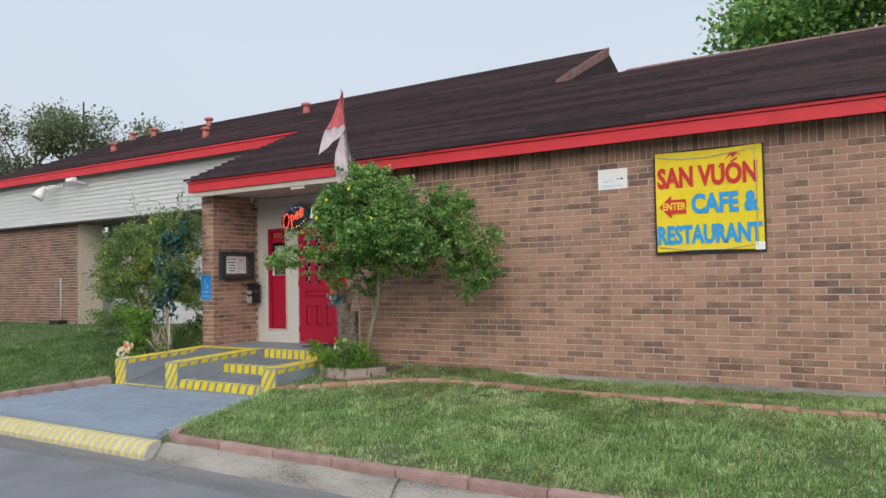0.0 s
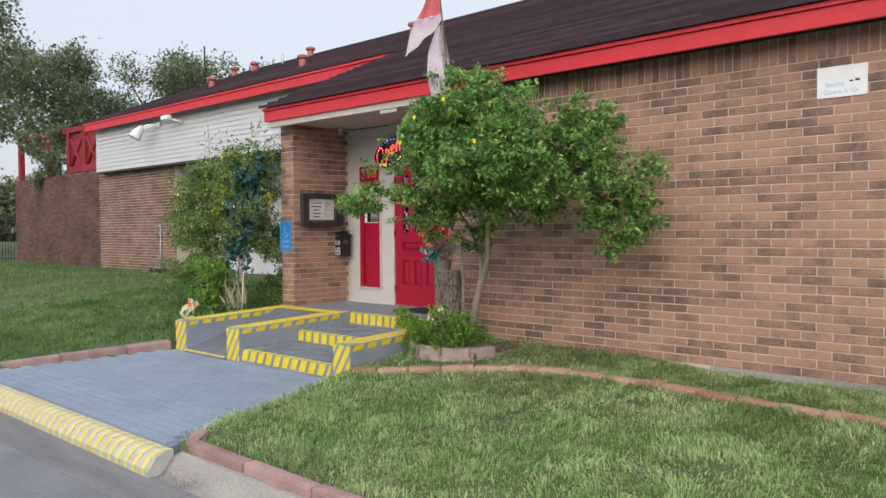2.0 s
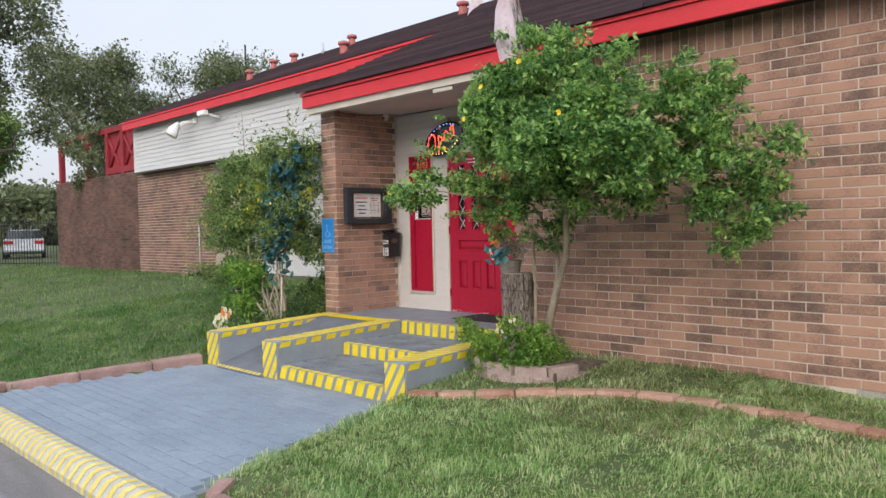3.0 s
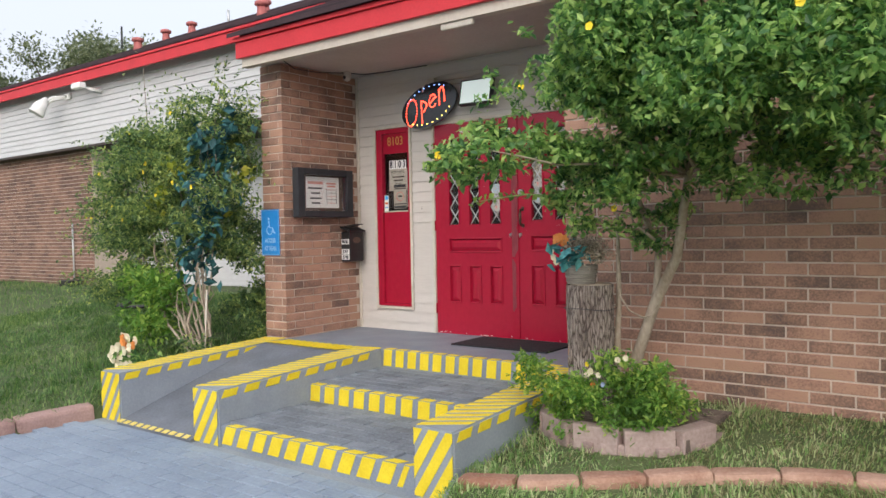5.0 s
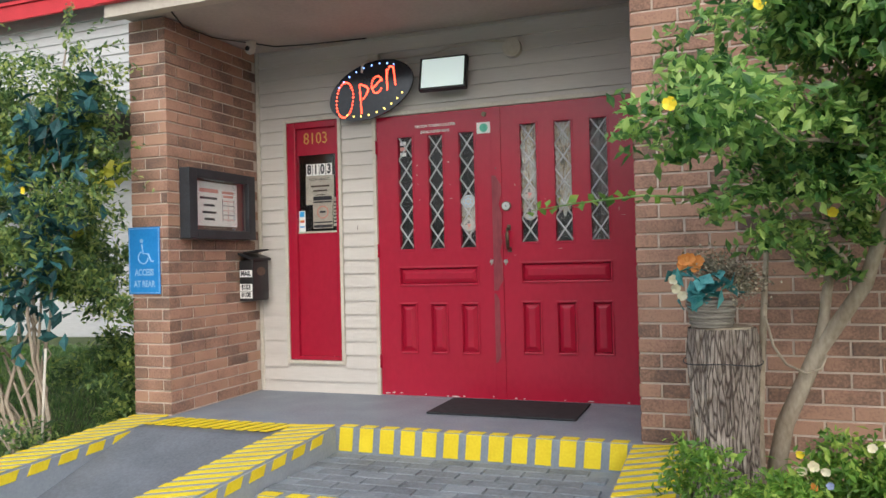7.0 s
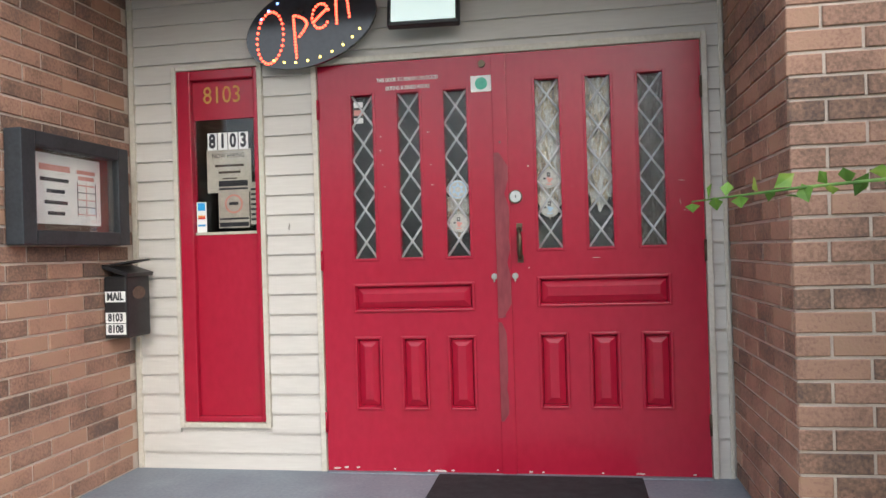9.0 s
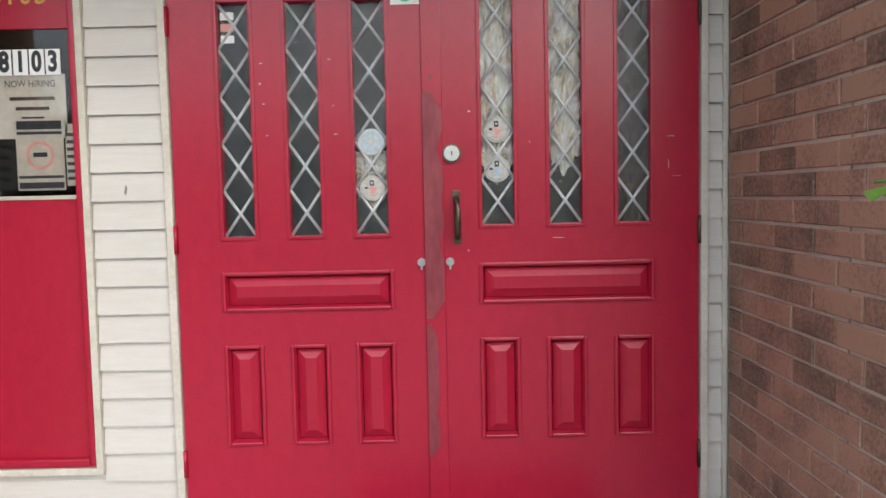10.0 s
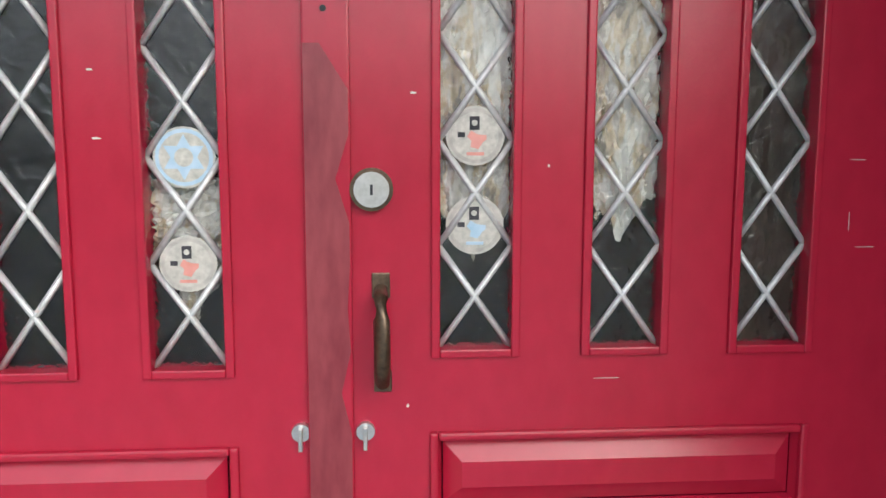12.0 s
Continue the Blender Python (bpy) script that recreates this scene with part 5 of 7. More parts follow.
for lvl in range(2):
    for j in range(6 if lvl == 0 else 5):
        a = math.pi * (0.95 + 1.12 * (j + 0.5 + 0.45 * lvl) / 6)
        p = (-6.66 + 0.48 * math.cos(a), 8.21 + 0.42 * math.sin(a), 0.352 + 0.086 * lvl)
        local_part("planter_block", boxed(-0.135, 0.135, -0.05, 0.05, -0.06, 0.083, 0.012), M_PLANTER, bed, pose(*p, 3 * math.sin(j * 2.0), 2 * math.sin(j + lvl), math.degrees(a) + 90 + 3 * math.sin(j * 1.7)))
part("soil", boxed(-6.95, -6.2, 7.92, 8.7, 0.30, 0.47), M_OLDBARK, bed)
def bark_material():
    m = material("cracked_log_bark", (0.10, 0.072, 0.058), (0.52, 0.455, 0.40), 5, 0.95, 0.0, 60, stretch=(1, 1, 0.35))
    n, k = m.node_tree.nodes, m.node_tree.links
    b = n["Principled BSDF"]
    geo, mp, vo, rp, mx, bp = (n.new("ShaderNode" + t) for t in ("NewGeometry", "Mapping", "TexVoronoi", "ValToRGB", "Mix", "Bump"))
    mp.inputs["Scale"].default_value = (1.0, 1.0, 0.13)
    vo.feature = "DISTANCE_TO_EDGE"
    vo.inputs["Scale"].default_value = 66
    k.new(geo.outputs["Position"], mp.inputs["Vector"])
    k.new(mp.outputs[0], vo.inputs["Vector"])
    k.new(vo.outputs["Distance"], rp.inputs[0])
    rp.color_ramp.elements[0].position, rp.color_ramp.elements[1].position = 0.0, 0.14
    mx.data_type = "RGBA"
    src = b.inputs["Base Color"].links[0].from_socket
    k.new(rp.outputs[0], mx.inputs[0])
    mx.inputs[6].default_value = (0.075, 0.055, 0.046, 1)
    k.new(src, mx.inputs[7])
    k.new(mx.outputs[2], b.inputs["Base Color"])
    bp.inputs["Strength"].default_value, bp.inputs["Distance"].default_value = 0.7, 0.015
    k.new(rp.outputs[0], bp.inputs["Height"])
    k.new(bp.outputs[0], b.inputs["Normal"])
    return m


M_LOG = bark_material()
stump = thing("log_stump", (-7.0, 8.42, 0.42), "upright bark-covered log used as a plant stand", "log")
bm = bmesh.new()
N, H = 72, 30
rings = []
for j in range(H + 1):
    z = 0.42 + (1.25 - 0.42) * j / H
    rings.append([bm.verts.new((-7.0 + (0.140 + 0.018 * noise.noise((math.cos(a) * 5, math.sin(a) * 5, z * 2.2)) + 0.020 * abs(noise.noise((math.cos(a) * 11, math.sin(a) * 11, z * 4)))) * math.cos(a), 8.42 + (0.140 + 0.018 * noise.noise((math.cos(a) * 5, math.sin(a) * 5, z * 2.2)) + 0.020 * abs(noise.noise((math.cos(a) * 11, math.sin(a) * 11, z * 4)))) * math.sin(a), z)) for a in (2 * math.pi * i / N for i in range(N))])
for lo, hi in zip(rings, rings[1:]):
    for i in range(N):
        bm.faces.new((lo[i], lo[(i + 1) % N], hi[(i + 1) % N], hi[i]))
part("bark", bm, M_LOG, stump)
part("cut_top", prism(bmesh.new(), [(-7.0 + 0.13 * math.cos(a), 8.42 + 0.13 * math.sin(a), 1.245) for a in (2 * math.pi * i / 24 for i in range(24))], (0, 0, 0.012)), M_BARK, stump)
part("wire", tube(bmesh.new(), [(-7.0 + 0.168 * math.cos(a), 8.42 + 0.168 * math.sin(a), 1.10 + 0.006 * math.sin(3 * a)) for a in (2 * math.pi * i / 40 for i in range(41))], 0.0025, 5, False), M_INK, stump, "thin dark wire round the log")
M_TEAL_LIGHT = material("pale_teal_cloth_leaf", (0.03, 0.19, 0.20), (0.13, 0.40, 0.42), 25, 0.6, 0.1, 60, vary="island", spread=0.3)
M_DRIED = material("dried_flower_head", (0.17, 0.14, 0.10), (0.52, 0.46, 0.35), 30, 0.8, 0.0, 90, vary="island", spread=0.5)
pot = thing("flower_pot", (-7.0, 8.40, 1.257), "small pot of teal cloth leaves with cream and orange blooms", "potted plant")
bm = bmesh.new()
for k in range(9):
    rr = 0.088 + 0.020 * k / 8 + (0.004 if k % 2 else 0.0)
    tube(bm, [(-7.04, 8.37, 1.257 + 0.0135 * k), (-7.04, 8.37, 1.270 + 0.0135 * k)], rr, 24)
part("pot", bm, M_BASKET, pot)
pl = np.array([-7.06, 8.26, 1.43]) + np.random.default_rng(2).normal(size=(46, 3)) * [0.062, 0.035, 0.045]
part("cloth_leaves", leaf_cloud("cloth_leaves", pl, np.tile([0, -0.8, -0.3], (46, 1)), np.full(46, 0.095), 3, 0.62), M_TEAL_LIGHT, pot)
for i, (px, pz) in enumerate(((-6.95, 1.50), (-7.03, 1.53), (-6.90, 1.45))):
    ph = np.array([px, 8.32, pz]) + np.random.default_rng(6 + i).normal(size=(620, 3)) * [0.045, 0.045, 0.035]
    tagged(part("dried_bloom_head", leaf_cloud("dried_bloom_head", ph, np.tile([0, -0.3, 0.5], (620, 1)), np.full(620, 0.015), 4 + i, 0.8), M_DRIED, pot), kind="stuff")
for i, p in enumerate([(-7.15, 8.26, 1.53), (-7.12, 8.25, 1.56), (-7.10, 8.26, 1.525), (-7.145, 8.25, 1.555), (-7.085, 8.26, 1.55)]):
    flower(pot, p, 0.026, M_ORANGE, i)
for i, p in enumerate([(-7.18, 8.27, 1.43), (-7.155, 8.26, 1.40), (-7.19, 8.26, 1.47)]):
    flower(pot, p, 0.022, M_CREAMPETAL, i + 9)
shrub = thing("low_shrub", (-6.5, 8.05, 0.46), "low bright green shrub with cream flowers in the brick bed", "shrub")
sc, sn, ss = clumps(lobes([(-6.62, 7.96, 0.72, 0.26, 0.22, 0.24), (-6.96, 7.88, 0.62, 0.20, 0.20, 0.22), (-6.40, 8.0, 0.66, 0.20, 0.20, 0.20), (-6.75, 7.82, 0.60, 0.24, 0.16, 0.18), (-7.1, 7.8, 0.84, 0.12, 0.06, 0.05)], 43, 0.55, 14), 1300, 24, 0.026, 0.042, 41, 0.3)
tagged(part("leaves", leaf_cloud("leaves", sc, sn, ss, 42), M_LEAF3, shrub), kind="stuff")
for i, p in enumerate([(-6.52, 7.90, 0.91), (-6.47, 7.89, 0.925)]):
    flower(shrub, (p[0], p[1] - 0.14, p[2] - 0.01), 0.017, M_CREAMPETAL, i)
M_BLUEPETAL = material("pale_blue_petal", (0.20, 0.26, 0.50), (0.34, 0.40, 0.62), 20, 0.6, 0.0)
bed_posy = thing("flower_posy", (-6.74, 7.95, 0.46), "cream and orange cloth flowers stuck in the brick bed", "flowers")
part("stem", tube(bmesh.new(), [(-6.74, 7.98, 0.45), (-6.73, 7.96, 0.78)], 0.004, 5), M_LEAF3, bed_posy)
for i, (fx, fz, fr, fm_) in enumerate(((-6.70, 0.86, 0.040, M_CREAMPETAL), (-6.66, 0.84, 0.034, M_CREAMPETAL), (-6.735, 0.835, 0.034, M_CREAMPETAL), (-6.74, 0.89, 0.030, M_PETAL), (-6.81, 0.77, 0.038, M_ORANGE), (-6.80, 0.785, 0.030, M_ORANGE), (-6.70, 0.78, 0.032, M_ORANGE), (-6.645, 0.785, 0.028, M_BLUEPETAL))):
    flower(bed_posy, (fx, 7.80 + 0.012 * (i % 4), fz - 0.045), fr * 0.5, fm_, i + 60)
posy = thing("flower_posy", (-10.93, 7.62, 0.36), "bunch of cream and orange cloth flowers beside the ramp", "flowers")
gl = np.array([-10.93, 7.62, 0.52]) + np.random.default_rng(7).normal(size=(160, 3)) * [0.11, 0.10, 0.08]
part("leaves", leaf_cloud("leaves", gl, np.tile([0, -0.3, 0.2], (160, 1)), np.full(160, 0.07), 5), M_LEAF, posy)
for i in range(34):
    r = random.Random(i + 7)
    flower(posy, (-10.93 + r.uniform(-0.16, 0.16), 7.50 + r.uniform(-0.04, 0.03), 0.62 + r.uniform(-0.16, 0.14)), 0.04, M_ORANGE if i % 9 == 4 else M_CREAMPETAL, i)


# ---- grass ----
def grass(name, x0, x1, y0, y1, count, h, seed, mat):
    rng = np.random.default_rng(seed)
    x, y = rng.uniform(x0, x1, count), rng.uniform(y0, y1, count)
    patch = np.array([noise.noise((a * 0.9, b * 0.9, 3.0)) + 0.5 * noise.noise((a * 3, b * 3, 9.0)) for a, b in zip(x, y)])
    tuft = np.array([noise.noise((a * 6.5, b * 6.5, 5.0)) for a, b in zip(x, y)])
    swirl = np.array([noise.noise((a * 1.4, b * 1.4, 7.0)) + 0.5 * noise.noise((a * 4.5, b * 4.5, 8.0)) for a, b in zip(x, y)])
    keep = (rng.random(count) < 0.9 + patch * 0.6) & ((y > 5.32) | (rng.random(count) < 0.55)) & ((x < -7.2) | (x > -5.1) | (y < 7.3) | (rng.random(count) < 0.45))
    z = np.array([lawn(a, b) for a, b in zip(x, y)])
    keep &= (z > 0.06) & (y < WALL_Y - 0.02) | ((x < -10.75) & (y < 12.1) & (z > 0.06))
    x, y, z, patch, tuft, swirl = x[keep], y[keep], z[keep], patch[keep], tuft[keep], swirl[keep]
    n = len(x)
    a, lean = swirl * 7.0 + rng.normal(size=n) * 0.9, rng.uniform(0.3, 1.3, n)
    hh = h * rng.uniform(0.5, 1.35, n) * (1 + 0.35 * patch + 0.75 * tuft)
    w = 0.0030 * rng.uniform(0.7, 1.5, n) * (h / 0.055) ** 0.6
    dx, dy = np.cos(a), np.sin(a)
    base = np.stack([x, y, z - 0.01], 1)
    side = np.stack([-dy, dx, np.zeros(n)], 1) * w[:, None]
    fwd = np.stack([dx, dy, np.zeros(n)], 1)
    mid = base + fwd * (hh * lean * 0.35)[:, None] + np.array([0, 0, 1]) * (hh * 0.62)[:, None]
    tip = base + fwd * (hh * lean)[:, None] + np.array([0, 0, 1]) * (hh * (1.1 - 0.4 * lean))[:, None]
    v = np.stack([base - side, base + side, mid + side * 0.8, mid - side * 0.8, tip], 1).reshape(-1, 3)
    me = bpy.data.meshes.new(name)
    i = np.arange(n)[:, None] * 5
    quads, tris = (i + np.array([[0, 1, 2, 3]])).tolist(), (i + np.array([[3, 2, 4]])).tolist()
    me.from_pydata(v.tolist(), [], quads + tris)
    ob = part(name, me, mat)
    return tagged(ob, "short green grass with straw coloured blades", "grass", kind="stuff")


M_GRASS = leaf_material("grass_blade", (0.17, 0.31, 0.085), (0.74, 0.80, 0.45), (0.37, 0.56, 0.20), 1.3, 0.5)
M_GRASS_DEEP = leaf_material("deep_green_grass_blade", (0.08, 0.17, 0.045), (0.36, 0.46, 0.17), (0.17, 0.31, 0.085), 0.9, 0.45)
grass("grass", -7.4, 0.8, 5.06, 8.9, 170000, 0.056, 1, M_GRASS)
grass("grass", -16.5, -10.72, 5.0, 12.1, 90000, 0.065, 2, M_GRASS_DEEP)
grass("grass", -34, -16.5, 5.0, 12.1, 30000, 0.09, 3, M_GRASS_DEEP)
grass("grass", 0.8, 5.0, 5.06, 8.9, 14000, 0.06, 4, M_GRASS)
M_DRYGRASS = leaf_material("dry_grass_blade", (0.20, 0.19, 0.09), (0.60, 0.54, 0.36), (0.40, 0.38, 0.20), 2.5, 0.5)
tagged(grass("dry_grass", -6.3, -1.0, 7.1, 8.87, 22000, 0.05, 5, M_DRYGRASS), "thin straw coloured grass under the wall", "grass", kind="stuff")
tagged(grass("dry_grass", -6.45, 0.8, 5.07, 5.42, 11000, 0.042, 6, M_DRYGRASS), "thin straw coloured grass along the kerb", "grass", kind="stuff")
tagged(grass("dry_grass", -7.15, -4.8, 7.2, 8.85, 20000, 0.04, 7, M_DRYGRASS), "thin straw coloured grass round the planting bed", "grass", kind="stuff")


# ---- sidelight beside the doors ----
side = thing("window_1", (-9.92, DOOR_Y, SL[2]), "narrow red sidelight with glass above a red panel", "window", kind="structure")
bm = bmesh.new()
for q in ((SL[0], SL[0] + 0.075, SL[2], SL[3]), (SL[1] - 0.022, SL[1], SL[2], SL[3]), (SL[0] + 0.075, SL[1] - 0.022, SL[2], SL[2] + 0.03), (SL[0] + 0.075, SL[1] - 0.022, SL[3] - 0.05, SL[3])):
    box(bm, q[0], q[1], DOOR_Y - 0.004, DOOR_Y + 0.06, q[2], q[3], 0.006)
part("window_frame", bm, M_DOOR, side)
part("lower_panel", boxed(SL[0] + 0.075, SL[1] - 0.022, DOOR_Y + 0.030, DOOR_Y + 0.05, SL[2] + 0.03, 1.818), M_DOOR, side)
part("upper_panel", boxed(SL[0] + 0.075, SL[1] - 0.022, DOOR_Y + 0.030, DOOR_Y + 0.05, 2.412, SL[3] - 0.05), M_DOOR, side)
part("glazing_bead", boxed(SL[0] + 0.075, SL[1] - 0.022, DOOR_Y + 0.022, DOOR_Y + 0.040, 1.812, 1.826), M_BEIGE, side)
pane = part("pane", boxed(-10.066, -9.724, DOOR_Y + 0.036, DOOR_Y + 0.040, 1.826, 2.410), M_CLEAR, side)
pane.visible_shadow = False
lettering("painted_number", "8103", 0.125, (-9.905, DOOR_Y + 0.029, 2.535), M_GOLD, side, wide=0.86, deep=0.0006, label="faded gold house number")
for i, ch in enumerate("8103"):
    x = -9.968 + i * 0.0575
    tile = part("number_tile", boxed(x - 0.026, x + 0.026, DOOR_Y + 0.0335, DOOR_Y + 0.0352, 2.252, 2.342), M_WHITE, side)
    lettering("digit", ch, 0.098, (x, DOOR_Y + 0.0328, 2.296), M_INK, tile, wide=0.72, bold=0.004, deep=0.0005)
notice = part("notice", boxed(-10.005, -9.760, DOOR_Y + 0.0425, DOOR_Y + 0.044, 2.03, 2.256), M_BEIGE, side, "tan hiring notice behind the glass")
lettering("notice_line", "NOW HIRING", 0.034, (-9.885, DOOR_Y + 0.042, 2.222), M_INK, notice, wide=0.85, deep=0.0003)
for i in range(3):
    part("text_bar", boxed(-9.96 + 0.02 * i, -9.80 - 0.02 * i, DOOR_Y + 0.0418, DOOR_Y + 0.0424, 2.165 - i * 0.035, 2.177 - i * 0.035), M_DARKBROWN, notice)
sign = part("warning_sheet", boxed(-9.945, -9.775, DOOR_Y + 0.0395, DOOR_Y + 0.0412, 1.845, 2.10), M_BEIGE, side, "sheet with a crossed-out symbol and dark text bars")
for za, zb_ in ((2.062, 2.092), (2.044, 2.054), (1.888, 1.898), (1.852, 1.874)):
    part("text_bar", boxed(-9.94, -9.78, DOOR_Y + 0.0385, DOOR_Y + 0.0394, za, zb_), M_INK, sign)
ring = bmesh.new()
for j in range(28):
    a, b = 2 * math.pi * j / 28, 2 * math.pi * (j + 1) / 28
    vs = [ring.verts.new((-9.86 + r * math.cos(t), DOOR_Y + 0.0388, 1.970 + r * math.sin(t))) for r, t in ((0.050, a), (0.050, b), (0.040, b), (0.040, a))]
    ring.faces.new(vs[::-1])
bmesh.ops.remove_doubles(ring, verts=ring.verts[:], dist=0.0005)
part("forbidding_ring", ring, M_PALERED, sign)
part("symbol", boxed(-9.885, -9.835, DOOR_Y + 0.0386, DOOR_Y + 0.0394, 1.964, 1.980), M_INK, sign)
sheet = part("printed_sheet", boxed(-9.770, -9.726, DOOR_Y + 0.0425, DOOR_Y + 0.044, 1.86, 2.08), M_BEIGE, side)
for i in range(7):
    part("text_bar", boxed(-9.766, -9.732, DOOR_Y + 0.0418, DOOR_Y + 0.0424, 1.88 + i * 0.026, 1.892 + i * 0.026), M_INK, sheet)
cards = part("card_sticker", boxed(-10.062, -10.008, DOOR_Y + 0.027, DOOR_Y + 0.0295, 1.812, 1.985), M_WHITE, side, "white strip of payment card marks")
for za, zb_, mt in ((1.94, 1.98, M_BLUEINK), (1.905, 1.915, M_ORANGE), (1.895, 1.905, M_REDINK), (1.858, 1.868, M_BLUEINK)):
    part("card_mark", boxed(-10.055, -10.015, DOOR_Y + 0.0262, DOOR_Y + 0.027, za, zb_), mt, cards)
for za, zb_, mt in ((2.425, 2.452, M_WHITE), (2.385, 2.412, M_PALERED), (2.345, 2.372, M_WHITE)):
    part("card_sticker", boxed(-9.195, -9.148, DOOR_Y + 0.0175, DOOR_Y + 0.0195, za, zb_), mt, door_l)
# added sides of the room shell, painted near-black for missing light
structure("wall_inside", boxed(-10.72, -10.62, DOOR_Y + 0.13, DOOR_Y + 1.7, 0.1, 3.4), M_SHADE_BLACK, "added near-black side wall, painted as the unlit room inside the entrance", "wall")
structure("wall_inside_end", boxed(-7.2, -7.1, DOOR_Y + 0.13, DOOR_Y + 1.7, 0.1, 3.4), M_SHADE_BLACK, "added near-black side wall, painted as the unlit room inside the entrance", "wall")

# ---- display case on the pier ----
M_SLATE = material("slate_painted_wood", (0.018, 0.021, 0.025), (0.040, 0.045, 0.052), 8, 0.5, 0.12, 70)
M_BACK = material("brown_case_back", (0.09, 0.06, 0.045), (0.16, 0.11, 0.085), 8, 0.8, 0.1, 60)
case = thing("display_case", (PIER_X, 9.38, 1.765), "slate grey menu display case on the brick pier", "display case")
CX, CY0, CY1, CZ0, CZ1 = PIER_X + 0.085, 8.975, 9.735, 1.768, 2.248
bm = bmesh.new()
for q in ((CY0, CY0 + 0.085, CZ0, CZ1), (CY1 - 0.085, CY1, CZ0, CZ1), (CY0 + 0.085, CY1 - 0.085, CZ0, CZ0 + 0.062), (CY0 + 0.085, CY1 - 0.085, CZ1 - 0.062, CZ1)):
    box(bm, PIER_X + 0.002, CX, q[0], q[1], q[2], q[3], 0.006)
part("case_frame", bm, M_SLATE, case)
part("back_board", boxed(PIER_X + 0.003, PIER_X + 0.02, CY0 + 0.085, CY1 - 0.085, CZ0 + 0.062, CZ1 - 0.062), M_BACK, case)
pane = part("pane", boxed(CX - 0.022, CX - 0.018, CY0 + 0.085, CY1 - 0.085, CZ0 + 0.062, CZ1 - 0.062), M_CLEAR, case)
pane.visible_shadow = False
menu = part("menu_sheet", boxed(PIER_X + 0.021, PIER_X + 0.0225, 9.13, 9.585, 1.862, 2.172), M_WHITE, case, "white menu sheet with red and black writing")
lx = PIER_X + 0.0226
for y0, y1, z0, z1, mt in ((9.155, 9.36, 2.098, 2.125, M_PALERED), (9.16, 9.35, 2.050, 2.066, M_INK), (9.20, 9.32, 2.000, 2.016, M_INK), (9.185, 9.34, 1.950, 1.966, M_INK), (9.205, 9.32, 1.902, 1.918, M_INK),
                          (9.41, 9.545, 2.100, 2.118, M_PALERED), (9.42, 9.535, 2.072, 2.090, M_PALERED), (9.41, 9.55, 2.045, 2.050, M_PALERED), (9.41, 9.55, 2.012, 2.016, M_INK), (9.41, 9.55, 1.978, 1.982, M_PALERED), (9.41, 9.55, 1.945, 1.949, M_INK), (9.41, 9.55, 1.91, 1.914, M_PALERED), (9.41, 9.415, 1.90, 2.06, M_INK), (9.545, 9.55, 1.90, 2.06, M_INK), (9.475, 9.479, 1.90, 2.06, M_PALERED)):
    part("text_bar", boxed(lx, lx + 0.0008, y0, y1, z0, z1), mt, menu)

# ---- letter box ----
mail = thing("mailbox", (PIER_X, 9.72, 1.30), "black metal wall mailbox with white number stickers", "mailbox")
part("box_body", boxed(PIER_X + 0.002, PIER_X + 0.125, 9.625, 9.835, 1.31, 1.615, 0.012), M_BLACK, mail)
bm = prism(bmesh.new(), [(PIER_X + 0.002, 9.615, 1.675), (PIER_X + 0.002, 9.615, 1.655), (PIER_X + 0.135, 9.615, 1.612), (PIER_X + 0.140, 9.615, 1.630)], (0, 0.232, 0))
part("lid", bm, M_BLACK, mail, "black lid left slightly open")
part("flap", prism(bmesh.new(), [(PIER_X + 0.03, 9.64, 1.668), (PIER_X + 0.03, 9.82, 1.672), (PIER_X + 0.15, 9.80, 1.690), (PIER_X + 0.15, 9.66, 1.686)], (0, 0, 0.008)), M_BLACK, mail)
part("emblem", prism(bmesh.new(), [(PIER_X + 0.1255, 9.73 + 0.055 * math.cos(a), 1.53 + 0.032 * math.sin(a)) for a in (2 * math.pi * i / 24 for i in range(24))], (0.003, 0, 0)), M_BACK, mail)
for body, z, n in (("MAIL", 1.515, 4), ("8103", 1.412, 4), ("8108", 1.356, 4)):
    plate = part("number_sticker", boxed(PIER_X + 0.010, PIER_X + 0.118, 9.6225, 9.6245, z - 0.026, z + 0.026), M_WHITE, mail)
    lettering("digits", body, 0.052, (PIER_X + 0.064, 9.6215, z), M_INK, plate, wide=0.78, bold=0.002, deep=0.0004)

# ---- blue parking sign ----
M_SIGNBLUE = material("blue_sign_enamel", (0.02, 0.20, 0.56), (0.04, 0.28, 0.68), 6, 0.4, 0.03, 60)
M_SIGNPALE = material("pale_sign_print", (0.22, 0.44, 0.74), (0.36, 0.56, 0.80), 12, 0.5, 0.0)
bsign = thing("blue_sign", (-10.60, PIER_Y, 1.40), "blue enamel access sign on the brick pier", "sign")
part("plate", boxed(-10.735, -10.475, PIER_Y - 0.008, PIER_Y - 0.003, 1.402, 1.848, 0.002), M_SIGNBLUE, bsign)
for x0, x1, z0, z1 in ((-10.728, -10.482, 1.409, 1.413), (-10.728, -10.482, 1.837, 1.841), (-10.728, -10.724, 1.413, 1.837), (-10.486, -10.482, 1.413, 1.837)):
    part("border_line", boxed(x0, x1, PIER_Y - 0.0095, PIER_Y - 0.0082, z0, z1), M_SIGNPALE, bsign)
part("symbol", tube(bmesh.new(), [(-10.612 + 0.040 * math.cos(a), PIER_Y - 0.0088, 1.645 + 0.040 * math.sin(a)) for a in (math.radians(110 + 250 * i / 18) for i in range(19))], 0.005, 5), M_SIGNPALE, bsign)
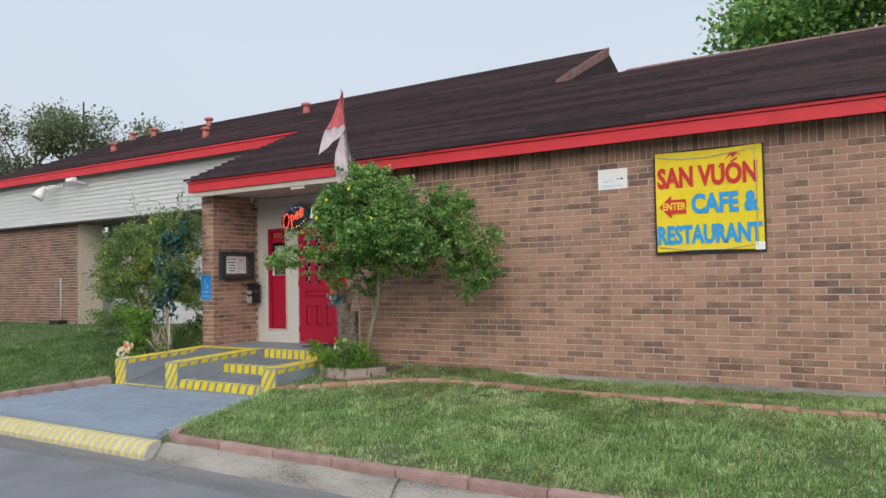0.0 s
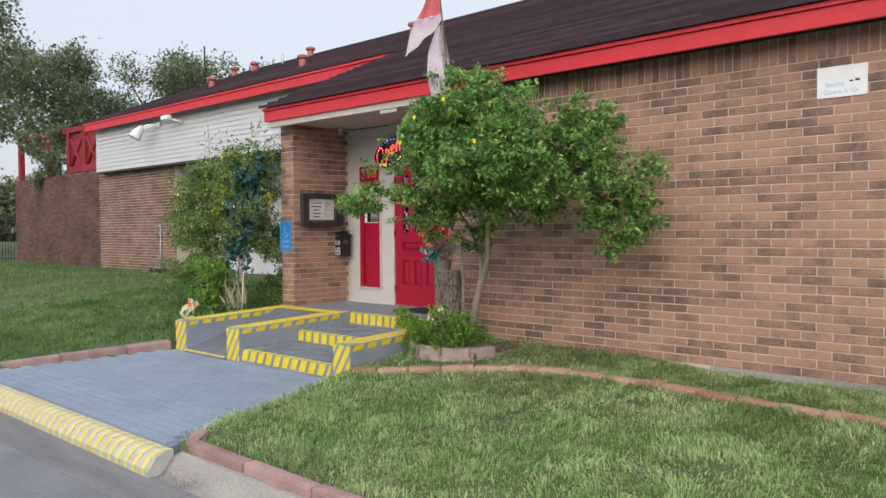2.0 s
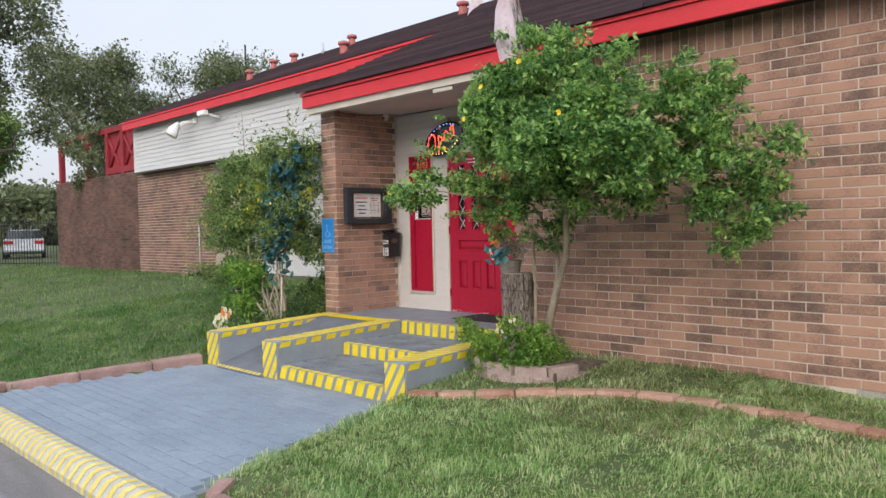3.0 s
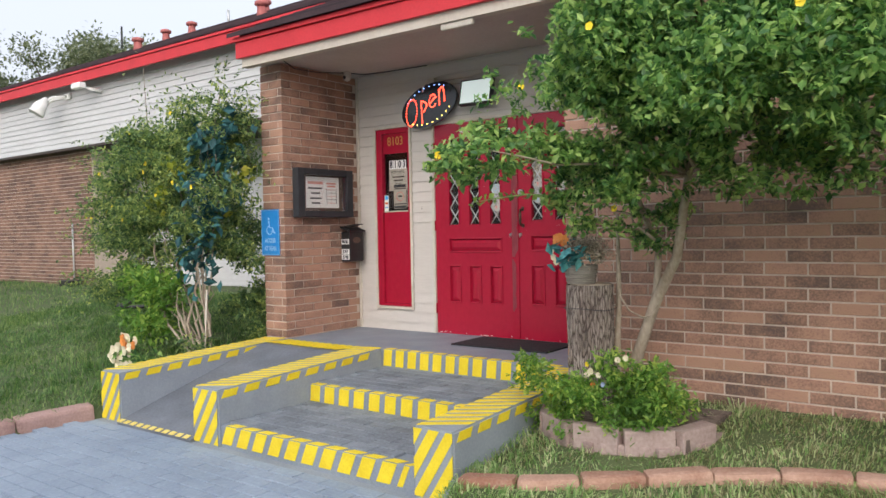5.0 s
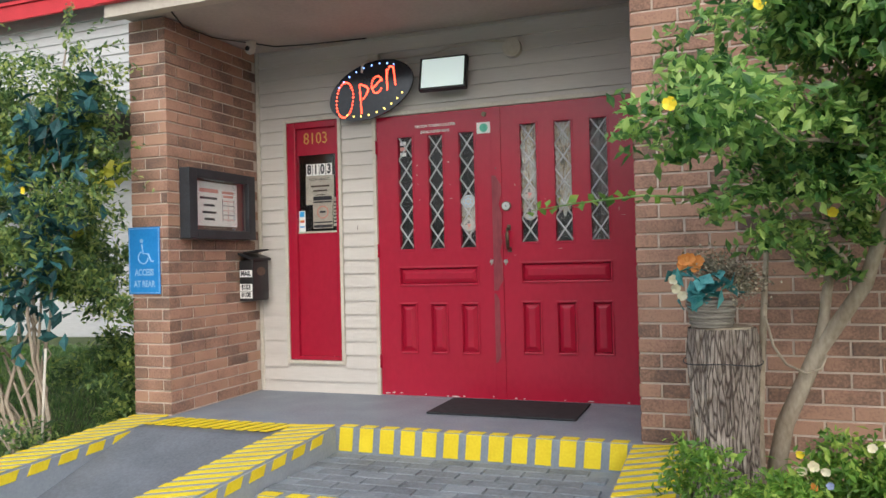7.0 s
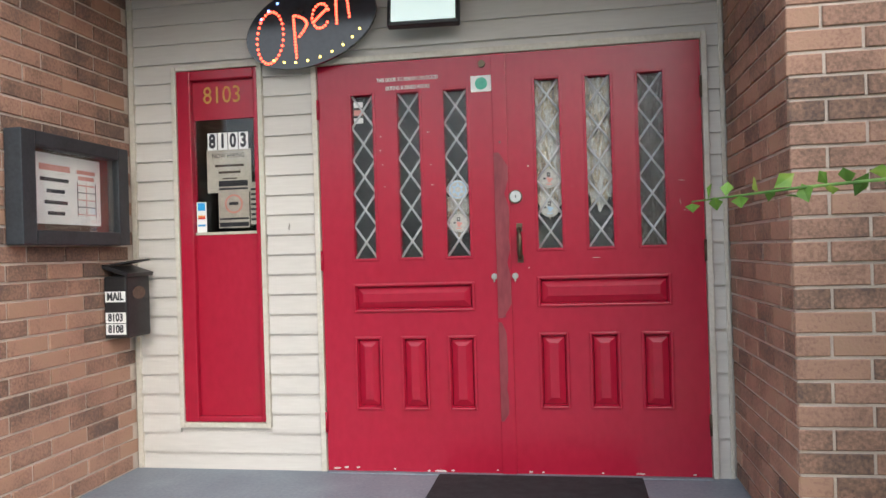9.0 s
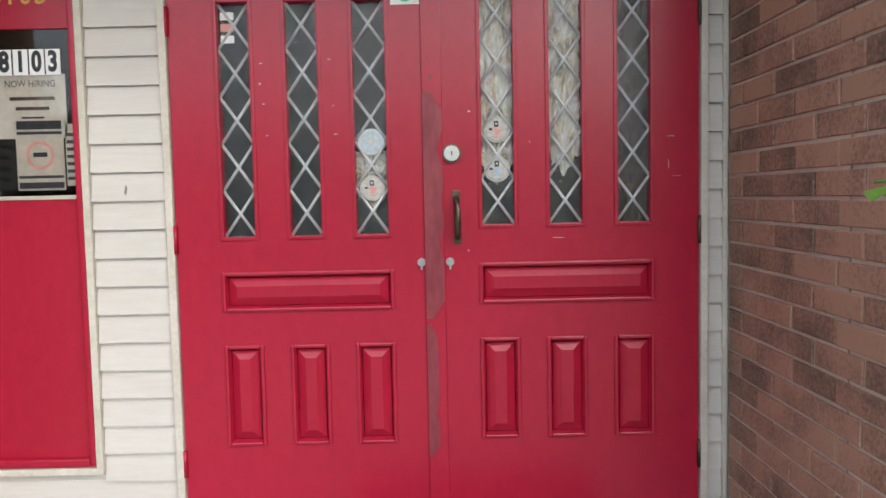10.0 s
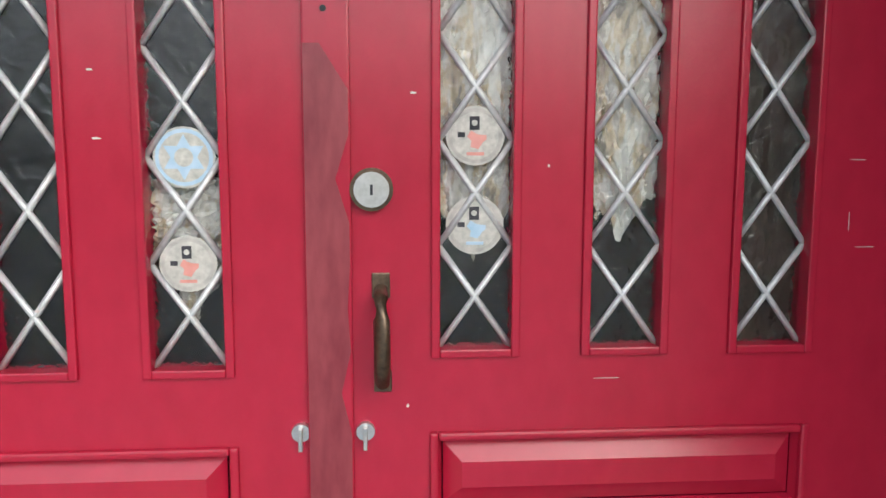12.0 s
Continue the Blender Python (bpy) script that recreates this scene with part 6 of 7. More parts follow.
part("symbol", tube(bmesh.new(), [(-10.622, PIER_Y - 0.0088, 1.735), (-10.612, PIER_Y - 0.0088, 1.672), (-10.570, PIER_Y - 0.0088, 1.668), (-10.545, PIER_Y - 0.0088, 1.618), (-10.525, PIER_Y - 0.0088, 1.622)], 0.006, 5), M_SIGNPALE, bsign)
part("symbol", disc((-10.624, PIER_Y - 0.0082, 1.757), 0.014, 0.0012), M_SIGNPALE, bsign)
lettering("words", "ACCESS", 0.060, (-10.605, PIER_Y - 0.0092, 1.545), M_SIGNPALE, bsign, wide=0.74, bold=0.002, deep=0.0004)
lettering("words", "AT REAR", 0.060, (-10.605, PIER_Y - 0.0092, 1.468), M_SIGNPALE, bsign, wide=0.74, bold=0.002, deep=0.0004)

# ---- lit "Open" sign ----
M_LED = glow("red_led", (1.0, 0.07, 0.03), 2.6)
M_LEDY = glow("yellow_led", (1.0, 0.72, 0.12), 2.2)
M_LEDB = glow("blue_led", (0.25, 0.42, 1.0), 1.6)
M_SIGNBLACK = material("glossy_black_board", (0.012, 0.014, 0.020), (0.022, 0.025, 0.033), 8, 0.12, 0.02, 50, spec=0.6)
osign = thing("open_sign", (-9.375, DOOR_Y - 0.06, 2.83), "oval black sign with red lit Open lettering, hung over the doors", "sign")
OY = DOOR_Y - 0.085


def oval(a, tilt=16.0):
    return (-9.375 + 0.345 * math.cos(a) * math.cos(radians(tilt)) - 0.20 * math.sin(a) * math.sin(radians(tilt)), 2.832 + 0.345 * math.cos(a) * math.sin(radians(tilt)) + 0.20 * math.sin(a) * math.cos(radians(tilt)))


bm = prism(bmesh.new(), [(oval(2 * math.pi * i / 48)[0], OY, oval(2 * math.pi * i / 48)[1]) for i in range(48)], (0, 0.022, 0))
part("board", bm, M_SIGNBLACK, osign)


def tilt_pt(p):
    c, s = math.cos(radians(16)), math.sin(radians(16))
    return (-9.375 + p[0] * c - p[1] * s, OY - 0.004, 2.832 + p[0] * s + p[1] * c)


def stroke(f, n):
    return [f(i / (n - 1)) for i in range(n)]


LETTERS = {
    "letter_o": stroke(lambda t: (-0.215 + 0.072 * math.cos(2 * math.pi * t + 0.6) + 0.035 * math.sin(2 * math.pi * t + 0.6), 0.005 + 0.122 * math.sin(2 * math.pi * t + 0.6)), 30),
    "letter_p": stroke(lambda t: (-0.115 + 0.045 * t, -0.135 + 0.20 * t), 14) + stroke(lambda t: (-0.070 + 0.05 * math.sin(math.pi * t) + 0.012 * (1 - t), 0.065 - 0.105 * t), 12),
    "letter_e": stroke(lambda t: (0.025 + 0.075 * t, 0.005 + 0.035 * t), 7) + stroke(lambda t: (0.063 + 0.045 * math.cos(0.3 + 5.2 * t) + 0.012 * math.sin(0.3 + 5.2 * t), 0.018 + 0.058 * math.sin(0.3 + 5.2 * t)), 16),
    "letter_n": stroke(lambda t: (0.130 + 0.036 * t, -0.045 + 0.135 * t), 11) + stroke(lambda t: (0.152 + 0.085 * t - 0.02 * t * t, 0.045 + 0.06 * math.sin(math.pi * 0.75 * t)), 7) + stroke(lambda t: (0.222 - 0.022 * t, 0.09 - 0.125 * t), 9),
}
for name, pts in LETTERS.items():
    bm = bmesh.new()
    for p in pts:
        m = Matrix.Translation(tilt_pt(p)) @ Matrix.Diagonal((1, 0.5, 1, 1))
        bmesh.ops.create_icosphere(bm, subdivisions=1, radius=0.0075, matrix=m)
    part(name, bm, M_LED, osign, "red lit dots")
for k in range(18):
    a = math.pi * (0.22 + 0.56 * k / 8) if k < 9 else math.pi * (1.22 + 0.56 * (k - 9) / 8)
    p = (0.30 * math.cos(a), 0.172 * math.sin(a))
    bm = bmesh.new()
    bmesh.ops.create_icosphere(bm, subdivisions=1, radius=0.0065, matrix=Matrix.Translation(tilt_pt(p)))
    part("edge_dot", bm, M_LEDB if k < 9 else M_LEDY, osign)
part("hanger", boxed(-9.41, -9.33, DOOR_Y - 0.05, DOOR_Y + 0.008, 3.02, 3.10, 0.006), M_TRIM, osign)
part("hook", tube(bmesh.new(), [(-9.44, OY - 0.004, 2.965), (-9.43, OY - 0.01, 3.02), (-9.40, OY + 0.02, 3.06)], 0.008, 8), M_TRIM, osign)

# ---- floodlight over the doors ----
# faint emission imitates bright sky reflected in the frosted lens
M_LENS = glow("lamp_glass_sky_glow", (0.80, 0.90, 0.82), 0.22)
flood = thing("floodlight", (-8.80, DOOR_Y - 0.02, 2.88), "square floodlight with dark frame and frosted glass", "lamp")
fm = pose(-8.80, DOOR_Y - 0.115, 2.895, -14, 0, 3)
bm = boxed(-0.175, 0.175, 0.0, 0.05, -0.125, 0.125, 0.012)
local_part("housing", bm, M_BLACK, flood, fm)
local_part("lens", boxed(-0.155, 0.155, -0.006, 0.004, -0.108, 0.108, 0.004), M_LENS, flood, fm)
local_part("bracket", boxed(-0.03, 0.03, 0.05, 0.13, -0.03, 0.03, 0.004), M_BLACK, flood, fm)
jb = thing("junction_box", (-8.32, DOOR_Y, 2.98), "round cream junction box with cable", "junction box")
part("cover", disc((-8.32, DOOR_Y + 0.008, 3.03), 0.065, 0.05), M_TRIM, jb)
part("cable", tube(bmesh.new(), [(-8.36, DOOR_Y - 0.02, 3.08), (-8.55, DOOR_Y - 0.01, 3.115), (-8.75, DOOR_Y - 0.01, 3.09), (-8.95, DOOR_Y - 0.01, 3.06), (-9.35, DOOR_Y - 0.015, 3.06)], 0.006, 6), M_SOFFIT, jb)
dome = thing("security_camera", (-10.26, 9.62, 3.245), "small white dome camera under the porch ceiling", "camera")
part("mount", tube(bmesh.new(), [(-10.26, 9.62, 3.245), (-10.26, 9.62, 3.20)], 0.04, 16), M_TRIM, dome)
bm = bmesh.new()
bmesh.ops.create_uvsphere(bm, u_segments=16, v_segments=10, radius=0.042, matrix=Matrix.Translation((-10.26, 9.61, 3.19)))
part("ball", bm, M_TRIM, dome)
part("lens", disc((-10.255, 9.572, 3.183), 0.018, 0.006), M_BLACK, dome)
part("cable", tube(bmesh.new(), [(-10.26, 9.62, 3.235), (-10.1, 9.7, 3.21), (-9.9, 9.80, 3.225), (-9.42, 9.86, 3.23)], 0.005, 6), M_BLACK, dome)
part("cable", tube(bmesh.new(), [(-10.28, 9.60, 3.235), (-10.36, 9.3, 3.205), (-10.37, 9.0, 3.20), (-10.30, 8.8, 3.235)], 0.005, 6), M_BLACK, dome)
tagged(part("garland_bit", boxed(-8.35, -8.05, 8.66, 8.70, 3.15, 3.20, 0.015), M_TRIM, None), "cream cloth scrap hanging at the eave", "cloth")

# ---- door mat ----
M_MAT = material("black_rubber_mat", (0.012, 0.013, 0.015), (0.035, 0.037, 0.042), 20, 0.9, 0.6, 180)
mat_ob = thing("door_mat", (-8.32, 9.59, PORCH_Z), "black rubber door mat on the porch", "door mat")
part("mat", boxed(-8.80, -7.84, 9.33, 9.85, PORCH_Z + 0.001, PORCH_Z + 0.014, 0.004), M_MAT, mat_ob)

# ---- banner and plaque on the wall ----
banner = thing("banner_sign", (-1.98, WALL_Y, 1.94), "yellow vinyl banner with red and blue lettering on a black frame", "sign")
M_BANNER = material("yellow_vinyl", (0.76, 0.58, 0.005), (0.88, 0.70, 0.015), 3, 0.45, 0.12, 12)
part("frame", boxed(-2.595, -1.365, WALL_Y - 0.035, WALL_Y - 0.002, 1.935, 3.14, 0.004), M_BLACK, banner)
bm = bmesh.new()
NX, NZ = 24, 24
g = []
for j in range(NZ + 1):
    row = []
    for i in range(NX + 1):
        u, v = i / NX, j / NZ
        edge = max(abs(u - 0.5), abs(v - 0.5)) * 2
        sag = 0.012 * math.sin(math.pi * u) * (1 if v > 0.5 else -0.8) * (abs(v - 0.5) * 2) ** 3
        row.append(bm.verts.new((-2.57 + 1.19 * u, WALL_Y - 0.040 - 0.006 * edge ** 6 - 0.004 * noise.noise((u * 6, v * 6, 2)), 1.962 + 1.168 * v - sag)))
    g.append(row)
for j in range(NZ):
    for i in range(NX):
        f = bm.faces.new((g[j][i], g[j][i + 1], g[j + 1][i + 1], g[j + 1][i]))
        f.smooth = True
part("vinyl", bm, M_BANNER, banner, "bright yellow vinyl sheet")
BY = WALL_Y - 0.050
M_ROPE = material("pale_cord", (0.46, 0.40, 0.28), (0.62, 0.56, 0.42), 20, 0.8, 0.1)
part("cord", tube(bmesh.new(), [(-2.54, BY - 0.002, 3.08), (-2.3, BY - 0.002, 3.045), (-2.0, BY - 0.002, 3.035), (-1.7, BY - 0.002, 3.06), (-1.45, BY - 0.002, 3.10), (-1.44, BY - 0.002, 2.7), (-1.45, BY - 0.002, 2.02), (-1.8, BY - 0.002, 1.975), (-2.2, BY - 0.002, 1.98), (-2.54, BY - 0.002, 2.02)], 0.007, 6), M_ROPE, banner)
lettering("lettering_red", "SAN VUON", 0.315, (-1.985, BY, 2.815), M_REDINK, banner, wide=0.70, bold=0.013, deep=0.001, label="red letters")
part("accent", prism(bmesh.new(), [(-1.72, BY, 2.965), (-1.64, BY, 3.005), (-1.635, BY, 2.985), (-1.705, BY, 2.95)], (0, -0.001, 0)), M_REDINK, banner)
part("accent", tube(bmesh.new(), [(-1.845, BY, 2.905), (-1.82, BY, 2.925), (-1.825, BY, 2.95)], 0.009, 6), M_REDINK, banner)
part("palm_mark", prism(bmesh.new(), [(-1.78, BY, 2.985), (-1.70, BY, 3.075), (-1.66, BY, 3.06), (-1.60, BY, 3.03), (-1.66, BY, 3.035), (-1.69, BY, 2.99), (-1.705, BY, 3.035)], (0, -0.001, 0)), M_REDINK, banner)
arrow = part("arrow", prism(bmesh.new(), [(-2.535, BY, 2.49), (-2.39, BY, 2.625), (-2.39, BY, 2.57), (-2.22, BY, 2.57), (-2.22, BY, 2.405), (-2.39, BY, 2.405), (-2.39, BY, 2.35)], (0, -0.001, 0)), M_REDINK, banner, "red arrow")
lettering("enter_word", "ENTER", 0.115, (-2.36, BY - 0.0022, 2.488), M_BANNER, arrow, wide=0.78, bold=0.004, deep=0.0005)
lettering("lettering_blue", "CAFE &", 0.30, (-1.80, BY, 2.495), M_BLUEINK, banner, wide=0.74, bold=0.013, deep=0.001, label="blue letters")
lettering("lettering_blue", "RESTAURANT", 0.285, (-1.985, BY, 2.145), M_BLUEINK, banner, wide=0.66, bold=0.013, deep=0.001, label="blue letters")
part("white_tag", boxed(-1.475, -1.375, BY - 0.006, BY - 0.002, 1.955, 2.045), M_WHITE, banner)
plaque = thing("security_sign", (-3.12, WALL_Y, 2.76), "small white plastic camera notice on the brick wall", "sign")
part("plate", boxed(-3.305, -2.93, WALL_Y - 0.008, WALL_Y - 0.001, 2.758, 3.010, 0.003), M_WHITE, plaque)
lettering("words", "Security", 0.055, (-3.17, WALL_Y - 0.009, 2.862), M_SIGNPALE, plaque, wide=0.8, deep=0.0004)
lettering("words", "Cameras In Use", 0.050, (-3.125, WALL_Y - 0.009, 2.802), M_SIGNPALE, plaque, wide=0.8, deep=0.0004)
part("print_mark", boxed(-3.06, -3.035, WALL_Y - 0.0095, WALL_Y - 0.0085, 2.872, 2.885), M_INK, plaque)
part("print_mark", boxed(-3.02, -2.985, WALL_Y - 0.0095, WALL_Y - 0.0085, 2.874, 2.892), M_INK, plaque)


# ---- flags on a thin pole ----
flags = thing("flag_pole", (-6.08, 7.95, 2.35), "thin pole with two limp faded flags rising out of the tree", "flag")
part("pole", tube(bmesh.new(), [(-6.08, 7.95, 2.35), (-6.06, 7.62, 2.8), (-6.06, 7.40, 3.1), (-6.14, 7.34, 4.16)], [0.011, 0.011, 0.010, 0.006], 8), M_BRONZE, flags)


def cloth(rows, seed):
    """A limp flag: rows of (z, start, reach) from the pole to image side."""
    bm = bmesh.new()
    lx_, ly_ = -0.86, -0.5
    grid = []
    for k, (z, s, e, drop) in enumerate(rows):
        line = []
        for i in range(9):
            t = s + (e - s) * i / 8
            w = 0.03 * math.sin(i * 1.7 + k * 0.8 + seed)
            line.append(bm.verts.new((-6.10 - 0.03 * (z - 3.2) + lx_ * t + w * 0.5, 7.38 + ly_ * t - w * 0.8, z - 0.2 - drop * i / 8)))
        grid.append(line)
    for a, b in zip(grid, grid[1:]):
        for i in range(8):
            f = bm.faces.new((a[i], a[i + 1], b[i + 1], b[i]))
            f.smooth = True
    return bm


M_FLAGRED = material("faded_red_cloth", (0.52, 0.10, 0.11), (0.66, 0.20, 0.20), 6, 0.8, 0.1, 60)
M_FLAGWHITE = material("greyed_white_cloth", (0.50, 0.36, 0.42), (0.70, 0.66, 0.70), 7, 0.8, 0.1, 60)
M_FLAGDARK = material("black_patterned_cloth", (0.05, 0.05, 0.06), (0.66, 0.60, 0.60), 12, 0.8, 0.1, 30)
flag_a = part("flag", cloth([(4.34, 0.0, 0.02, 0.02), (4.2, 0.0, 0.09, 0.05), (4.05, 0.0, 0.17, 0.08), (3.90, 0.0, 0.25, 0.05)], 0.3), M_FLAGRED, flags, "faded red field")
part("white_field", cloth([(3.90, 0.0, 0.25, 0.05), (3.84, 0.0, 0.30, 0.12), (3.80, 0.02, 0.35, 0.28)], 0.3), M_FLAGWHITE, flag_a)
flag_b = part("flag", cloth([(3.80, 0.0, 0.05, 0.02), (3.6, -0.02, 0.14, 0.05), (3.4, -0.05, 0.16, 0.05), (3.2, -0.08, 0.12, 0.05)], 2.0), M_FLAGWHITE, flags, "greyed white cloth with dark marks")
part("dark_edge", cloth([(3.80, -0.01, 0.01, 0.0), (3.6, -0.05, 0.01, 0.0), (3.4, -0.08, 0.0, 0.0), (3.22, -0.10, -0.02, 0.0)], 1.0), M_FLAGDARK, flag_b)

# ---- roof vents ----
M_VENT = material("faded_red_vent", (0.34, 0.09, 0.085), (0.48, 0.17, 0.15), 10, 0.7, 0.1, 60)
vent = thing("roof_vent", (0, 0, 0), "faded red metal roof vent with a flared cap", "roof vent", "roof vents")
part("stack", tube(bmesh.new(), [(0, 0, -0.10), (0, 0, 0.19)], [0.10, 0.075], 14), M_VENT, vent)
part("cap", tube(bmesh.new(), [(0, 0, 0.17), (0, 0, 0.20), (0, 0, 0.25), (0, 0, 0.28)], [0.08, 0.125, 0.12, 0.04], 14), M_VENT, vent)
for x, y, s in ((-19.6, 14.4, 1.0), (-17.1, 14.4, 1.0), (-12.6, 13.6, 1.0), (-19.5, 13.0, 1.0), (-15.2, 12.7, 1.0)):
    copy_thing(vent, Matrix.Translation((x, y, roof_z(y))))
vent.location = (-20.6, 14.4, roof_z(14.4))
stub = thing("vent_pipe", (-18.3, 14.4, roof_z(14.4)), "thin grey vent pipe on the roof ridge", "pipe")
part("pipe", tube(bmesh.new(), [(-18.3, 14.4, roof_z(14.4) - 0.05), (-18.3, 14.4, roof_z(14.4) + 0.3)], 0.03, 8), M_LEAD, stub)

# ---- wing fixtures ----
fix = thing("wall_floodlight", (-20.3, WING_Y, 4.17), "white twin floodlight on the wing's siding", "lamp")
part("plate", boxed(-20.35, -20.15, WING_Y - 0.06, WING_Y, 4.42, 4.54, 0.01), M_WHITE, fix)
for dx, dz in ((-0.35, -0.10), (-0.30, 0.0)):
    part("arm", tube(bmesh.new(), [(-20.25, WING_Y - 0.05, 4.47), (-20.25 + dx * 0.6, WING_Y - 0.25, 4.45 + dz * 0.5), (-20.25 + dx, WING_Y - 0.35, 4.37 + dz)], 0.03, 8), M_WHITE, fix)
part("lamp_head", tube(bmesh.new(), [(-20.55, WING_Y - 0.30, 4.42), (-20.6, WING_Y - 0.42, 4.27), (-20.63, WING_Y - 0.50, 4.12)], [0.07, 0.13, 0.16], 14), M_WHITE, fix)
cam2 = thing("wall_camera", (-19.2, WING_Y, 4.47), "white box camera on the wing's siding", "camera")
part("arm", tube(bmesh.new(), [(-19.0, WING_Y, 4.42), (-19.15, WING_Y - 0.25, 4.49)], 0.03, 8), M_WHITE, cam2)
part("housing", boxed(-19.42, -19.08, WING_Y - 0.40, WING_Y - 0.27, 4.47, 4.58, 0.02), M_WHITE, cam2)
hose = thing("garden_hose", (-15.4, 10.2, 0.59), "dark garden hose lying on the lawn", "hose")
part("hose_run", tube(bmesh.new(), [(-16.6 + 2.6 * t, 10.6 + 0.55 * math.sin(t * 7.0) - 0.5 * t, lawn(-16, 10.4) + 0.035) for t in (i / 24 for i in range(25))], 0.022, 8), M_BLACK, hose)
spigot = thing("hose_reel", (-20.6, 12.0, 0.58), "low black hose box with a thin pipe beside the brick wall", "hose box")
part("tray", boxed(-20.85, -20.35, 11.85, 12.1, 0.58, 0.72, 0.02), M_BLACK, spigot)
part("pipe", tube(bmesh.new(), [(-20.7, 12.12, 0.6), (-20.72, 12.12, 1.9)], 0.02, 6), M_LEAD, spigot)

# ---- red timber frame above the low wall ----
M_REDWOOD = material("weathered_red_timber", (0.17, 0.014, 0.02), (0.32, 0.03, 0.04), 4, 0.7, 0.2, 50)
frame_ = thing("timber_screen", (-27.5, 12.3, 3.54), "weathered red timber screen on top of the brick wall", "screen")
for x in (-24.7, -25.7, -26.9, -28.6, -31.2):
    part("post", boxed(x - 0.11, x + 0.11, 12.2, 12.36, 3.54, 5.05 - (-24.5 - x) * 0.035, 0.01), M_REDWOOD, frame_)
part("rail", boxed(-31.3, -24.6, 12.19, 12.37, 4.86, 5.03, 0.01), M_REDWOOD, frame_)
part("rail", boxed(-27.0, -24.6, 12.195, 12.365, 3.58, 3.78, 0.01), M_REDWOOD, frame_)
for x in (-25.7, -26.9):
    for s in (1, -1):
        part("brace", tube(bmesh.new(), [(x, 12.28, 4.22 - s * 0.55), (x + 1.0, 12.28, 4.22 + s * 0.55)], 0.055, 6), M_REDWOOD, frame_)
for x0, x1 in ((-25.6, -24.6), (-26.8, -25.85)):
    part("board", boxed(x0, x1, 12.30, 12.34, 3.8, 4.86), M_REDWOOD, frame_)
vine = thing("overhanging_vine", (-28.4, 12.25, 3.54), "dark green vine hanging over the timber screen", "vine")
vc, vn, vs = clumps(lobes([(-28.2, 12.2, 4.1, 0.9, 0.25, 0.55), (-29.4, 12.25, 4.6, 1.0, 0.3, 0.5), (-27.6, 12.2, 4.9, 0.8, 0.3, 0.35), (-30.6, 12.25, 4.9, 0.8, 0.3, 0.4), (-28.9, 12.12, 3.5, 0.5, 0.12, 0.35)], 61, 0.4, 10), 110, 26, 0.09, 0.13, 62, 0.3)
tagged(part("foliage", leaf_cloud("foliage", vc, vn, vs, 63, 0.5), M_FARLEAF, vine), kind="stuff")


# ---- fence, car, pole ----
fence = thing("metal_fence", (-36, 10.6, 0.6), "dark metal bar fence beside the brick wall", "fence")
FA, FB = Vector((-31.7, 12.25, 0.58)), Vector((-43.0, 8.6, 0.5))
M_IRON = material("dark_iron", (0.02, 0.022, 0.022), (0.045, 0.048, 0.048), 10, 0.6, 0.1, 60)
d = FB - FA
for i in range(72):
    p = FA + d * i / 71
    part("bar", boxed(p.x - 0.011, p.x + 0.011, p.y - 0.011, p.y + 0.011, p.z, p.z + 1.75), M_IRON, fence)
for h in (0.15, 1.6):
    part("rail", tube(bmesh.new(), [FA + Vector((0, 0, h)), FB + Vector((0, 0, h))], 0.02, 6), M_IRON, fence)

M_SILVER = material("silver_car_paint", (0.50, 0.52, 0.55), (0.60, 0.62, 0.65), 3, 0.3, 0.0, metal=0.5)
M_CARGLASS = material("dark_car_glass", (0.02, 0.025, 0.03), (0.04, 0.045, 0.05), 3, 0.08, 0.0, spec=0.7)
M_TAIL = material("red_tail_lens", (0.45, 0.01, 0.01), (0.58, 0.02, 0.02), 6, 0.2, 0.0)


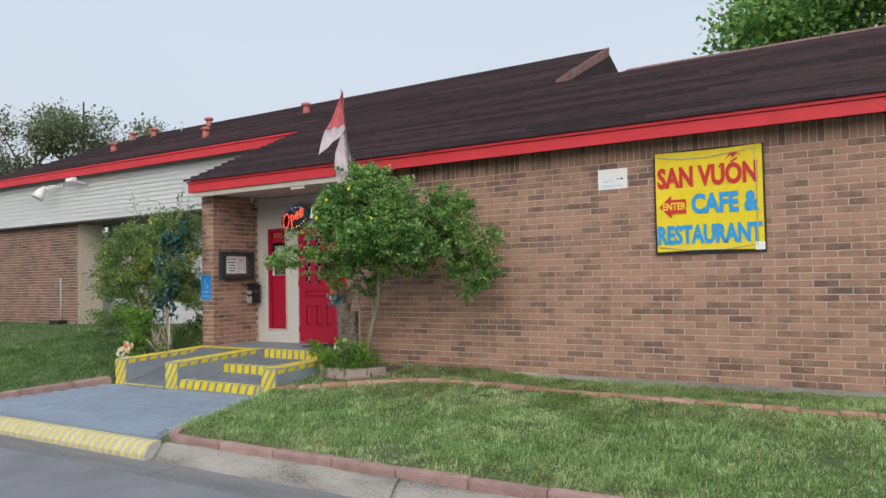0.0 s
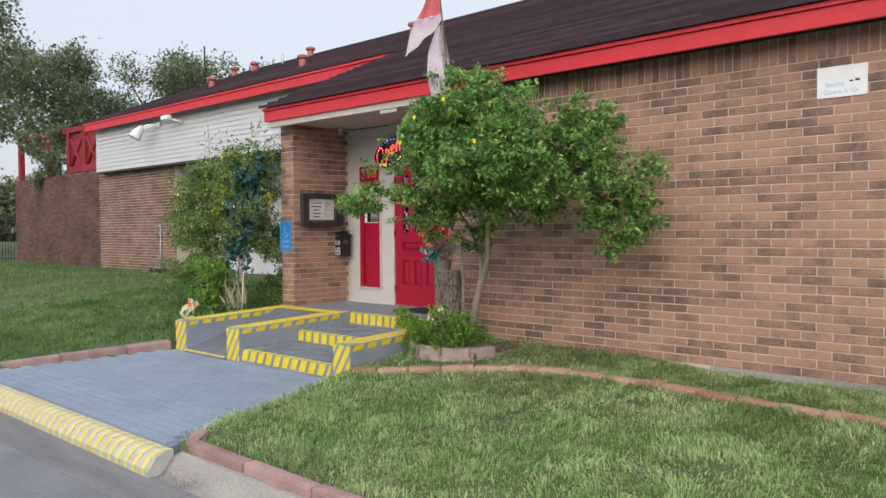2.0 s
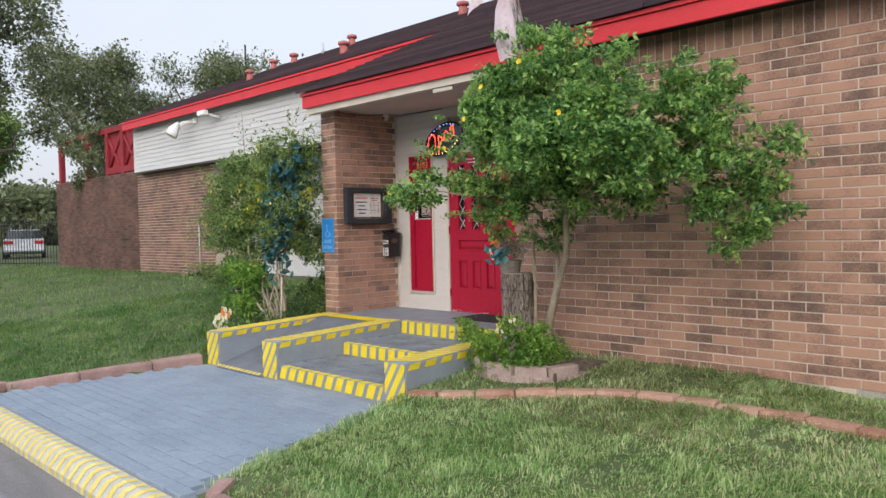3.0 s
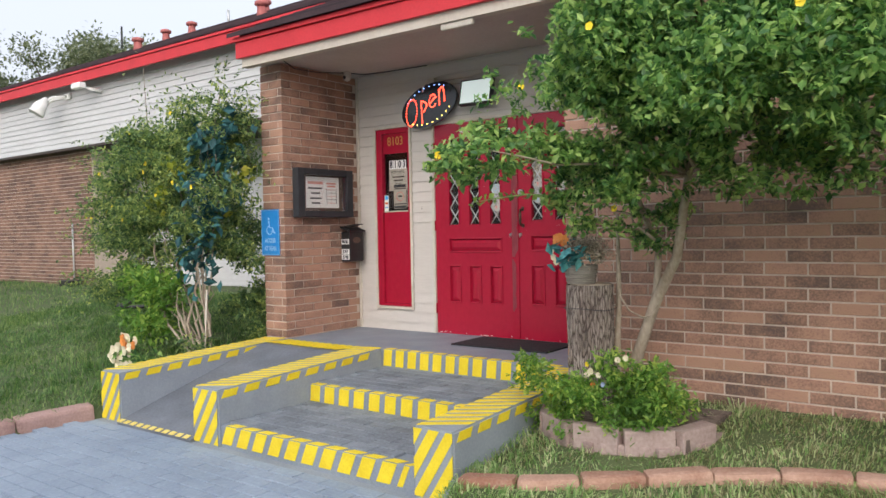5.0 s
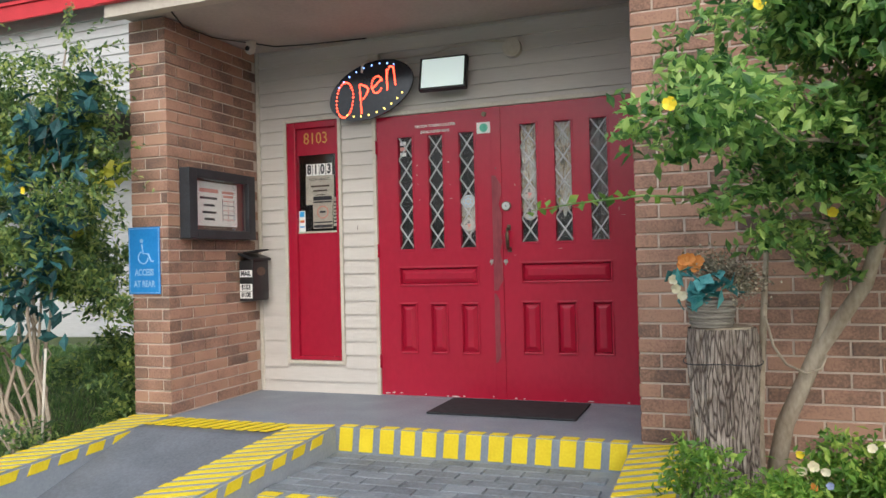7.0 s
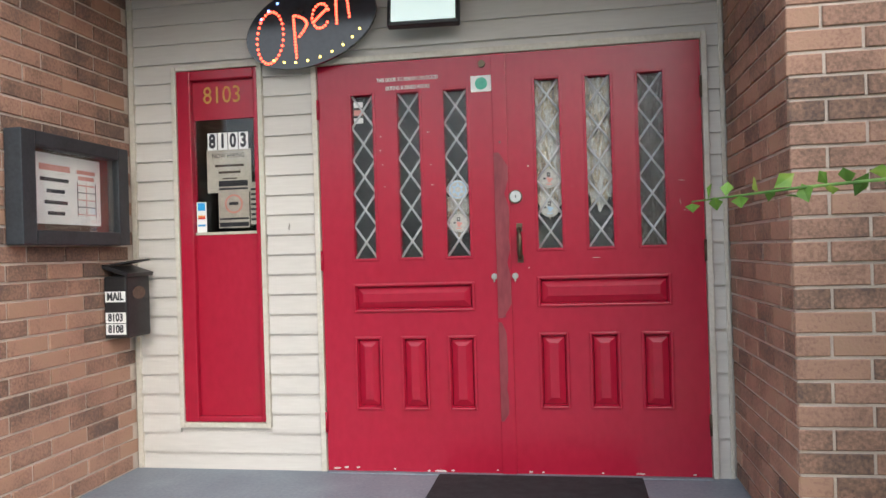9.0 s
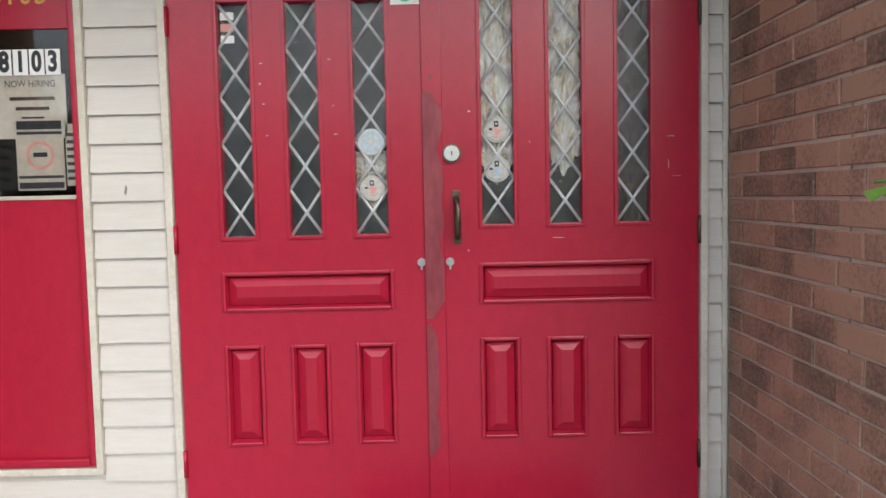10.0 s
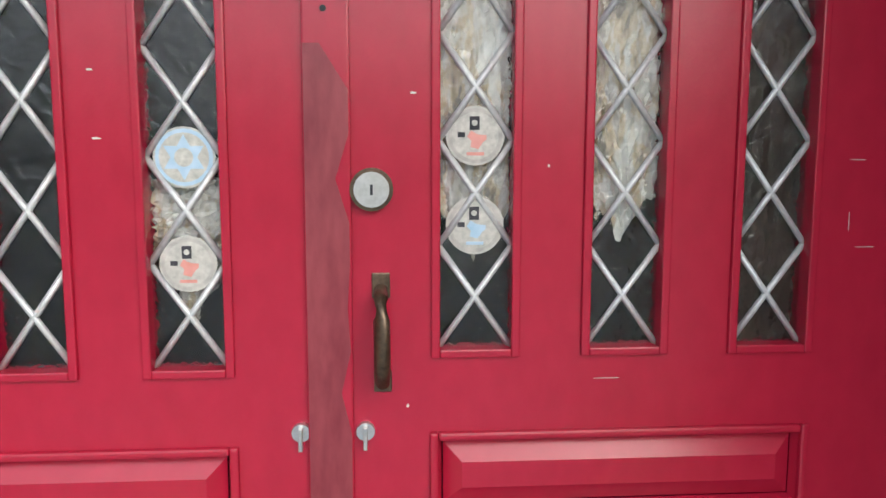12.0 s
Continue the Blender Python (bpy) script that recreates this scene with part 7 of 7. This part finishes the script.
def car(at, heading):
    c = thing("parked_car", (0, 0, 0), "silver saloon car parked behind the fence", "car")
    side = [(0.0, 0.35), (0.03, 0.72), (0.18, 0.98), (1.15, 1.02), (3.3, 0.98), (4.25, 0.86), (4.5, 0.62), (4.5, 0.32), (4.0, 0.22), (0.5, 0.22)]
    def shell(profile, w0, w1, zmid):
        bm = bmesh.new()
        rings = []
        for w, sgn in ((w1, -1), (w0, -0.9), (w0, 0.9), (w1, 1)):
            rings.append([bm.verts.new((p[0], sgn * w / 2, p[1])) for p in profile])
        n = len(profile)
        for a, b in zip(rings, rings[1:]):
            for i in range(n):
                bm.faces.new((a[i], a[(i + 1) % n], b[(i + 1) % n], b[i]))
        bm.faces.new(rings[0])
        bm.faces.new(rings[-1][::-1])
        bmesh.ops.recalc_face_normals(bm, faces=bm.faces[:])
        bmesh.ops.bevel(bm, geom=bm.edges[:], offset=0.04, segments=2, affect="EDGES")
        return bm
    part("body", shell(side, 1.82, 1.78, 0.6), M_SILVER, c)
    cabin = [(0.55, 0.98), (1.35, 1.42), (2.55, 1.45), (3.45, 0.98)]
    part("window_glass", shell(cabin, 1.50, 1.56, 1.2), M_CARGLASS, c)
    part("car_roof", shell([(1.28, 1.40), (1.36, 1.455), (2.55, 1.475), (2.66, 1.41)], 1.40, 1.36, 1.4), M_SILVER, c)
    for x in (0.85, 3.65):
        for y in (-0.86, 0.86):
            wheel = part("wheel", tube(bmesh.new(), [(x, y - 0.1, 0.32), (x, y + 0.1, 0.32)], 0.32, 20), M_BLACK, c)
            part("rim", tube(bmesh.new(), [(x, y - 0.105, 0.32), (x, y + 0.105, 0.32)], 0.2, 14), M_METAL, wheel)
    for y in (-0.68, 0.68):
        part("tail_light", boxed(-0.02, 0.16, y - 0.2, y + 0.2, 0.74, 0.90, 0.03), M_TAIL, c)
    part("number_plate", boxed(-0.02, 0.02, -0.18, 0.18, 0.66, 0.78), M_WHITE, c)
    part("bumper", boxed(-0.05, 0.15, -0.85, 0.85, 0.34, 0.50, 0.04), M_SILVER, c)
    c.matrix_basis = pose(*at, 0, 0, heading)
    return c


car((-44.3, 14.6, lawn(-44, 14.6)), 163)
pole = thing("utility_pole", (-42, 26, 0.6), "thin tall pole behind the building", "pole")
part("shaft", tube(bmesh.new(), [(-42, 26, 0.5), (-42, 26, 12.5)], [0.12, 0.05], 8), M_IRON, pole)
part("overhead_wire", tube(bmesh.new(), [(-42, 26, 10.6), (-52, 24, 10.2), (-66, 21, 10.6)], 0.012, 4), M_IRON, pole)


# ---- far trees ----
def far_tree(at, height, crown, seed, mat, leaf=0.30, dense=26, label="large leafy tree behind the building"):
    rng = random.Random(seed)
    t = thing("tree", at, label, "tree", "far trees")
    base = Vector(at)
    top = base + Vector((0, 0, height * 0.62))
    part("trunk", tube(bmesh.new(), limb(base - Vector((0, 0, 0.2)), top, 0.3, 6, seed), taper(height * 0.028, height * 0.012, 7), 8), M_OLDBARK, t)
    blobs = []
    for i in range(14):
        a, r = rng.uniform(0, 6.28), crown * rng.uniform(0.15, 0.8)
        z = height * rng.uniform(0.45, 0.95)
        s = crown * rng.uniform(0.22, 0.42) * (1.15 - abs(z / height - 0.65))
        b = base + Vector((r * math.cos(a), r * math.sin(a), z))
        blobs.append((b.x, b.y, b.z, s, s, s * 0.7))
        part("limb", tube(bmesh.new(), limb(base + Vector((0, 0, height * rng.uniform(0.3, 0.55))), b, 0.4, 6, seed + i), taper(height * 0.011, 0.03, 7), 6), M_OLDBARK, t)
    c, n, s = clumps(blobs, dense, 30, leaf * 1.5, leaf, seed, 0.3)
    tagged(part("crown", leaf_cloud("crown", c, n, s, seed + 1, 0.6), mat, t), kind="stuff")
    return t


far_tree((-43.0, 11.5, 0.55), 13.5, 5.2, 101, M_FARLEAF, 0.22, 40, "tall dark leafy tree beyond the fence")
far_tree((-50.0, 20.5, 0.6), 12.8, 5.0, 102, M_FARLEAF, 0.24, 26)
far_tree((-46.5, 25.5, 0.6), 12.2, 4.6, 103, M_FARLEAF, 0.22, 26)
far_tree((-41.0, 28.0, 0.6), 11.6, 4.2, 104, M_FARLEAF, 0.22, 22)
far_tree((-2.6, 33.0, 0.6), 14.0, 5.2, 105, M_LEAF, 0.28, 50)
far_tree((5.0, 34.0, 0.6), 15.5, 6.0, 106, M_LEAF, 0.28, 50)
far_tree((-58.0, 14.0, 0.5), 9.0, 5.0, 107, M_LEAF2, 0.3, 40, "yellow-green tree behind the parked car")


def woods():
    rng = np.random.default_rng(77)
    blobs = []
    for i in range(46):
        a = math.pi * (0.42 + 0.8 * i / 45)
        r = 95 + 14 * rng.random()
        x, y = -5 + r * math.cos(a), 5 + r * math.sin(a)
        blobs.append((x, y, 2.6 + rng.random() * 1.6, 6.0, 5.0, 3.0 + 1.8 * rng.random()))
    c, n, s = clumps(blobs, 26, 26, 0.9, 0.8, 78, 0.4)
    ob = part("far_woods", leaf_cloud("far_woods", c, n, s, 79, 0.7), M_FARLEAF)
    return tagged(ob, "line of distant green trees on the horizon", "trees", kind="stuff")


def street_woods():
    """Unseen trees added across the street, to darken what the door glass mirrors."""
    rng = np.random.default_rng(79)
    blobs = [(-70 + 4.2 * i, -42 + 6 * rng.random(), 3.0 + 1.5 * rng.random(), 3.6, 3.0, 3.6) for i in range(34)]
    c, n, s = clumps(blobs, 16, 24, 0.8, 0.9, 80, 0.4)
    ob = part("street_woods", leaf_cloud("street_woods", c, n, s, 81, 0.7), M_FARLEAF)
    return tagged(ob, "unseen tree row added across the street to darken the door glass reflections", "trees", kind="stuff")


woods()
street_woods()


# ---- worn spots on the doors ----
M_CHIP = material("bare_primer", (0.50, 0.42, 0.40), (0.70, 0.64, 0.62), 30, 0.8, 0.1)


def chip(owner, x, z, w, h, seed):
    rng = random.Random(seed)
    pts = []
    for j in range(9):
        a = 2 * math.pi * j / 9
        r = rng.uniform(0.55, 1.0)
        pts.append((x + w * r * math.cos(a), DOOR_Y - 0.0006, z + h * r * math.sin(a)))
    part("paint_chip", prism(bmesh.new(), pts, (0, -0.0006, 0)), M_CHIP, owner)


for i, (x, w) in enumerate(((-9.33, 0.025), (-9.28, 0.018), (-9.22, 0.010), (-9.03, 0.008), (-8.86, 0.012), (-8.80, 0.035), (-8.74, 0.012), (-8.52, 0.007))):
    chip(door_l, x, DR[2] + 0.012 + 0.006 * math.sin(i), w, 0.006, i)
for i, (x, w) in enumerate(((-8.36, 0.012), (-8.30, 0.008), (-8.02, 0.006), (-7.86, 0.010), (-7.84, 0.018), (-7.60, 0.010))):
    chip(door_r, x, DR[2] + 0.010, w, 0.005, i + 20)
for i, (x, z, w, h) in enumerate(((-8.815, 2.28, 0.008, 0.003), (-8.805, 2.12, 0.006, 0.002), (-8.80, 2.02, 0.008, 0.002), (-9.06, 2.20, 0.005, 0.003), (-9.05, 2.13, 0.006, 0.002), (-9.04, 2.02, 0.005, 0.002), (-8.90, 1.76, 0.004, 0.003), (-7.62, 1.99, 0.018, 0.0008), (-7.63, 1.89, 0.0008, 0.02), (-7.60, 1.85, 0.02, 0.0007), (-8.02, 1.64, 0.03, 0.0007), (-8.93, 2.34, 0.007, 0.002), (-9.055, 2.27, 0.007, 0.002), (-8.34, 1.60, 0.003, 0.004), (-8.33, 2.09, 0.006, 0.002), (-8.12, 1.98, 0.002, 0.003))):
    chip(door_l if x < -8.46 else door_r, x, z, w, h, i + 50)
part("scuff", prism(bmesh.new(), [(-9.552, DOOR_Y - 0.001, 1.83), (-9.545, DOOR_Y - 0.001, 1.86), (-9.54, DOOR_Y - 0.001, 1.845), (-9.546, DOOR_Y - 0.001, 1.82)], (0, -0.001, 0)), M_KERB, wall_door)
for i in range(4):
    part("screw", disc((-8.463, DOOR_Y - 0.012, 0.95 + i * 0.42), 0.005, 0.001, 10), M_INK, door_r)


# ---- pavers last ----
paver_path()
tread_pavers(0.304, 7.29, 7.96, steps)
tread_pavers(0.444, 8.12, 8.82, steps)
